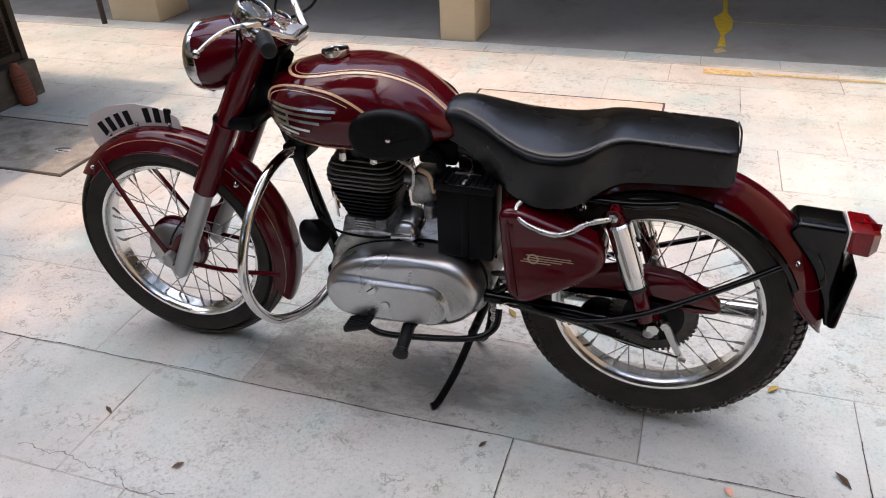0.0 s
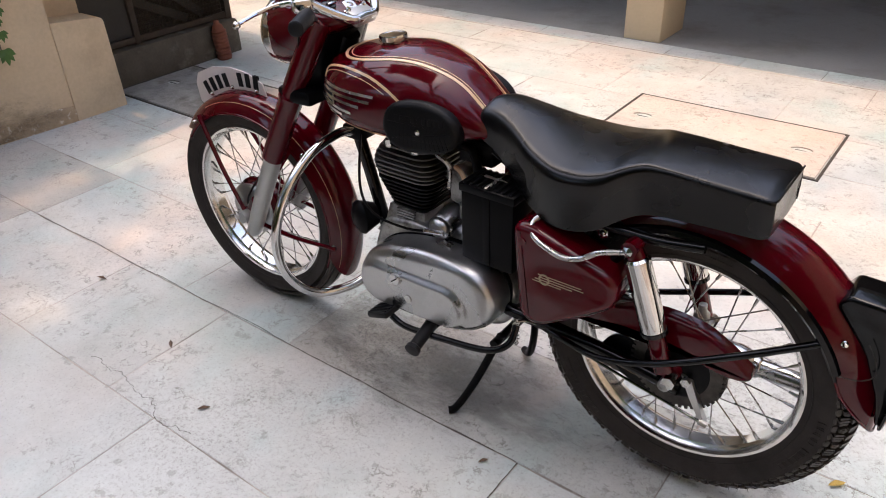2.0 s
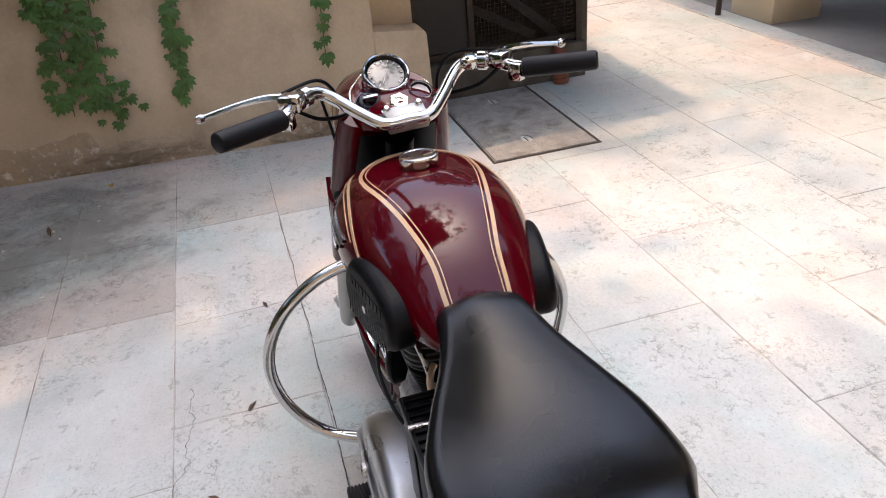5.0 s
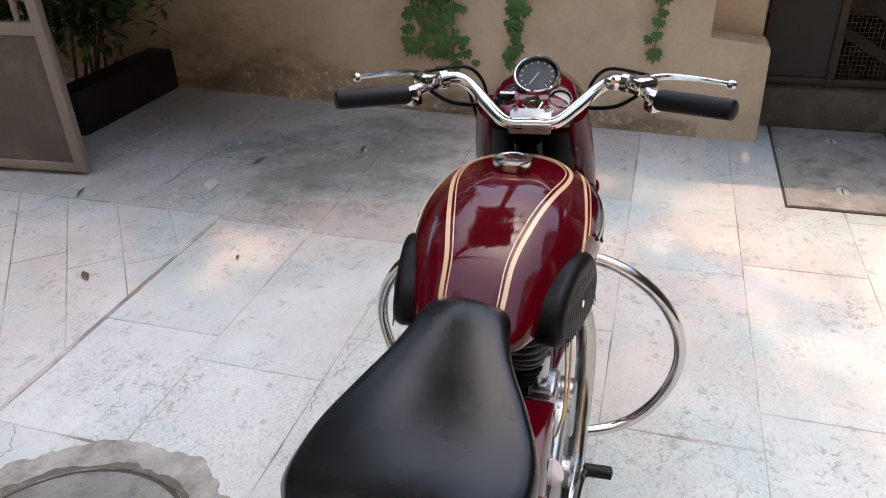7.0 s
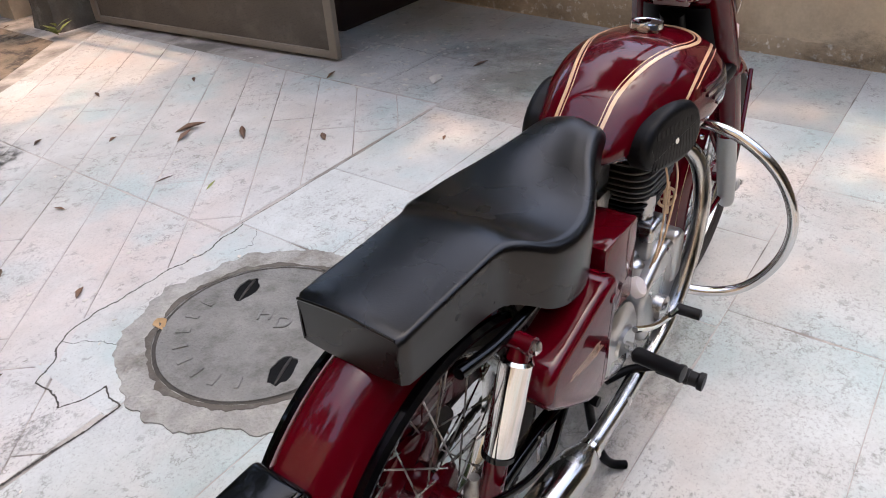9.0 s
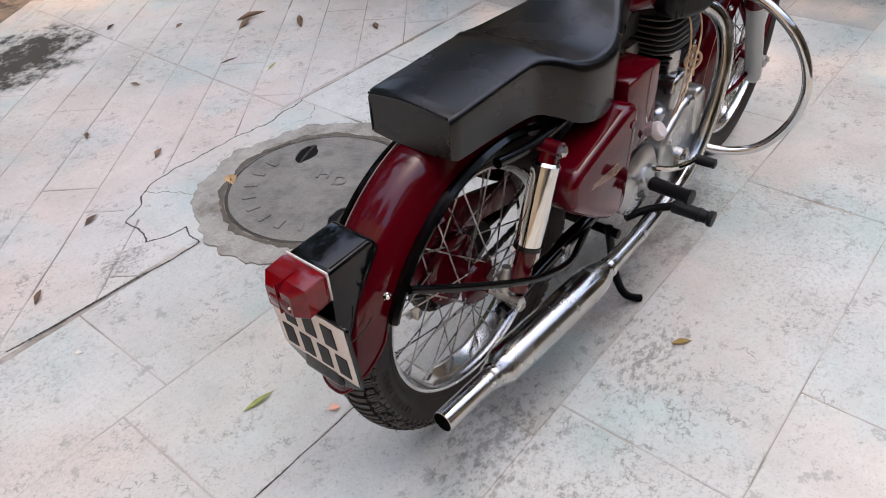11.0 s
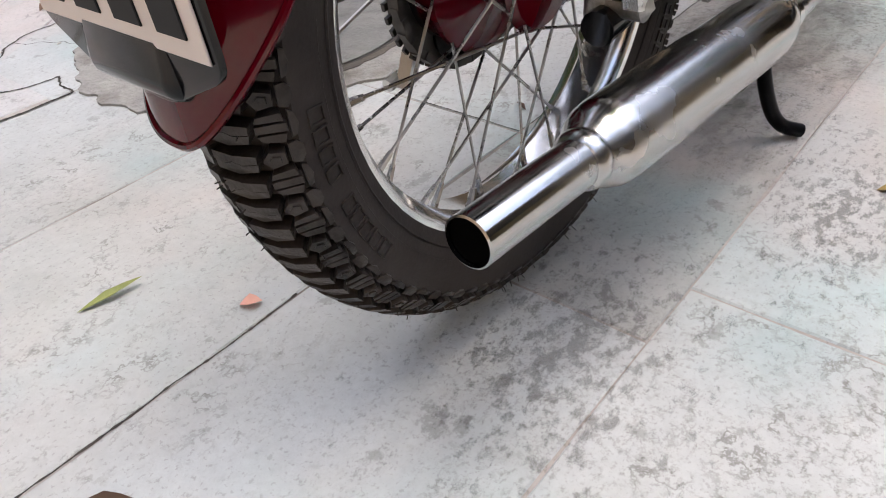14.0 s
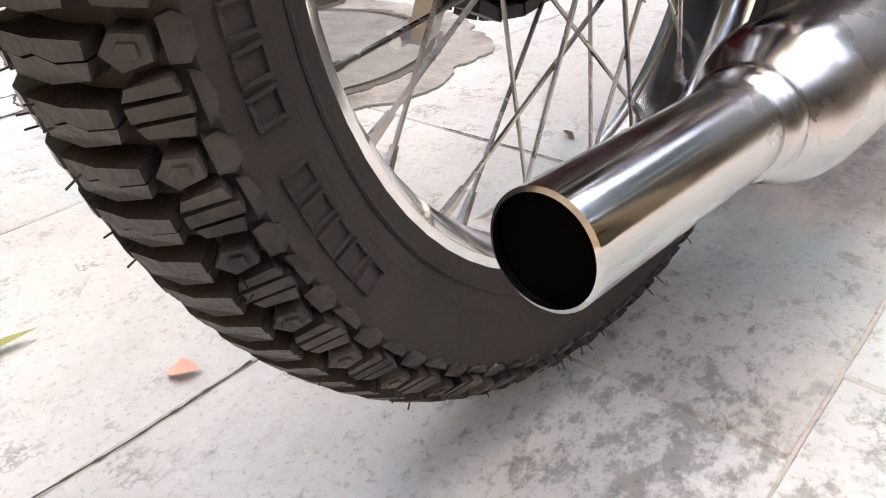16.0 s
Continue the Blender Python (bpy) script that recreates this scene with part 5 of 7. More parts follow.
for mir in (False, True):
    def fl(path):
        return [(x, 180 - a) for x, a in path] if mir else path
    ribbon(fl([(0.515, 60), (0.57, 66), (0.64, 64), (0.72, 60), (0.80, 56), (0.85, 56), (0.885, 62), (0.908, 76), (0.915, 90)]), 0.007)
    ribbon(fl([(0.515, 66), (0.57, 71), (0.64, 68.5), (0.72, 64), (0.80, 60), (0.845, 60), (0.875, 66), (0.893, 78), (0.898, 90)]), 0.0018)
    ribbon(fl([(0.945, 8), (0.94, 30), (0.915, 42), (0.86, 44), (0.78, 37), (0.72, 26), (0.68, 15)]), 0.006)
    ribbon(fl([(0.935, 5), (0.93, 26), (0.905, 36), (0.86, 38), (0.78, 31), (0.72, 20)]), 0.0016)
    ribbon(fl([(0.93, -8), (0.915, -30), (0.88, -42), (0.82, -44), (0.74, -42), (0.70, -40)]), 0.005)
    ribbon(fl([(0.92, -10), (0.905, -28), (0.875, -37), (0.82, -39), (0.74, -37)]), 0.0016)
    # winged badge: stepped feathers and a front shield
    for i, (x0, x1, a) in enumerate(((0.745, 0.925, 17), (0.755, 0.93, 11), (0.785, 0.935, 5), (0.81, 0.935, -2), (0.84, 0.935, -8), (0.865, 0.93, -14), (0.885, 0.925, -19))):
        ribbon(fl([(x0, a - 2), (0.5 * (x0 + x1), a), (x1, a + 2)]), 0.0062, 0.0035, mat=badge_silver, name="badge_feather")
    ribbon(fl([(0.865, 4), (0.90, 3), (0.932, 3)]), 0.032, 0.0028, mat=badge_silver, name="badge_shield")
    for a in (9, 0):
        ribbon(fl([(0.872, a), (0.90, a), (0.926, a)]), 0.0095, 0.0034, mat=plate_ink, name="badge_bar")
    # knee pad
    sg = -1 if mir else 1
    out = rounded([(0.729, 0.754), (0.710, 0.820), (0.626, 0.835), (0.549, 0.807), (0.528, 0.750), (0.578, 0.715), (0.686, 0.709)], 0.05, 6)
    pad = part("knee_pad", plate_y([(p.x, p.y) for p in out], 0.098 * sg, 0.137 * sg, 0.017, 5), knee_rubber, tank, "black rubber knee pad", xf=Matrix.Translation((0.63, 0.128 * sg, 0.77)) @ Matrix.Rotation(radians(11 * sg), 4, "Z") @ Matrix.Rotation(radians(5 * sg), 4, "X") @ Matrix.Translation((-0.63, -0.12 * sg, -0.77)))
    part("pad_screw", lathe([(0, 0.006), (0.004, 0.006), (0.005, 0.0)], (0.63, 0.136 * sg, 0.765), (0, sg, 0), 12), chrome, pad)
    for i in range(9):
        part("pad_rib", box(0.570 + 0.0135 * i, 0.579 + 0.0135 * i, 0.1365 * sg - 0.001, 0.1365 * sg + 0.0016, 0.783, 0.797, 0.0005, 1), knee_rubber, pad)
    for i in range(14):
        part("pad_groove", tube([(0.555 + 0.011 * i, 0.1366 * sg, 0.728), (0.575 + 0.009 * i, 0.1366 * sg, 0.776)], 0.0011, 4, 1), knee_rubber, pad)
part("filler_cap", lathe([(-0.012, 0.026), (0.006, 0.026), (0.008, 0.033), (0.018, 0.033), (0.0205, 0.0318), (0.0205, 0.0280), (0.0195, 0.0272), (0.0195, 0.0)], (0.804, 0, 0.896), (0.08, 0, 1), 40), chrome, tank, "chrome filler cap", smooth=25)

# seat
SX = [-0.098, -0.09, 0.0, 0.10, 0.135, 0.165, 0.20, 0.25, 0.31, 0.37, 0.43, 0.48, 0.515, 0.528]
SW = [0.086, 0.091, 0.092, 0.093, 0.098, 0.116, 0.137, 0.146, 0.141, 0.117, 0.085, 0.068, 0.063, 0.057]
ST = [0.788, 0.793, 0.797, 0.801, 0.801, 0.794, 0.780, 0.770, 0.771, 0.784, 0.806, 0.820, 0.818, 0.806]
SB = [0.718, 0.714, 0.710, 0.703, 0.695, 0.681, 0.660, 0.646, 0.646, 0.667, 0.702, 0.733, 0.748, 0.756]
rings = []
for k in range(64):
    x = -0.098 + 0.626 * k / 63
    w, zt, zb = (hermite(x, SX, v) for v in (SW, ST, SB))
    rt = 0.010 if x < 0.10 else 0.010 + 0.014 * min(1, (x - 0.10) / 0.1)
    crown = 0.008 + 0.006 * max(0.0, math.sin(math.pi * min(1, max(0, (x - 0.12) / 0.36)))) ** 1.5

    ring = []
    for f in np.linspace(-1, 1, 11):
        ring.append((x, f * (w - rt), zt + crown * (1 - f * f)))
    for s in range(1, 5):
        a = math.pi / 2 * s / 4
        ring.append((x, w - rt + rt * math.sin(a), zt - rt + rt * math.cos(a)))
    wl = w * 0.97
    for t in (0.4, 0.8, 1.0):
        ring.append((x, w + (wl - w) * t, zt - rt + (zb - zt + rt) * t))
    for f in (0.5, -0.5):
        ring.append((x, f * wl, zb - 0.004))
    for t in (1.0, 0.8, 0.4):
        ring.append((x, -(w + (wl - w) * t), zt - rt + (zb - zt + rt) * t))
    for s in range(4, 0, -1):
        a = math.pi / 2 * s / 4
        ring.append((x, -(w - rt + rt * math.sin(a)), zt - rt + rt * math.cos(a)))
    rings.append([(px, py, pz) for px, py, pz in ring])
seat = part("seat", loft(rings), leather, bike, "black leather dual seat with a dished rider part", xf=Matrix.Translation((0, 0.003, 0)))
part("piping", tube([(-0.099, 0.082, 0.790), (-0.102, 0.0, 0.799), (-0.099, -0.082, 0.790)], 0.0022, 6, 6), leather, seat)
for y in (0.0835, -0.0835):
    part("piping", tube([(-0.096, y, 0.783), (-0.098, y, 0.75), (-0.098, y, 0.722)], 0.0022, 6, 4), leather, seat)

# frame
frame_parts = [
    ("down_tube", [(0.985, 0, 0.76), (0.92, 0, 0.55), (0.85, 0, 0.30)], 0.0165),
    ("top_tube", [(0.98, 0, 0.83), (0.75, 0, 0.72), (0.50, 0, 0.73)], 0.017),
    ("seat_tube", [(0.47, 0, 0.72), (0.44, 0, 0.50), (0.42, 0, 0.30)], 0.016),
]
for name, pts, r in frame_parts:
    part(name, tube(pts, r, 12, 4), black_paint, bike)
for sg in (1, -1):
    def g(*pts):
        return [(x, y * sg, z) for x, y, z in pts]
    part("seat_rail", tube(g((0.49, 0.05, 0.72), (0.30, 0.09, 0.665), (0.12, 0.10, 0.655), (0.0, 0.096, 0.668)), 0.010, 10, 5), black_paint, bike)
    part("swinging_arm", tube(g((0.42, 0.095, 0.355), (0.2, 0.092, 0.345), (0.0, 0.098, 0.328)), 0.016, 12, 4), black_paint, bike)
    part("mudguard_stay", tube(g((0.32, 0.100, 0.345), (0.25, 0.122, 0.352), (0.16, 0.146, 0.366), (0.04, 0.149, 0.412), (-0.10, 0.122, 0.481), (-0.225, 0.086, 0.545)), 0.0075, 10, 6), black_paint, bike, "black tubular mudguard stay")
    part("subframe_tube", tube(g((0.40, 0.09, 0.36), (0.24, 0.10, 0.50), (0.125, 0.105, 0.645)), 0.010, 10, 4), black_paint, bike)
    # rear damper
    top, low = Vector((0.127, 0.118 * sg, 0.642)), Vector((0.024, 0.112 * sg, 0.345))
    d = low - top
    damper = part("rear_damper", lathe([(0.025, 0.0), (0.025, 0.022), (0.03, 0.0265), (0.15, 0.0265), (0.195, 0.0255), (0.20, 0.021), (0.20, 0.0)], top, d, 24), chrome, bike, "chrome shrouded rear damper")
    part("lower_shroud", lathe([(0.19, 0.0), (0.19, 0.0195), (0.285, 0.0195), (0.29, 0.012), (0.29, 0.0)], top, d, 20), maroon, damper, "maroon lower damper body")
    part("shroud_band", lathe([(0.188, 0.022), (0.188, 0.0275), (0.197, 0.0275), (0.197, 0.022)], top, d, 24, closed=True), black_paint, damper)
    part("top_mount", lathe([(-0.022, 0.0), (-0.022, 0.016), (0.022, 0.016), (0.024, 0.0)], top, (0, 1, 0), 16), maroon, damper)
    part("top_cap", lathe([(0.006, 0.0), (0.006, 0.016), (0.028, 0.020), (0.028, 0.0)], top, d, 16), maroon, damper)
    part("mount_bolt", lathe([(0.0, 0.011), (0.008, 0.011), (0.01, 0.007), (0.014, 0.0)], top + Vector((0, 0.022 * sg, 0)), (0, sg, 0), 6), steel, damper, smooth=20)
    part("mount_bolt", lathe([(-0.02, 0.013), (0.012, 0.013), (0.014, 0.008), (0.02, 0.0)], low + Vector((0, 0.006 * sg, 0)), (0, sg, 0), 12), cast_alloy, damper)
    # centre stand leg
    part("stand_leg", tube(g((0.445, 0.085, 0.255), (0.49, 0.125, 0.12), (0.535, 0.152, 0.022), (0.552, 0.166, 0.011)) if sg > 0 else g((0.445, 0.085, 0.255), (0.458, 0.102, 0.13), (0.474, 0.118, 0.06), (0.492, 0.134, 0.026), (0.518, 0.156, 0.011)), 0.0105, 10, 5), black_satin, bike, "black centre stand leg")
part("stand_cross_tube", tube([(0.45, 0.11, 0.24), (0.45, -0.11, 0.24)], 0.012, 10, 1), black_satin, bike)
part("axle", tube([REAR + Vector((0, 0.125, 0)), REAR + Vector((0, -0.125, 0))], 0.009, 12, 1), steel, bike)
part("axle_lug", lathe([(0, 0.0), (0, 0.014), (0.012, 0.018), (0.075, 0.018), (0.085, 0.010), (0.10, 0.009), (0.10, 0.0)], (0.028, -0.088, 0.318), (0.05, 0.0, 1), 16), cast_alloy, bike, "greasy steel axle lug")
for y in (0.125, -0.125):
    part("axle_nut", lathe([(-0.007, 0.0), (-0.007, 0.015), (0.007, 0.015), (0.007, 0.0)], REAR + Vector((0, y, 0)), (0, 1, 0), 6), steel, bike, smooth=20)

# engine
crank = [(0.855, 0.33), (0.83, 0.42), (0.80, 0.475), (0.69, 0.49), (0.56, 0.46), (0.44, 0.45), (0.40, 0.38), (0.43, 0.29), (0.55, 0.245), (0.74, 0.235), (0.83, 0.27)]
bm = plate_y([(p.x, p.y) for p in rounded(crank, 0.03)], 0, 0.085, 0.012)
plate_y([(p.x, p.y) for p in rounded(crank, 0.03)], 0, -0.085, 0.012, bm=bm)
engine = part("engine", bm, cast_alloy, bike, "cast alloy single cylinder engine")


def fin_outline(cx, cy, hx, hy, r):
    return rounded([(cx - hx, cy - hy), (cx + hx, cy - hy), (cx + hx, cy + hy), (cx - hx, cy + hy)], r, 5)


def fin(z, hx, hy, r, thick, mat, cx=0.742):
    o = fin_outline(cx, 0, hx, hy, r)
    part("fin", loft([[(p.x, p.y, z) for p in o], [(p.x, p.y, z + thick * 0.7) for p in o], [(cx + (p.x - cx) * 0.985, p.y * 0.985, z + thick) for p in o]]), mat, engine)


part("barrel", lathe([(0, 0.050), (0.12, 0.060), (0.12, 0)], (0.742, 0, 0.475), (0, 0, 1), 24), fin_black, engine, "black finned cylinder barrel")
part("cylinder_head", lathe([(0, 0.062), (0.10, 0.06), (0.112, 0.04), (0.112, 0)], (0.742, 0, 0.592), (0, 0, 1), 24), fin_grey, engine, "grey finned cylinder head")
for i in range(7):
    fin(0.508 + 0.0122 * i, 0.060 + 0.0045 * i, 0.062 + 0.0035 * i, 0.034 + 0.001 * i, 0.0045, fin_black)
for i in range(7):
    fin(0.597 + 0.0118 * i, 0.096 - 0.0012 * (i - 2) ** 2, 0.090 - 0.001 * (i - 2) ** 2, 0.05, 0.0042, fin_grey)
part("rocker_box", box(0.69, 0.79, -0.05, 0.05, 0.682, 0.712, 0.01), cast_alloy, engine)
for x in (0.70, 0.78):
    part("head_bolt", lathe([(0, 0.009), (0.02, 0.009), (0.022, 0.0)], (x, 0.07, 0.668), (0, 0, 1), 6), steel, engine, smooth=20)
part("base_neck", loft([[(0.742 + sx * kx, sy * ky, z) for sx, sy in ((-1, -1), (1, -1), (1, 1), (-1, 1))] for z, kx, ky in ((0.43, 0.085, 0.085), (0.465, 0.062, 0.072), (0.506, 0.055, 0.062))]), cast_alloy, engine)
for i in range(5):
    part("neck_rib", box(0.712, 0.768, 0.060, 0.074, 0.472 + 0.0075 * i, 0.4755 + 0.0075 * i, 0.001, 1), cast_alloy, engine)
part("pushrod_tower", tube([(0.70, -0.07, 0.46), (0.705, -0.072, 0.60)], 0.020, 12, 1), alloy, engine)

# primary case: an oval cover with a raised inner ridge
case_out = [(0.835, 0.345), (0.80, 0.415), (0.73, 0.455), (0.62, 0.478), (0.50, 0.482), (0.435, 0.445), (0.412, 0.385), (0.435, 0.325), (0.50, 0.286), (0.62, 0.270), (0.75, 0.268), (0.815, 0.295)]
CASE_C = Vector((0.62, 0.375))


def case_cover(outline):
    """An oval cover, rounded at its rim, with a long raised swelling on its face."""
    a, b = Vector((0.755, 0.345)), Vector((0.548, 0.350))
    rings = [[(p[0], 0.085, p[1]) for p in outline]]
    for k in range(0, 41):
        f = 1 - 0.985 * (k / 40) ** 0.9
        ring = []
        for q in outline:
            p = CASE_C + (Vector(q) - CASE_C) * f
            edge = (1 - f) * (Vector(q) - CASE_C).length
            y = 0.146 + 0.026 * math.sqrt(max(0.0, 1 - (1 - min(edge / 0.034, 1.0)) ** 2)) + 0.004 * (1 - f * f)
            t = min(max((p - a).dot(b - a) / (b - a).length_squared, 0), 1)
            d = (p - a.lerp(b, t)).length
            u = min(max((0.064 - d) / 0.016, 0), 1)
            y += 0.011 * u * u * (3 - 2 * u)
            ring.append((p.x, y, p.y))
        rings.append(ring)
    return loft(rings)


case = part("primary_case", case_cover([(p.x, p.y) for p in rounded(case_out, 0.07, 7)]), alloy, bike, "polished alloy primary chain case", smooth=60)
part("inspection_cap", lathe([(0, 0.0155), (0.006, 0.0155), (0.008, 0.013), (0.0075, 0.0)], (0.684, 0.185, 0.387), (0, 1, 0), 24), steel, case)
part("cap_slot", box(0.672, 0.696, 0.1922, 0.1942, 0.3855, 0.3885, m=Matrix.Translation((0.684, 0, 0.387)) @ Matrix.Rotation(0.7, 4, "Y") @ Matrix.Translation((-0.684, 0, -0.387))), black_satin, case)
part("drain_screw", lathe([(0, 0.011), (0.005, 0.011), (0.006, 0.006), (0.004, 0.0)], (0.648, 0.186, 0.343), (0, 1, 0), 16), steel, case)
part("case_joint", plate_y([(p.x, p.y) for p in rounded([(x + (x - 0.62) * 0.012, z + (z - 0.375) * 0.03) for x, z in case_out], 0.07, 5)], 0.078, 0.09), black_satin, case)

# right-hand side of the engine
timing = [(0.80, 0.40), (0.78, 0.47), (0.71, 0.49), (0.65, 0.455), (0.60, 0.42), (0.60, 0.30), (0.66, 0.255), (0.76, 0.26), (0.80, 0.31)]
part("timing_cover", plate_y([(p.x, p.y) for p in rounded(timing, 0.035, 5)], -0.085, -0.128, 0.014, 4), alloy, engine, "polished alloy timing cover")
part("gearbox_cover", lathe([(0, 0.0), (0, 0.088), (0.03, 0.086), (0.042, 0.07), (0.046, 0.045), (0.052, 0.04), (0.054, 0.0)], (0.505, -0.085, 0.365), (0, -1, 0), 36), alloy, engine, "round polished gearbox cover")
part("oil_filler", lathe([(0, 0.018), (0.03, 0.018), (0.036, 0.012), (0.038, 0.0)], (0.60, -0.095, 0.47), (0, -0.3, 1), 16), alloy, engine)
part("oil_pump_cover", lathe([(0, 0.03), (0.014, 0.03), (0.02, 0.02), (0.021, 0)], (0.70, -0.126, 0.33), (0, -1, 0), 20), alloy, engine)
for x, z in ((0.77, 0.44), (0.63, 0.41), (0.65, 0.29), (0.77, 0.30), (0.71, 0.475)):
    part("cover_screw", lathe([(0, 0.006), (0.005, 0.006), (0.006, 0.0)], (x, -0.127, z), (0, -1, 0), 10), steel, engine)
part("kick_start_crank", tube([(0.50, -0.13, 0.37), (0.485, -0.155, 0.385), (0.45, -0.17, 0.405), (0.422, -0.185, 0.428), (0.419, -0.20, 0.432)], 0.009, 10, 5), chrome, bike)
part("kick_start_pedal", lathe([(0, 0.012), (0.004, 0.0155), (0.085, 0.0145), (0.088, 0.017), (0.096, 0.017), (0.098, 0.0)], (0.420, -0.185, 0.431), (-0.10, -1, 0.03), 16), grip_rubber, bike, "black rubber kick start pedal")
part("gear_lever", tube([(0.52, -0.145, 0.40), (0.58, -0.16, 0.372), (0.66, -0.163, 0.343), (0.712, -0.168, 0.334)], 0.007, 8, 5), chrome, bike)
part("gear_lever_rubber", lathe([(0, 0.009), (0.003, 0.0125), (0.052, 0.0125), (0.056, 0.0)], (0.711, -0.163, 0.334), (0.1, -1, -0.05), 14), grip_rubber, bike)
part("footrest_arm", tube([(0.50, -0.10, 0.255), (0.55, -0.13, 0.262), (0.580, -0.180, 0.274)], 0.010, 10, 4), black_satin, bike)
part("footrest", lathe([(0, 0.013), (0.004, 0.017), (0.086, 0.0155), (0.09, 0.0195), (0.10, 0.0195), (0.103, 0.0)], (0.580, -0.178, 0.275), (0.03, -1, -0.02), 18), grip_rubber, bike, "black rubber rider footrest")
part("footrest_arm", tube([(0.55, 0.09, 0.26), (0.59, 0.12, 0.262), (0.598, 0.16, 0.262)], 0.010, 10, 4), black_satin, bike)
part("footrest", lathe([(0, 0.013), (0.004, 0.017), (0.082, 0.0155), (0.086, 0.0195), (0.096, 0.0195), (0.099, 0.0)], (0.603, 0.155, 0.268), (-0.1, 1, -0.22), 18), grip_rubber, bike, "black rubber rider footrest")
part("brake_pedal", tube([(0.375, 0.13, 0.345), (0.38, 0.155, 0.305), (0.43, 0.175, 0.278), (0.56, 0.178, 0.255), (0.66, 0.19, 0.255), (0.70, 0.195, 0.275)], 0.0085, 10, 6), black_paint, bike, "black brake pedal")
bm = box(-0.034, 0.034, -0.026, 0.026, -0.008, 0.008, 0.005, m=Matrix.Translation((0.722, 0.20, 0.282)) @ Matrix.Rotation(0.35, 4, "Y"))
pedal = part("pedal_rubber", bm, grip_rubber, bike, "ribbed black pedal rubber")
for i in range(7):
    part("rib", box(-0.030, 0.030, -0.022 + 0.0073 * i - 0.0018, -0.022 + 0.0073 * i + 0.0018, 0.0075, 0.0105, m=Matrix.Translation((0.722, 0.20, 0.282)) @ Matrix.Rotation(0.35, 4, "Y")), grip_rubber, pedal)
part("brake_rod", tube([(0.375, 0.125, 0.355), (0.33, 0.105, 0.35), (0.15, 0.10, 0.305), (-0.05, 0.094, 0.262)], 0.0032, 8, 5), chrome, bike, "chrome brake rod")
lever = part("brake_arm", loft([[(x + 0.012 * c * k, 0.082 + 0.008 * s, z + 0.004 * c * k) for c, s in ((1, 1), (-1, 1), (-1, -1), (1, -1))] for x, z, k in ((-0.008, 0.355, 1.0), (-0.03, 0.305, 0.85), (-0.054, 0.258, 0.6))]), alloy, bike)
part("arm_nut", lathe([(0, 0.011), (0.012, 0.011), (0.014, 0.0)], (-0.010, 0.09, 0.35), (0, 1, 0), 6), steel, lever, smooth=20)
part("rod_nut", lathe([(0, 0.007), (0.018, 0.007), (0.019, 0.0)], (-0.05, 0.094, 0.262), (-1, 0, -0.2), 8), steel, lever)

part("oil_pipe", tube([(0.655, -0.112, 0.452), (0.66, -0.125, 0.52), (0.69, -0.118, 0.64), (0.715, -0.09, 0.69)], 0.0023, 8, 6), gold, engine, "copper oil pipe")
part("oil_pipe", tube([(0.668, -0.112, 0.452), (0.675, -0.128, 0.52), (0.74, -0.120, 0.63), (0.775, -0.085, 0.69)], 0.0023, 8, 6), gold, engine, "copper oil pipe")
part("filler_neck", lathe([(0, 0.022), (0.012, 0.022), (0.017, 0.018), (0.020, 0.0)], (0.565, -0.118, 0.463), (0.1, -0.8, 0.6), 18), plate_white, engine, "pale round filler cap")
part("tappet_cover", plate_y([(p.x, p.y) for p in rounded([(0.66, 0.46), (0.75, 0.46), (0.745, 0.545), (0.67, 0.545)], 0.018, 4)], -0.06, -0.108, 0.01, 3), alloy, engine, "polished alloy tappet cover")
part("air_filter_box", box(0.392, 0.528, -0.128, -0.045, 0.475, 0.655, 0.008), maroon, bike, "maroon air filter box beside the seat tube")
part("timing_boss", plate_y([(p.x, p.y) for p in rounded([(0.745, 0.36), (0.80, 0.37), (0.795, 0.49), (0.745, 0.495)], 0.022, 4)], -0.09, -0.135, 0.012, 3), alloy, engine)
part("pedal_ring", lathe([(0.062, 0.015), (0.062, 0.0178), (0.070, 0.0178), (0.070, 0.015)], (0.580, -0.178, 0.275), (0.03, -1, -0.02), 16, closed=True), grip_rubber, bike)
# carburettor, dynamo, horn, battery
part("dynamo", lathe([(0, 0.0), (0, 0.031), (0.055, 0.031), (0.057, 0.0295), (0.060, 0.031), (0.070, 0.030), (0.077, 0.023), (0.079, 0.0)], (0.620, 0.022, 0.513), (0.02, 1, -0.22), 24), alloy, engine, "polished round dynamo end")
part("carburettor", lathe([(0, 0.022), (0.07, 0.022), (0.075, 0.026), (0.09, 0.026), (0.092, 0)], (0.585, 0.0, 0.545), (0, 0, 1), 16), cast_alloy, engine)
part("float_bowl", lathe([(0, 0.0), (0, 0.018), (0.035, 0.018), (0.04, 0.0)], (0.57, 0.045, 0.53), (0, 0, 1), 16), cast_alloy, engine)
part("inlet_tube", tube([(0.67, 0.0, 0.61), (0.60, 0, 0.60), (0.53, 0, 0.60)], 0.019, 12, 4), cast_alloy, engine)
part("air_hose", tube([(0.60, 0.0, 0.60), (0.555, 0.0, 0.602), (0.50, 0.0, 0.60)], 0.031, 16, 4), black_satin, engine, "black rubber air hose")
part("ignition_coil", box(0.505, 0.60, -0.036, 0.036, 0.665, 0.725, 0.008), black_satin, engine, "black ignition coil under the tank")
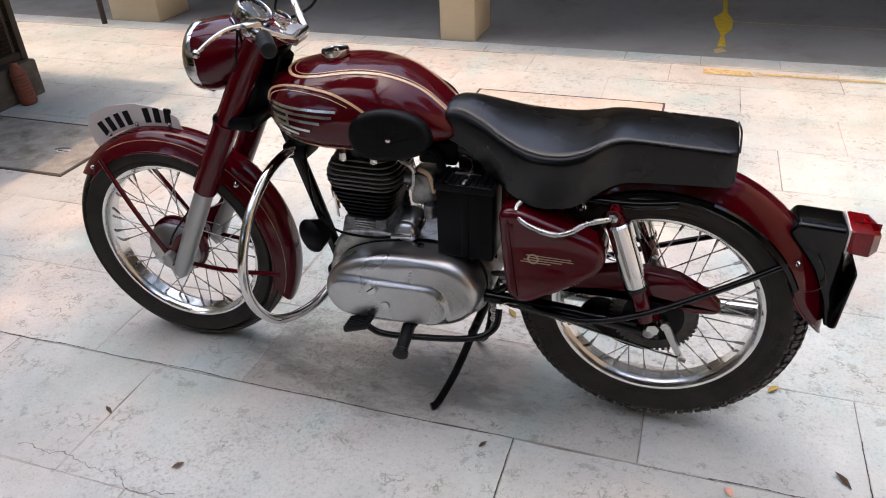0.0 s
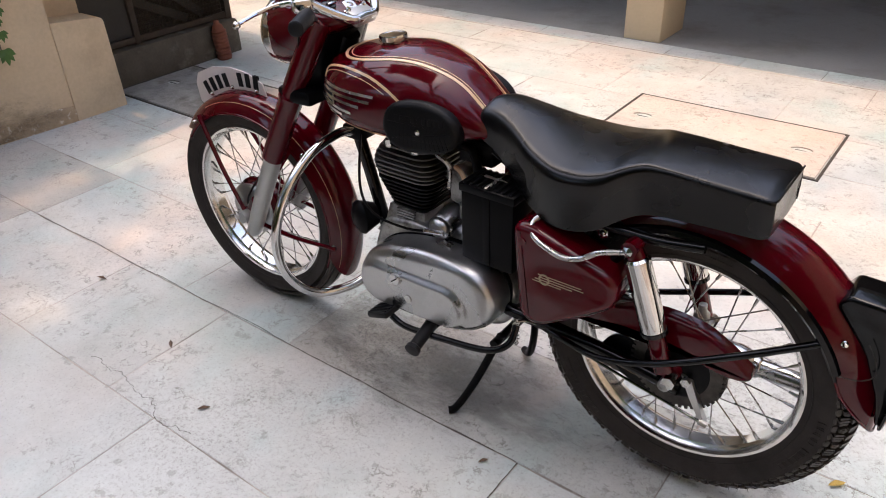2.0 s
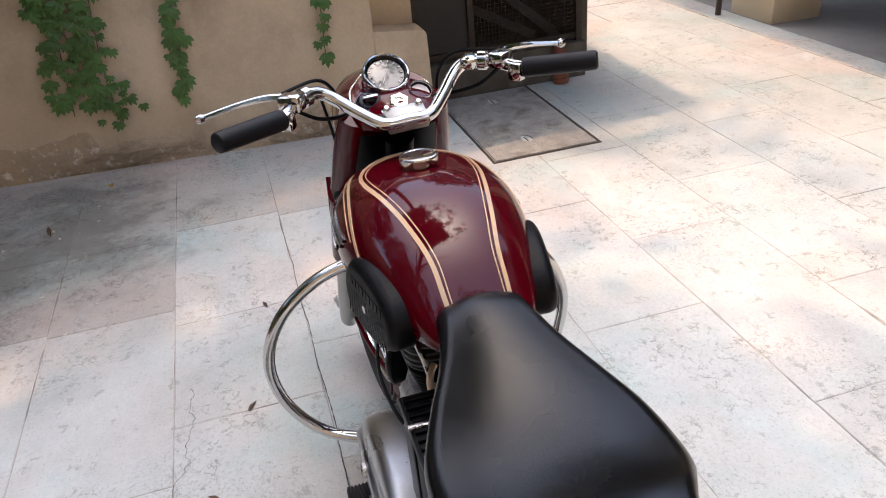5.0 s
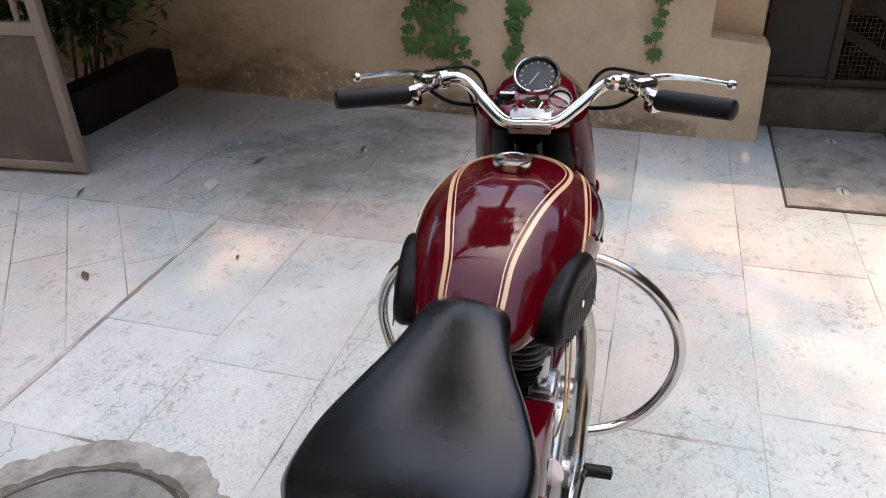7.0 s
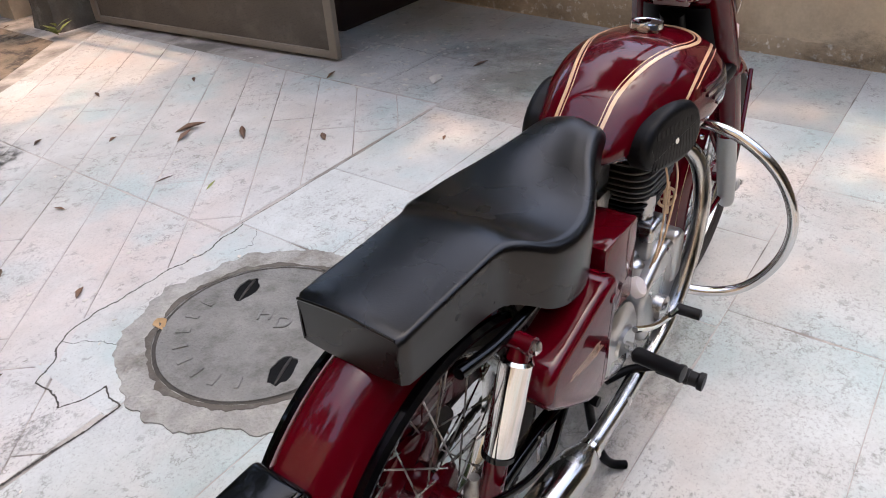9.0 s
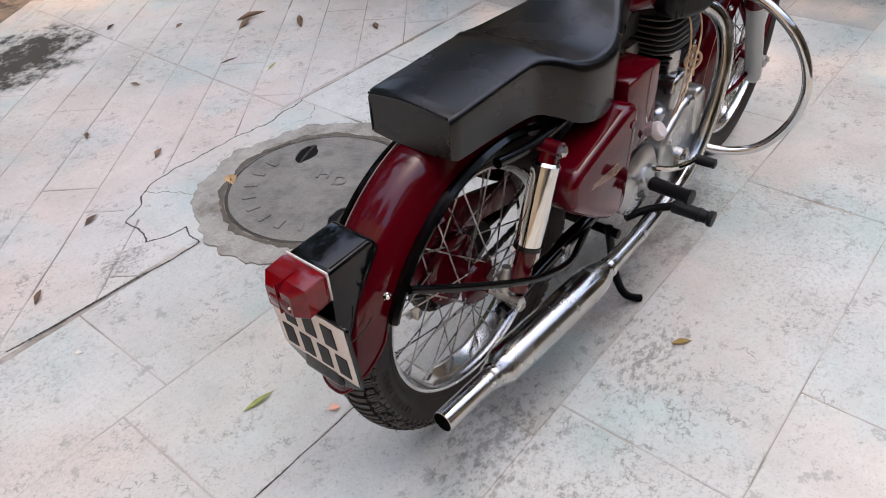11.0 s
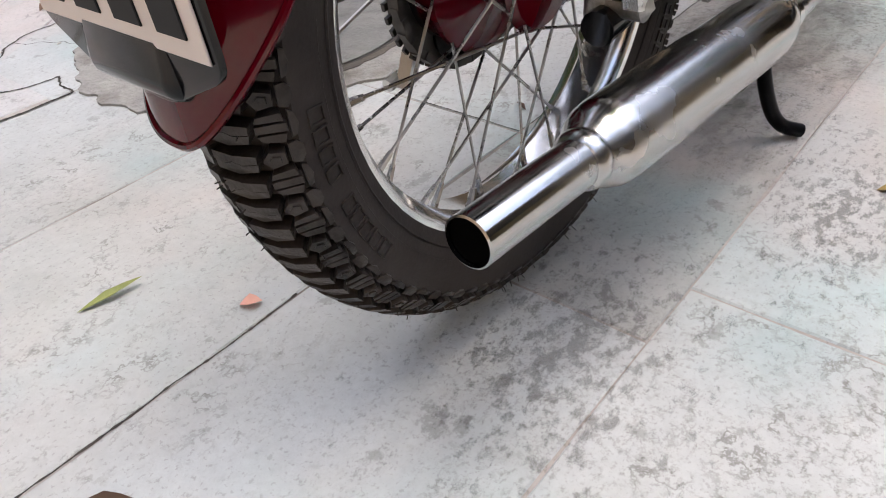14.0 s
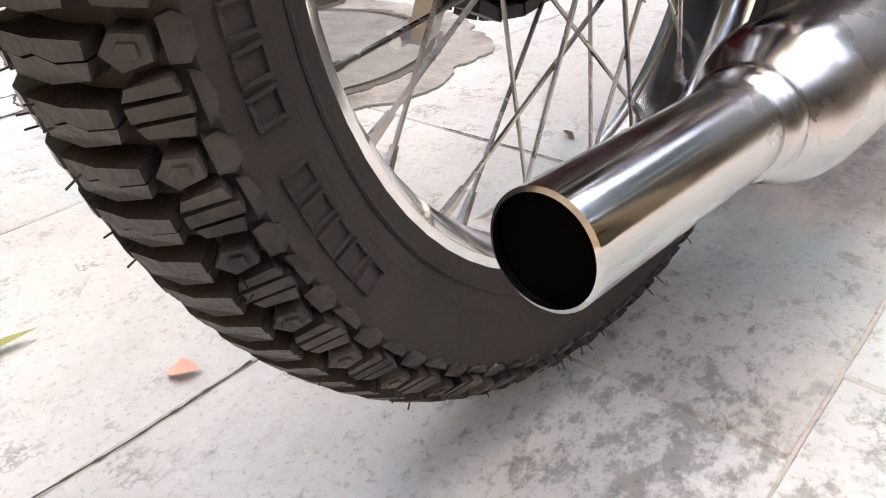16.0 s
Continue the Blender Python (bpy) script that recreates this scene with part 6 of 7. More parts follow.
part("rear_pipe", tube([(0.60, 0.03, 0.70), (0.555, 0.045, 0.705), (0.535, 0.05, 0.66), (0.54, 0.045, 0.62)], 0.011, 10, 6), black_satin, engine)
part("throttle_body", box(0.565, 0.622, -0.03, 0.045, 0.555, 0.64, 0.010), cast_alloy, engine)
part("oil_pipe", tube([(0.68, 0.06, 0.69), (0.63, 0.075, 0.685), (0.60, 0.07, 0.66), (0.61, 0.06, 0.60)], 0.005, 8, 5), steel, engine)
part("breather_pipe", tube([(0.59, 0.06, 0.66), (0.56, 0.075, 0.655), (0.55, 0.07, 0.61)], 0.006, 8, 5), gold, engine, "brass coloured pipe")
part("clutch_cable", tube([(0.90, 0.04, 0.66), (0.86, 0.10, 0.55), (0.80, 0.12, 0.50), (0.70, 0.115, 0.488), (0.63, 0.10, 0.497)], 0.0035, 6, 6), black_satin, engine)
part("cable_adjuster", tube([(0.655, 0.105, 0.493), (0.60, 0.10, 0.50)], 0.006, 8, 1), steel, engine)
bm = lathe([(-0.03, 0.0), (-0.03, 0.030), (0, 0.042), (0.012, 0.047), (0.02, 0.043), (0.03, 0.024), (0.034, 0.0)], (0.892, 0.060, 0.437), (0.42, 0.90, 0.0), 24)
horn = part("horn", bm, black_satin, bike, "round black horn")
for r in (0.014, 0.022, 0.03):
    part("horn_ring", lathe([(0.012, r), (0.03 - r * 0.4, r + 0.002), (0.03 - r * 0.4, r - 0.002)], (0.892, 0.060, 0.437), (0.42, 0.90, 0.0), 20, closed=True), black_paint, horn)
battery = part("battery", box(0.392, 0.528, 0.045, 0.128, 0.475, 0.655, 0.006), black_satin, bike, "black battery box with ribbed lid")
part("lid", box(0.388, 0.532, 0.041, 0.131, 0.648, 0.668, 0.004), black_satin, battery)
for i in range(8):
    part("lid_rib", box(0.398 + 0.0165 * i, 0.406 + 0.0165 * i, 0.048, 0.126, 0.666, 0.673, 0.001, 1), black_satin, battery)
part("strap", box(0.454, 0.462, 0.043, 0.133, 0.673, 0.677, 0.001), steel, battery)
part("strap", box(0.43, 0.50, 0.082, 0.089, 0.674, 0.678, 0.001), steel, battery)
part("rib", box(0.45, 0.468, 0.126, 0.131, 0.48, 0.648, 0.002), black_satin, battery)

# tool boxes
box_out = [(0.375, 0.632), (0.335, 0.642), (0.138, 0.578), (0.132, 0.512), (0.21, 0.452), (0.305, 0.392), (0.352, 0.408)]
for sg in (1, -1):
    o = [(p.x, p.y) for p in rounded(box_out, [0.025, 0.03, 0.03, 0.03, 0.05, 0.03, 0.03], 5)]
    tb = part("tool_box", plate_y(o, 0.085 * sg, 0.166 * sg, 0.018, 4), maroon, bike, "glossy maroon triangular side box with gold wing mark")
    for i, (x0, x1, z) in enumerate(((0.20, 0.30, 0.529), (0.225, 0.312, 0.523), (0.25, 0.318, 0.517), (0.205, 0.305, 0.535))):
        part("wing_mark", box(x0, x1, 0.1655 * sg - 0.001, 0.1655 * sg + 0.001, z - 0.0012, z + 0.0012), mark_gold, tb)
    part("wing_mark", lathe([(0, 0.013), (0.0012, 0.013), (0.0012, 0.009), (0, 0.009)], (0.29, 0.166 * sg, 0.526), (0, sg, 0), 20, closed=True), mark_gold, tb)
    part("lock", lathe([(0, 0.009), (0.003, 0.009), (0.002, 0.0)], (0.345, 0.166 * sg, 0.60), (0, sg, 0), 14), maroon, tb)
part("lifting_handle", tube([(0.318, 0.115, 0.655), (0.335, 0.145, 0.637), (0.315, 0.165, 0.616), (0.255, 0.170, 0.598), (0.212, 0.165, 0.606), (0.178, 0.158, 0.628), (0.124, 0.142, 0.640)], 0.0062, 10, 6), steel, bike, "bare steel lifting handle")
bolt((0.20, 0.10, 0.635), (0, 1, 0), 0.008, 0.008)

# chain, chain guard
chain_bm = bmesh.new()
c0, r0, c1, r1 = Vector((0.435, 0.36)), 0.036, Vector((REAR.x, REAR.z)), 0.094
n0 = 96
dirv = (c1 - c0).normalized()
nor = Vector((-dirv.y, dirv.x))
loop = []
for k in range(12):
    a = math.pi * k / 11
    loop.append(c0 + r0 * (math.cos(a) * -nor - math.sin(a) * dirv))
for k in range(12):
    a = math.pi * k / 11
    loop.append(c1 + r1 * (math.cos(a) * nor + math.sin(a) * dirv))
loop.append(loop[0])
length = [0]
for a, b in zip(loop, loop[1:]):
    length.append(length[-1] + (b - a).length)
links = int(length[-1] / 0.0127)
for i in range(links):
    s = length[-1] * i / links
    j = int(np.searchsorted(length, s, side="right")) - 1
    j = min(j, len(loop) - 2)
    t = (s - length[j]) / (length[j + 1] - length[j])
    p = loop[j].lerp(loop[j + 1], t)
    d = (loop[j + 1] - loop[j]).normalized()
    m = Matrix.Translation((p.x, 0.0605, p.y)) @ Matrix.Rotation(-math.atan2(d.y, d.x), 4, "Y")
    w = 0.0062 if i % 2 else 0.0045
    box(-0.0078, 0.0078, -w, w, -0.0042, 0.0042, bm=chain_bm, m=m)
tagged(part("chain", chain_bm, chain_metal, bike, "oily drive chain", smooth=0), kind="stuff")
guard_top = [(0.33, 0.405), (0.22, 0.445), (0.12, 0.474), (0.053, 0.481), (-0.023, 0.475), (-0.090, 0.438), (-0.130, 0.406), (-0.116, 0.388), (-0.065, 0.383), (-0.01, 0.398), (0.046, 0.413), (0.15, 0.410), (0.25, 0.388), (0.32, 0.375)]
part("chain_guard", plate_y([(p.x, p.y) for p in rounded(guard_top, 0.02, 4)], 0.048, 0.082, 0.008), maroon, bike, "maroon chain guard")
part("inner_plate", plate_y([(p.x, p.y) for p in rounded([(0.16, 0.39), (0.20, 0.33), (0.10, 0.265), (0.02, 0.25), (-0.03, 0.29), (0.02, 0.36)], 0.03)], 0.068, 0.074), black_satin, bike)
part("stand_spring", tube([(0.40 + 0.008 * math.cos(a * 1.9), 0.09 + 0.008 * math.sin(a * 1.9), 0.33 - 0.0024 * a) for a in range(34)], 0.002, 5, 1), steel, bike)

# exhaust
pipe = part("exhaust_pipe", tube([(0.80, -0.045, 0.652), (0.845, -0.075, 0.655), (0.875, -0.115, 0.61), (0.868, -0.138, 0.52), (0.83, -0.142, 0.40), (0.745, -0.142, 0.295), (0.62, -0.142, 0.25), (0.45, -0.150, 0.245), (0.33, -0.153, 0.247)], 0.0195, 20, 8), worn_chrome, bike, "chrome exhaust pipe")
A, B = Vector((0.345, -0.153, 0.247)), Vector((-0.236, -0.140, 0.267))
part("silencer", lathe([(0.0, 0.0), (0.0, 0.0215), (0.03, 0.0215), (0.05, 0.030), (0.075, 0.0375), (0.10, 0.039), (0.396, 0.039), (0.410, 0.0375), (0.421, 0.0335), (0.429, 0.0275), (0.433, 0.0252), (0.438, 0.0262), (0.444, 0.0258), (0.448, 0.0235), (0.450, 0.0214), (0.582, 0.0212), (0.583, 0.0195), (0.39, 0.0192), (0.39, 0.0)], A, B - A, 40), worn_chrome, bike, "worn chrome silencer with an open straight tail pipe")
part("silencer_clamp", lathe([(0.022, 0.0215), (0.022, 0.0245), (0.034, 0.0245), (0.034, 0.0215)], A, B - A, 24, closed=True), chrome, bike)
part("tail_inside", lathe([(0.579, 0.0190), (0.40, 0.0190), (0.40, 0.0)], A, B - A, 32), pipe_black, bike, "black inside of the tail pipe", smooth=30)
part("silencer_bracket", plate_y(rounded([(0.20, 0.29), (0.23, 0.29), (0.225, 0.36), (0.205, 0.36)], 0.006), -0.105, -0.112), steel, bike)

# crash guard
guard = [(0.930, 0.02, 0.655), (0.930, 0.09, 0.672), (0.934, 0.188, 0.650), (0.940, 0.275, 0.578), (0.946, 0.318, 0.475), (0.945, 0.304, 0.366), (0.924, 0.240, 0.282), (0.879, 0.145, 0.270), (0.850, 0.06, 0.302), (0.845, 0.02, 0.322)]
for sg in (1, -1):
    part("crash_guard", tube([(x, y * sg, z) for x, y, z in guard], 0.0122, 14, 7), chrome, bike, "chrome tubular crash guard")
part("guard_clamp", box(0.90, 0.965, -0.04, 0.04, 0.637, 0.675, 0.008), black_satin, bike)
part("guard_clamp", box(0.825, 0.875, -0.045, 0.055, 0.295, 0.335, 0.008), black_satin, bike)

# front number plate, with its characters as plain bars
top = [(1.565, 0.612), (1.572, 0.664), (1.556, 0.698), (1.49, 0.726), (1.41, 0.738), (1.34, 0.732), (1.285, 0.710), (1.27, 0.66)]
arc = [(FG.x + 0.350 * math.cos(a), FG.z + 0.350 * math.sin(a)) for a in (radians(100 - 49 * k / 10) for k in range(11))]
fp = part("front_plate", plate_y(top + arc, -0.002, 0.002), plate_white, bike, "white curved front number plate with dark bars", xf=STEER)
for sg in (1, -1):
    for k in (0, 1, 2, 4, 5, 6, 7):
        a = radians(93.5 - 33.5 * k / 7)
        rr = 0.379
        m = Matrix.Translation((FG.x + rr * math.cos(a), 0.0026 * sg, FG.z + rr * math.sin(a))) @ Matrix.Rotation(math.pi / 2 - a, 4, "Y")
        part("bar", box(-0.0095, 0.0095, -0.001, 0.001, -0.02, 0.02, 0.0005, 1, m=m), plate_ink, fp)
for k in range(3):
    a = radians(94 - 16.5 * k)
    bolt((FG.x + 0.357 * math.cos(a), 0.003, FG.z + 0.357 * math.sin(a)), (0, 1, 0), 0.005, 0.006, parent=fp)

# tail: black light box, red lamp, rear number plate
TAIL = Matrix.Translation((0, 0.012, 0))
tail_out = rounded([(-0.225, 0.61), (-0.240, 0.636), (-0.337, 0.632), (-0.341, 0.59), (-0.349, 0.46), (-0.358, 0.395), (-0.340, 0.385), (-0.325, 0.45), (-0.29, 0.53)], 0.010, 4)
bm = plate_y([(p.x, p.y) for p in tail_out], 0, 0.046, 0.008)
plate_y([(p.x, p.y) for p in tail_out], 0, -0.046, 0.008, bm=bm)
tail = part("tail_box", bm, black_paint, bike, "glossy black tail lamp housing", xf=TAIL)
rings = []
for x, hy, z0, z1 in ((-0.338, 0.044, 0.584, 0.630), (-0.347, 0.047, 0.578, 0.632), (-0.382, 0.046, 0.574, 0.629), (-0.399, 0.028, 0.580, 0.620)):
    o = rounded([(-hy, z0), (hy, z0), (hy, z1), (-hy, z1)], 0.005, 3)
    rings.append([(x, p.x, p.y) for p in o])
lamp = part("tail_lamp", loft(rings), lens_red, tail, "red plastic tail lamp lens", smooth=20)
part("lens_ridge", box(-0.402, -0.347, -0.001, 0.001, 0.576, 0.631), lens_red, lamp)
part("reflector", box(-0.401, -0.396, -0.022, 0.022, 0.586, 0.606, 0.002), lens_red, lamp)
part("lamp_seal", box(-0.340, -0.336, -0.047, 0.047, 0.579, 0.634, 0.002), plate_white, lamp)
for y in (0.022, -0.022):
    bolt((-0.398, y, 0.597), (-1, 0, 0), 0.003, 0.003, parent=lamp)
plate_m = Matrix.Translation((-0.352, 0.0, 0.490)) @ Matrix.Rotation(radians(-4), 4, "Y")
np_back = part("plate_backing", plate_y([(p.x, p.y) for p in rounded([(-0.094, 0.072), (0.094, 0.072), (0.094, -0.070), (0.05, -0.098), (-0.03, -0.104), (-0.094, -0.074)], 0.012, 3)], 0, 0.004, 0.001), black_paint, tail, xf=plate_m @ Matrix.Rotation(radians(90), 4, "Z") @ Matrix.Translation((0, 0.0, 0)))
rp = part("rear_plate", box(-0.006, -0.0045, -0.089, 0.089, -0.066, 0.068, 0.0005, 1, m=plate_m), plate_white, tail, "white rear number plate with two rows of dark bars")
for z, cols in ((0.030, (-0.046, 0.0, 0.046)), (-0.030, (-0.063, -0.021, 0.021, 0.063))):
    for y in cols:
        part("bar", box(-0.0075, -0.0058, y - 0.0135, y + 0.0135, z - 0.024, z + 0.024, 0.0006, 1, m=plate_m), plate_ink, rp)

# little ball chain hanging from the tail housing round the mudguard
for hang in ([(-0.293, 0.058, 0.561), (-0.311, 0.058, 0.529), (-0.315, 0.058, 0.502), (-0.295, 0.062, 0.486), (-0.263, 0.068, 0.484)], [(-0.332, -0.052, 0.481), (-0.314, -0.058, 0.487), (-0.300, -0.063, 0.498), (-0.289, -0.070, 0.518)]):
    bm = bmesh.new()
    for p in smooth_path(hang, 9):
        lathe([(-0.0016, 0), (-0.0011, 0.0011), (0, 0.0016), (0.0011, 0.0011), (0.0016, 0)], p, (0, 0, 1), 8, bm)
    part("ball_chain", bm, chain_metal, tail)

# gilt emblem on a strap between the engine and the front wheel
EM = Matrix.Translation((0.878, -0.056, 0.500)) @ Vector((-0.55, -0.83, 0.05)).to_track_quat("Z", "Y").to_matrix().to_4x4()
emblem = part("emblem", lathe([(-0.002, 0.019), (0.002, 0.019), (0.003, 0.0225), (0.002, 0.026), (-0.002, 0.026)], (0, 0, 0), (0, 0, 1), 32, closed=True), gold, bike, "gilt oval emblem", xf=EM)
for x0, x1, y0, y1 in ((-0.016, 0.016, -0.004, 0.001), (-0.009, -0.004, -0.016, 0.016), (0.004, 0.009, -0.016, 0.016), (-0.006, 0.006, 0.026, 0.038), (-0.008, 0.008, -0.044, -0.026)):
    part("emblem_bar", box(x0, x1, y0, y1, -0.0015, 0.0015, 0.0005, 1), gold, emblem)
part("emblem_strap", box(-0.006, 0.006, -0.07, 0.05, -0.006, -0.003, 0.001, 1), chrome, emblem)


# ---- covers, leaves and litter on the paving ----
def pierced(outer, holes, z0, z1):
    """A flat block with holes through its top."""
    bm = bmesh.new()
    loops, edges = [], []
    for pts in [outer] + holes:
        vs = [bm.verts.new((p[0], p[1], z1)) for p in pts]
        loops.append(vs)
        for i in range(len(vs)):
            edges.append(bm.edges.new((vs[i], vs[(i + 1) % len(vs)])))
    bmesh.ops.triangle_fill(bm, use_beauty=True, use_dissolve=False, edges=edges)
    for vs in loops:
        low = [bm.verts.new((v.co.x, v.co.y, z0)) for v in vs]
        for i in range(len(vs)):
            j = (i + 1) % len(vs)
            bm.faces.new((vs[i], vs[j], low[j], low[i]))
    return bm


def circle(cx, cy, r, n=48, jag=0.0, rng=None, ry=None, turn=0.0):
    out = []
    for k in range(n):
        a = 2 * math.pi * k / n
        q = 1 + (rng.uniform(-jag, jag) if rng else 0)
        x, y = r * q * math.cos(a), (ry or r) * q * math.sin(a)
        out.append((cx + x * math.cos(turn) - y * math.sin(turn), cy + x * math.sin(turn) + y * math.cos(turn)))
    return out


MC = (0.42, 0.955)
rng = random.Random(5)
ring = thing("manhole_ring", "rough broken concrete collar round the manhole", "manhole collar", pierced([(MC[0] + r * math.cos(a), MC[1] + r * math.sin(a)) for a, r in ((2 * math.pi * k / 200, 0.41 + 0.05 * noise.noise((2.2 * math.cos(2 * math.pi * k / 200), 2.2 * math.sin(2 * math.pi * k / 200), 4.0)) + 0.02 * noise.noise((9 * math.cos(2 * math.pi * k / 200), 9 * math.sin(2 * math.pi * k / 200), 1.0)) + rng.uniform(-0.003, 0.003)) for k in range(200))], [circle(*MC, 0.316, 90, 0.006, rng)], -0.012, 0.0042), collar_concrete, kind="structure", smooth=0)
part("collar_lip", pierced([(MC[0] + r * math.cos(a), MC[1] + r * math.sin(a)) for a, r in ((2 * math.pi * k / 160, 0.334 + 0.016 * noise.noise((4 * math.cos(2 * math.pi * k / 160), 4 * math.sin(2 * math.pi * k / 160), 2.0)) + 0.010 * noise.noise((14 * math.cos(2 * math.pi * k / 160), 14 * math.sin(2 * math.pi * k / 160), 6.0))) for k in range(160))], [circle(*MC, 0.3175, 90)], -0.006, 0.0056), grimy_concrete, ring, "dark mossy inner lip", smooth=0)
slots = [circle(0.525, 1.142, 0.060, 20, 0.12, rng, 0.034, 0.35), circle(0.32, 0.765, 0.060, 20, 0.12, rng, 0.034, 0.35)]
cover = thing("manhole_cover", "round worn concrete manhole cover with moulded lettering", "manhole cover", pierced(circle(*MC, 0.3035, 90), slots, -0.012, 0.005), cover_concrete, smooth=0)
for x, y in ((0.525, 1.142), (0.32, 0.765)):
    # black floor paints in the darkness of a deeper hole
    part("slot_floor", lathe([(0, 0.068), (0.0004, 0.0)], (x, y, 0.0008), (0, 0, 1), 16), fin_black, cover)
    part("lifting_bar", tube([(x - 0.052, y - 0.02, -0.004), (x, y, 0.0022), (x + 0.052, y + 0.02, -0.001)], 0.0045, 8, 4), chain_metal, cover, "rusty iron lifting bar")


def letters(text, at, turn, size, parent):
    cu = bpy.data.curves.new("lettering", "FONT")
    cu.body, cu.size, cu.extrude = text, size, 0.0025
    cu.align_x, cu.align_y = "CENTER", "CENTER"
    tmp = bpy.data.objects.new("lettering", cu)
    me = bpy.data.meshes.new_from_object(tmp)
    me.materials.clear()
    me.materials.append(cover_concrete)
    bpy.data.objects.remove(tmp)
    ob = new("lettering", me)
    ob.parent = parent
    ob.matrix_local = Matrix.Translation(at) @ Matrix.Rotation(turn, 4, "Z")


part("dirt_joint", pierced(circle(*MC, 0.3175, 72), [circle(*MC, 0.304, 72)], -0.003, 0.0012), joint_dirt, cover, smooth=0)
for i, ch in enumerate("HD"):
    letters(ch, (MC[0] + 0.045 - 0.0 * i, MC[1] + 0.035 - 0.075 * i + 0.0, 0.006), radians(-60), 0.075, cover)
for i in range(8):
    a = radians(212 - 17.0 * i)
    m = Matrix.Translation((MC[0] + 0.235 * math.cos(a), MC[1] + 0.235 * math.sin(a), 0.007)) @ Matrix.Rotation(a, 4, "Z")
    part("moulded_bar", box(-0.022, 0.022, -0.007 - 0.006 * (i % 2), 0.007, -0.002, 0.002, 0.001, 1, m=m), cover_concrete, cover)


def square_cover(x0, x1, y0, y1, holes, label, mat):
    fr = [(x0 - 0.011, y0 - 0.011), (x1 + 0.011, y0 - 0.011), (x1 + 0.011, y1 + 0.011), (x0 - 0.011, y1 + 0.011)]
    inner = [(x0, y0), (x1, y0), (x1, y1), (x0, y1)]
    t = thing("drain_cover", label, "drain cover", pierced([(x0 + 0.006, y0 + 0.006), (x1 - 0.006, y0 + 0.006), (x1 - 0.006, y1 - 0.006), (x0 + 0.006, y1 - 0.006)], [circle(hx, hy, 0.045, 14, 0.08, random.Random(2), 0.028) for hx, hy in holes], -0.011, 0.005), mat, group="square drain covers", smooth=0)
    part("cover_frame", pierced(fr, [inner], -0.011, 0.003), joint_dirt, t, "dark dirt-filled joint round the cover", smooth=0)
    for hx, hy in holes:
        part("lifting_bar", tube([(hx - 0.03, hy, -0.005), (hx + 0.03, hy, -0.004)], 0.005, 6, 1), chain_metal, t)


square_cover(0.12, 1.10, -2.26, -1.73, [(0.98, -1.99), (0.24, -1.99)], "sunlit square tan stone drain cover with lifting holes", stone_warm)
square_cover(2.64, 3.55, -1.27, -0.755, [(2.83, -0.985), (3.40, -1.02)], "square grey stone drain cover beside the cage plinth", collar_concrete)



def crack(points, width, seed, label="thin dark jagged crack in the paving", rough=0.02):
    """A jagged dark line of dirt that fills a crack."""
    rng = random.Random(seed)
    path = [Vector((x, y, 0.0009)) for x, y in points]
    while max((b - a).length for a, b in zip(path, path[1:])) > 0.008:
        finer = [path[0]]
        for a, b in zip(path, path[1:]):
            d = b - a
            finer += [(a + b) / 2 + Vector((-d.y, d.x, 0)) * rng.uniform(-rough, rough), b]
        path = finer
    bm = bmesh.new()
    rows = []
    for i, p in enumerate(path):
        d = (path[min(i + 1, len(path) - 1)] - path[max(i - 1, 0)]).normalized()
        w = width * (0.35 + 0.6 * rng.random() ** 2) * 0.4
        s = Vector((-d.y, d.x, 0)) * w
        rows.append((bm.verts.new(p + s), bm.verts.new(p - s)))
    for a, b in zip(rows, rows[1:]):
        bm.faces.new((a[0], a[1], b[1], b[0]))
    thing("crack", label, "crack", bm, joint_dirt, group="cracks in the paving", smooth=0)


crack([(-0.59, 1.07), (-0.361, 1.055), (-0.102, 1.035), (-0.008, 1.037)], 0.014, 1, "dark dirt-filled joint in the paving")
crack([(-0.008, 1.037), (0.018, 1.14), (-0.105, 1.177), (-0.085, 1.323), (0.053, 1.428), (0.267, 1.457), (0.587, 1.44), (0.80, 1.475)], 0.011, 2, rough=0.11)
crack([(0.80, 1.482), (1.2, 1.482), (1.6, 1.486), (1.985, 1.49)], 0.006, 3)
crack([(-0.52, 0.2068), (-0.34, 0.2086), (-0.16, 0.2104)], 0.006, 4)
crack([(-0.52, 0.205), (-0.52, 0.10), (-0.52, -0.02)], 0.005, 5)
crack([(1.96, 0.2316), (1.55, 0.2275), (1.11, 0.2231), (0.75, 0.2195), (0.32, 0.2152)], 0.005, 6)
crack([(0.315, 0.215), (0.315, 0.32), (0.315, 0.42)], 0.006, 7)
crack([(2.55, 0.2375), (2.3, 0.235), (1.96, 0.2316)], 0.004, 8)
crack([(1.55, 0.60), (1.41, 0.585), (1.2, 0.62), (1.05, 0.62)], 0.003, 9, rough=0.2)
crack([(2.25, 1.92), (2.4, 1.925), (2.62, 1.92)], 0.006, 10)
crack([(2.62, 1.92), (2.64, 2.2), (2.655, 2.47)], 0.004, 11)
crack([(0.8, 1.40), (0.72, 1.33), (0.66, 1.36)], 0.004, 12, rough=0.2)
crack([(0.053, 1.428), (0.10, 1.36), (0.14, 1.27)], 0.005, 14, rough=0.18)
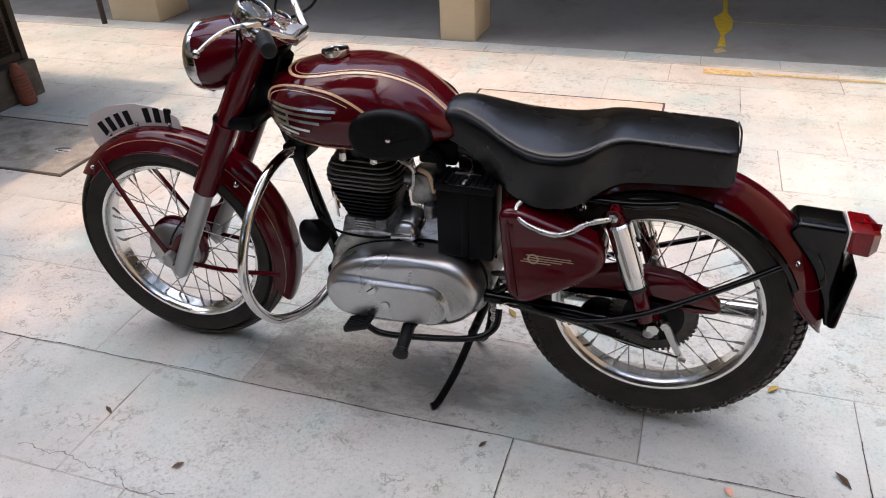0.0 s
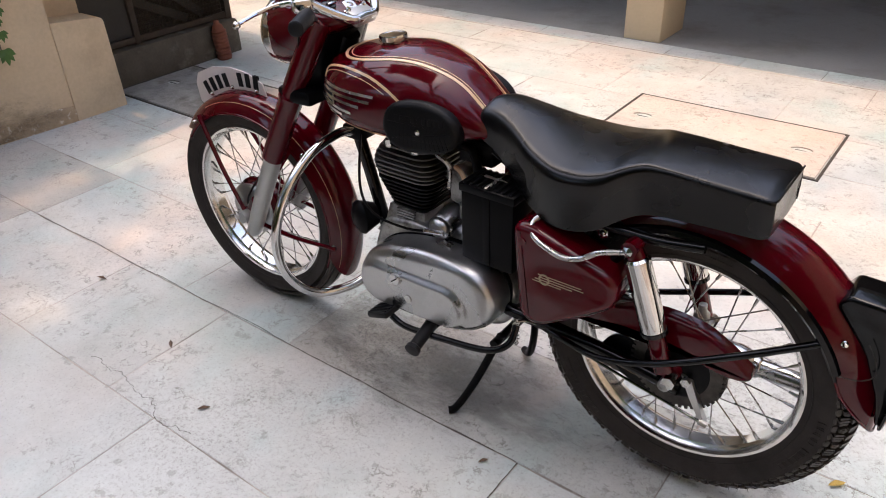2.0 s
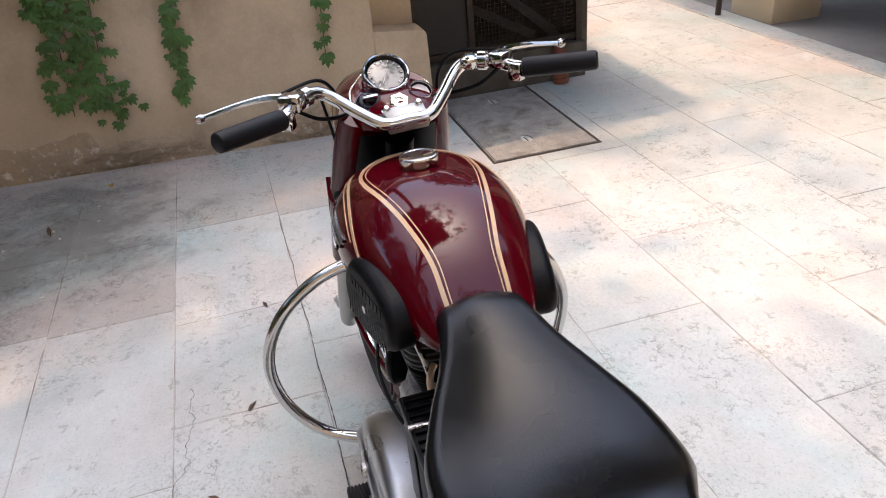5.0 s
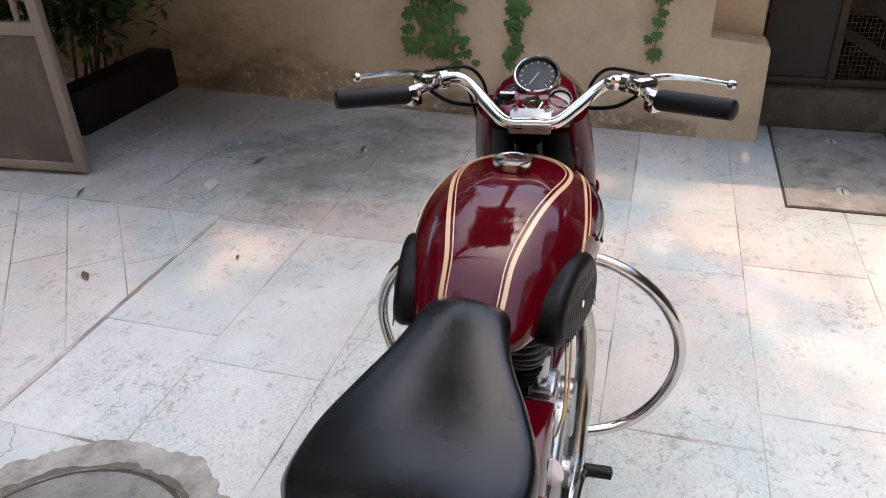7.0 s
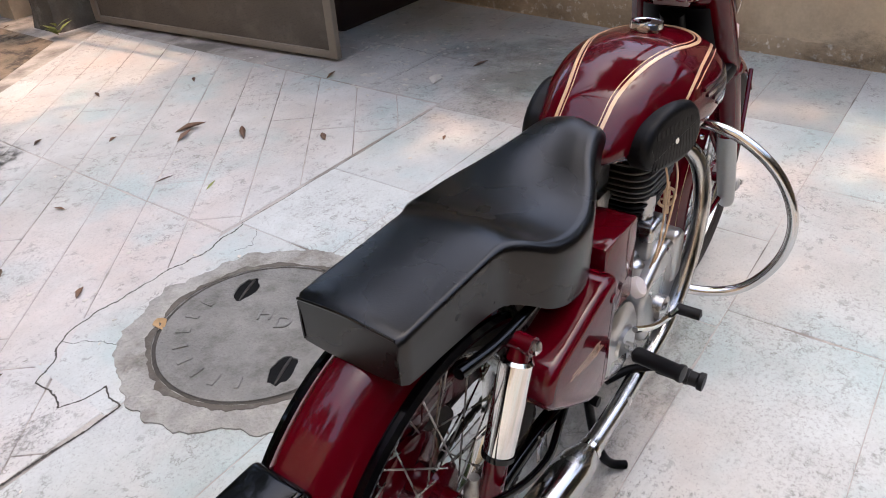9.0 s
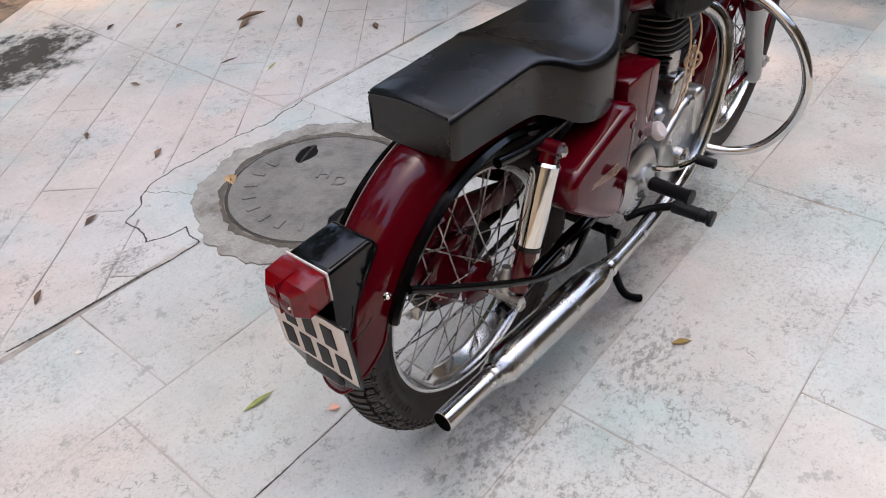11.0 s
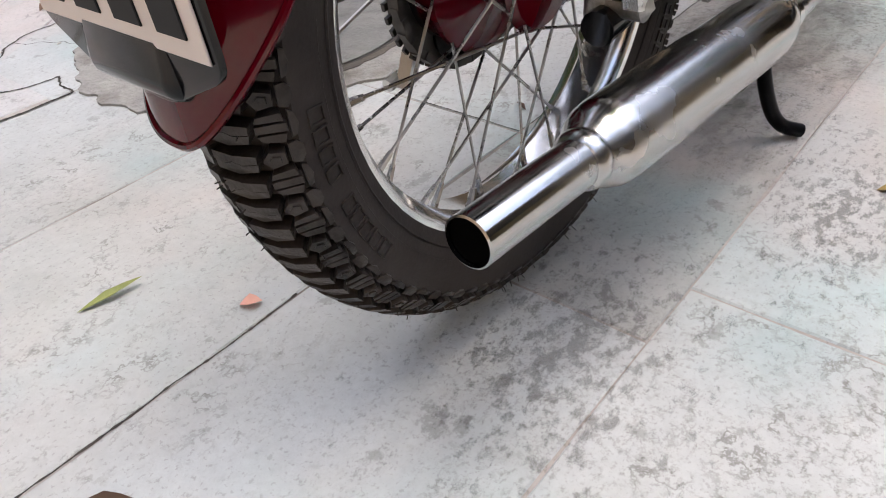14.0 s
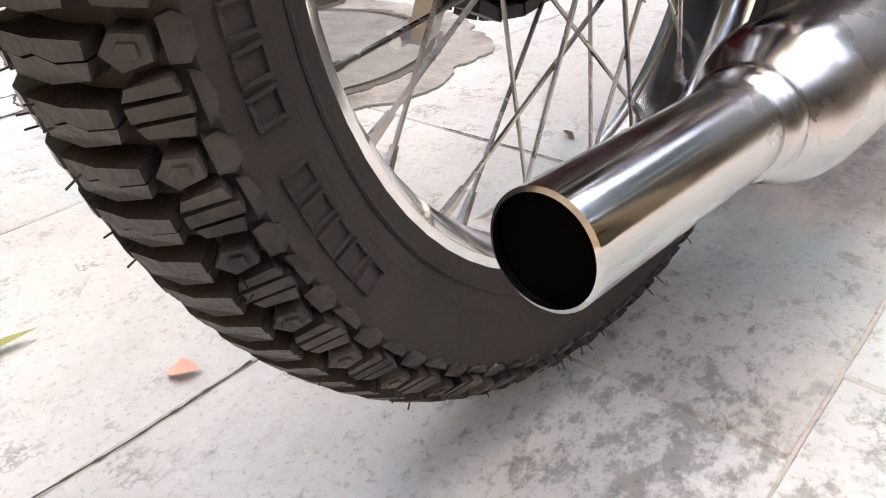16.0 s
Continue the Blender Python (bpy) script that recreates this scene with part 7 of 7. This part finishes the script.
# oil and dirt stains, and a soft olive-grey blotch under the engine
for x, y, sx, sy, turn, m, lab in ((-0.05, -0.10, 0.42, 0.30, 0.2, oil_stain, "dark blotchy oil stain on the paving under the wheel"), (0.35, -0.25, 0.40, 0.22, 0.1, oil_stain, "faint blotchy dirt stain on the paving"), (0.72, 0.05, 0.62, 0.26, 0.02, olive_patch, "olive grey blotchy patch on the paving under the engine"), (-0.20, 1.16, 0.22, 0.16, 0.3, oil_stain, "dark dirt stain on the paving beside the crack"), (2.75, 1.2, 0.75, 0.9, 0.0, olive_patch, "dull grey dirt on the paving along the wall")):
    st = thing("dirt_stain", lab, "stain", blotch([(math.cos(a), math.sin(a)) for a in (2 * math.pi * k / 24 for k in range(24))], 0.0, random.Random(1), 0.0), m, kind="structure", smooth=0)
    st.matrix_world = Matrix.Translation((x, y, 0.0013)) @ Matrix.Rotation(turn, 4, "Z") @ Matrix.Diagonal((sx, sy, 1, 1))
rng = random.Random(51)
moss_mark = thing("moss_stain", "dark damp moss stain on the strip paving", "stain", blotch([(math.cos(a), math.sin(a)) for a in (2 * math.pi * k / 24 for k in range(24))], 0.0, rng, 0.0), damp_moss, kind="structure", smooth=0)
moss_mark.matrix_world = Matrix.Translation((0.38, 2.93, 0.0014)) @ Matrix.Rotation(0.9, 4, "Z") @ Matrix.Diagonal((0.46, 0.36, 1, 1))

# ---- paving slabs ----
rng = random.Random(17)


def lay(points, mat, z=0.0):
    if len(points) < 3:
        return
    me = finish(slab_mesh(points, z), "slab", mat, 0)
    ob = new("paving_slab", me)
    ob.parent = ground


ROWS_Y = [-2.94, -2.62, -2.21, -1.80, -1.39, -0.985, -0.577, -0.165, 0.212, 0.63, 1.045, 1.475]
CROSS = {7: [-2.2, -1.36, -0.52, 0.006, 1.112, 1.62, 2.56, 3.3], 8: [-2.6, -1.4, -0.52, 0.315, 1.39, 1.9, 2.6, 3.4], 9: [-2.0, -1.2, -0.40, 0.45, 1.18, 2.0, 2.55, 3.4], 6: [-2.4, -1.5, -0.7, 0.111, 1.2, 2.05, 2.7, 3.4], 10: [-0.05, 0.80, 1.30, 2.02, 2.57, 3.4]}
GAP = 0.0008
for r in range(len(ROWS_Y) - 1):
    cross = CROSS.get(r) or [-3.2 + 0.82 * k + (0.41 if r % 2 else 0) + rng.uniform(-0.08, 0.08) for k in range(10)]
    cross = ([-3.6] if r < 10 else []) + cross + ([4.05] if r < 5 else [3.62])
    for a, b in zip(cross, cross[1:]):
        tilt = 0.012

        def yy(y, x):
            return y + (0.010 * x if y > -1.5 else 0.0)
        pts = [(a + GAP, yy(ROWS_Y[r], a) + GAP), (b - GAP, yy(ROWS_Y[r], b) + GAP), (b - GAP, yy(ROWS_Y[r + 1], b) - GAP), (a + GAP, yy(ROWS_Y[r + 1], a) - GAP)]
        lay(pts, stone_olive if r == 7 and 0.0 < a < 1.0 else stone_grey if r >= 7 and a > 1.95 else stone, rng.uniform(-0.0012, 0.0))
for r, (y0, y1) in enumerate(((1.475, 1.92), (1.92, 2.35), (2.35, 2.72))):
    xs_ = [2.06, 2.62, 3.18, 3.75] if r != 1 else [2.06, 2.62, 3.75]
    for a, b in zip(xs_, xs_[1:]):
        lay([(a + GAP, y0 + GAP + 0.02), (b - GAP, y0 + GAP + 0.02), (b - GAP, y1 - GAP + 0.02), (a + GAP, y1 - GAP + 0.02)], stone_grey, rng.uniform(-0.001, 0))
# kerb strip before the parking floor, and the far yard
for k in range(26):
    a = -4.0 + 0.44 * k
    lay([(a + GAP, -3.13), (a + 0.44 - GAP, -3.13), (a + 0.44 - GAP, -2.95), (a + GAP, -2.95)], stone, 0.0)
for i in range(5):
    for j in range(6):
        lay([(4.12 + 0.9 * i, -2.93 + 0.6 * j), (5.0 + 0.9 * i, -2.93 + 0.6 * j), (5.0 + 0.9 * i, -2.34 + 0.6 * j), (4.12 + 0.9 * i, -2.34 + 0.6 * j)], stone, 0.0)
# slanting strips
u, n = Vector((0.766, 0.643)), Vector((-0.643, 0.766))
for k in range(-6, 22):
    c0, c1 = 0.03 + 0.2 * k + 0.0016, 0.03 + 0.2 * (k + 1) - 0.0016
    cuts = [-4.0]
    while cuts[-1] < 7:
        cuts.append(cuts[-1] + rng.uniform(0.9, 1.5))
    for s0, s1 in zip(cuts, cuts[1:]):
        quad = [tuple(u * (s0 + 0.0008) + n * c0), tuple(u * (s1 - 0.002) + n * c0), tuple(u * (s1 - 0.002) + n * c1), tuple(u * (s0 + 0.002) + n * c1)]
        for region in (([(-3.5, 1.06), (-0.05, 1.06)], [(-0.05, 1.06), (0.72, 1.50)], [(0.72, 1.5), (0.72, 6)]), ([(0.725, 6), (0.725, 1.497)], [(0.72, 1.497), (2.05, 1.51)], [(2.05, 1.5), (2.05, 6)])):
            poly = quad
            for a, b in region + (([(2.4, 4.75), (1.2, 3.90)]), ([(1.2, 3.90), (0.35, 3.36)]), ([(0.35, 3.36), (-1.5, 2.3)])):
                poly = clip(poly, a, b) if poly else poly
            if len(poly) >= 3 and abs(sum(p[0] * q[1] - q[0] * p[1] for p, q in zip(poly, poly[1:] + poly[:1]))) > 0.003:
                lay(poly, stone_strip, rng.uniform(-0.0008, 0.0))


# fallen leaves and scraps
def fallen(name, x, y, length, width, turn, mat, label, curl=0.5, category="fallen leaf", seed=0):
    bm = bmesh.new()
    way = Vector((math.cos(turn), math.sin(turn), 0.05))
    leaf_blade(bm, (x - way.x * length / 2, y - way.y * length / 2, 0.004), way, (0, 0, 1), length, width, curl, -0.06)
    lo = min(v.co.z for v in bm.verts)
    for v in bm.verts:
        v.co.z += 0.0015 - lo
    return thing(name, label, category, bm, mat, group="fallen leaves", smooth=0)


leaf_tan = material("tan_leaf", (0.42, 0.27, 0.13), 0.7, spread=0.2, scale=30)
L1, L2, L3 = "dry brown curled leaf lying on the paving", "fallen yellow leaf lying on the paving", "fallen green-yellow narrow leaf lying on the paving"
for x, y, ln, w, tn, m, lab in ((-0.298, 0.398, 0.085, 0.016, -0.2, leaf_lime, L3), (-0.318, -0.155, 0.05, 0.018, 0.9, leaf_yellow, L2), (0.442, -0.296, 0.05, 0.02, -0.9, leaf_yellow, L2), (0.265, 1.235, 0.06, 0.045, 1.2, leaf_tan, "fallen tan leaf lying on the manhole cover"), (0.936, 1.82, 0.07, 0.014, 0.3, leaf_lime, L3), (1.501, 1.737, 0.07, 0.028, 0.9, leaf_dry, L1), (1.399, 0.43, 0.05, 0.012, 2.6, leaf_dry, L1), (1.097, 0.543, 0.035, 0.014, 1.0, leaf_dry, L1)):
    fallen("fallen_leaf", x, y, ln, w, tn, m, lab)
for x, y, ln, w, tn in ((1.264, 2.366, 0.15, 0.04, -0.5), (1.19, 2.318, 0.12, 0.028, 0.3), (1.347, 2.097, 0.13, 0.03, 0.9), (0.87, 2.035, 0.09, 0.011, -0.4), (2.60, 1.62, 0.10, 0.02, -0.4), (1.0, 2.6, 0.05, 0.02, 0.2), (0.224, 1.605, 0.06, 0.022, 0.6), (-0.145, 1.425, 0.06, 0.02, 0.3), (0.141, 1.957, 0.05, 0.018, 1.0), (-0.433, 1.204, 0.06, 0.018, 0.8), (2.1, 2.25, 0.09, 0.02, 0.2), (0.5, 2.2, 0.05, 0.015, 2.0), (1.9, 0.35, 0.04, 0.012, 0.3), (0.8, 2.9, 0.06, 0.02, 0.4), (1.3, 3.2, 0.07, 0.02, 1.3), (2.833, 1.176, 0.09, 0.02, 0.2), (1.7, 2.9, 0.06, 0.02, 0.9), (1.75, 1.25, 0.04, 0.015, 0.4), (-0.46, 0.13, 0.055, 0.015, -0.9), (0.385, 0.26, 0.03, 0.01, 1.1)):
    fallen("fallen_leaf", x, y, ln, w, tn, leaf_dry, L1, 0.9)
fallen("fallen_leaf", 2.302, 1.703, 0.11, 0.07, 0.4, paper_white, "pale dried leaf lying on the paving", 0.3)
fallen("flower_petal", -0.205, 0.241, 0.028, 0.022, -0.8, petal_pink, "pale pink petal lying on a paving joint", 0.6, "petal")
fallen("yellow_flower", 3.22, 0.96, 0.04, 0.035, 0.3, leaf_yellow, "small yellow flower lying at the wall foot", 0.6, "flower")
weed = thing("weed", "small green weed at the foot of the gate post", "weed")
bm = bmesh.new()
rng = random.Random(61)
for i in range(9):
    a = rng.uniform(0, 6.28)
    leaf_blade(bm, (1.80, 4.42, rng.uniform(0.0, 0.10)), (math.cos(a), math.sin(a), 0.8), (0, 0, 1), rng.uniform(0.07, 0.12), 0.035)
part("leaves", bm, leaf_lime, weed, smooth=0)
bm = bmesh.new()
for i in range(700):
    x, y = rng.uniform(-2.6, 1.75), rng.uniform(2.9, 6.0)
    if 0.643 * x - 0.766 * y > -2.55 or y < 2.35 + 0.62 * (x + 1.5) + 0.08:
        continue
    a = rng.uniform(0, 6.28)
    leaf_blade(bm, (x, y, 0.004 + 0.01 * rng.random()), (math.cos(a), math.sin(a), 0.1), (0, 0, 1), rng.uniform(0.03, 0.09), rng.uniform(0.012, 0.03), 0.6, -0.1)
thing("leaf_litter", "dry brown leaf litter on the bare earth", "leaf litter", bm, leaf_dry, kind="stuff", smooth=0)
bm = bmesh.new()
rng = random.Random(31)
for i in range(260):
    if i < 150:
        x, y = rng.gauss(2.5, 0.3), rng.gauss(2.2, 0.3)
    else:
        x, y = rng.uniform(-0.6, 3.2), rng.uniform(0.9, 3.0)
    s = rng.uniform(0.004, 0.02) * (1 if i < 150 else 0.6) * (1.6 if i % 9 == 0 else 1)
    q = circle(x, y, s, 5, 0.4, rng, s * rng.uniform(0.4, 0.9), rng.uniform(0, 3))
    vs = [bm.verts.new((a, b, 0.001)) for a, b in q]
    vt = [bm.verts.new((x + (a - x) * 0.8, y + (b - y) * 0.8, 0.003)) for a, b in q]
    bm.faces.new(vt)
    for k in range(5):
        bm.faces.new((vs[k], vs[(k + 1) % 5], vt[(k + 1) % 5], vt[k]))
thing("litter", "scattered pale plaster crumbs on the paving", "litter", bm, paper_white, kind="stuff", smooth=0)
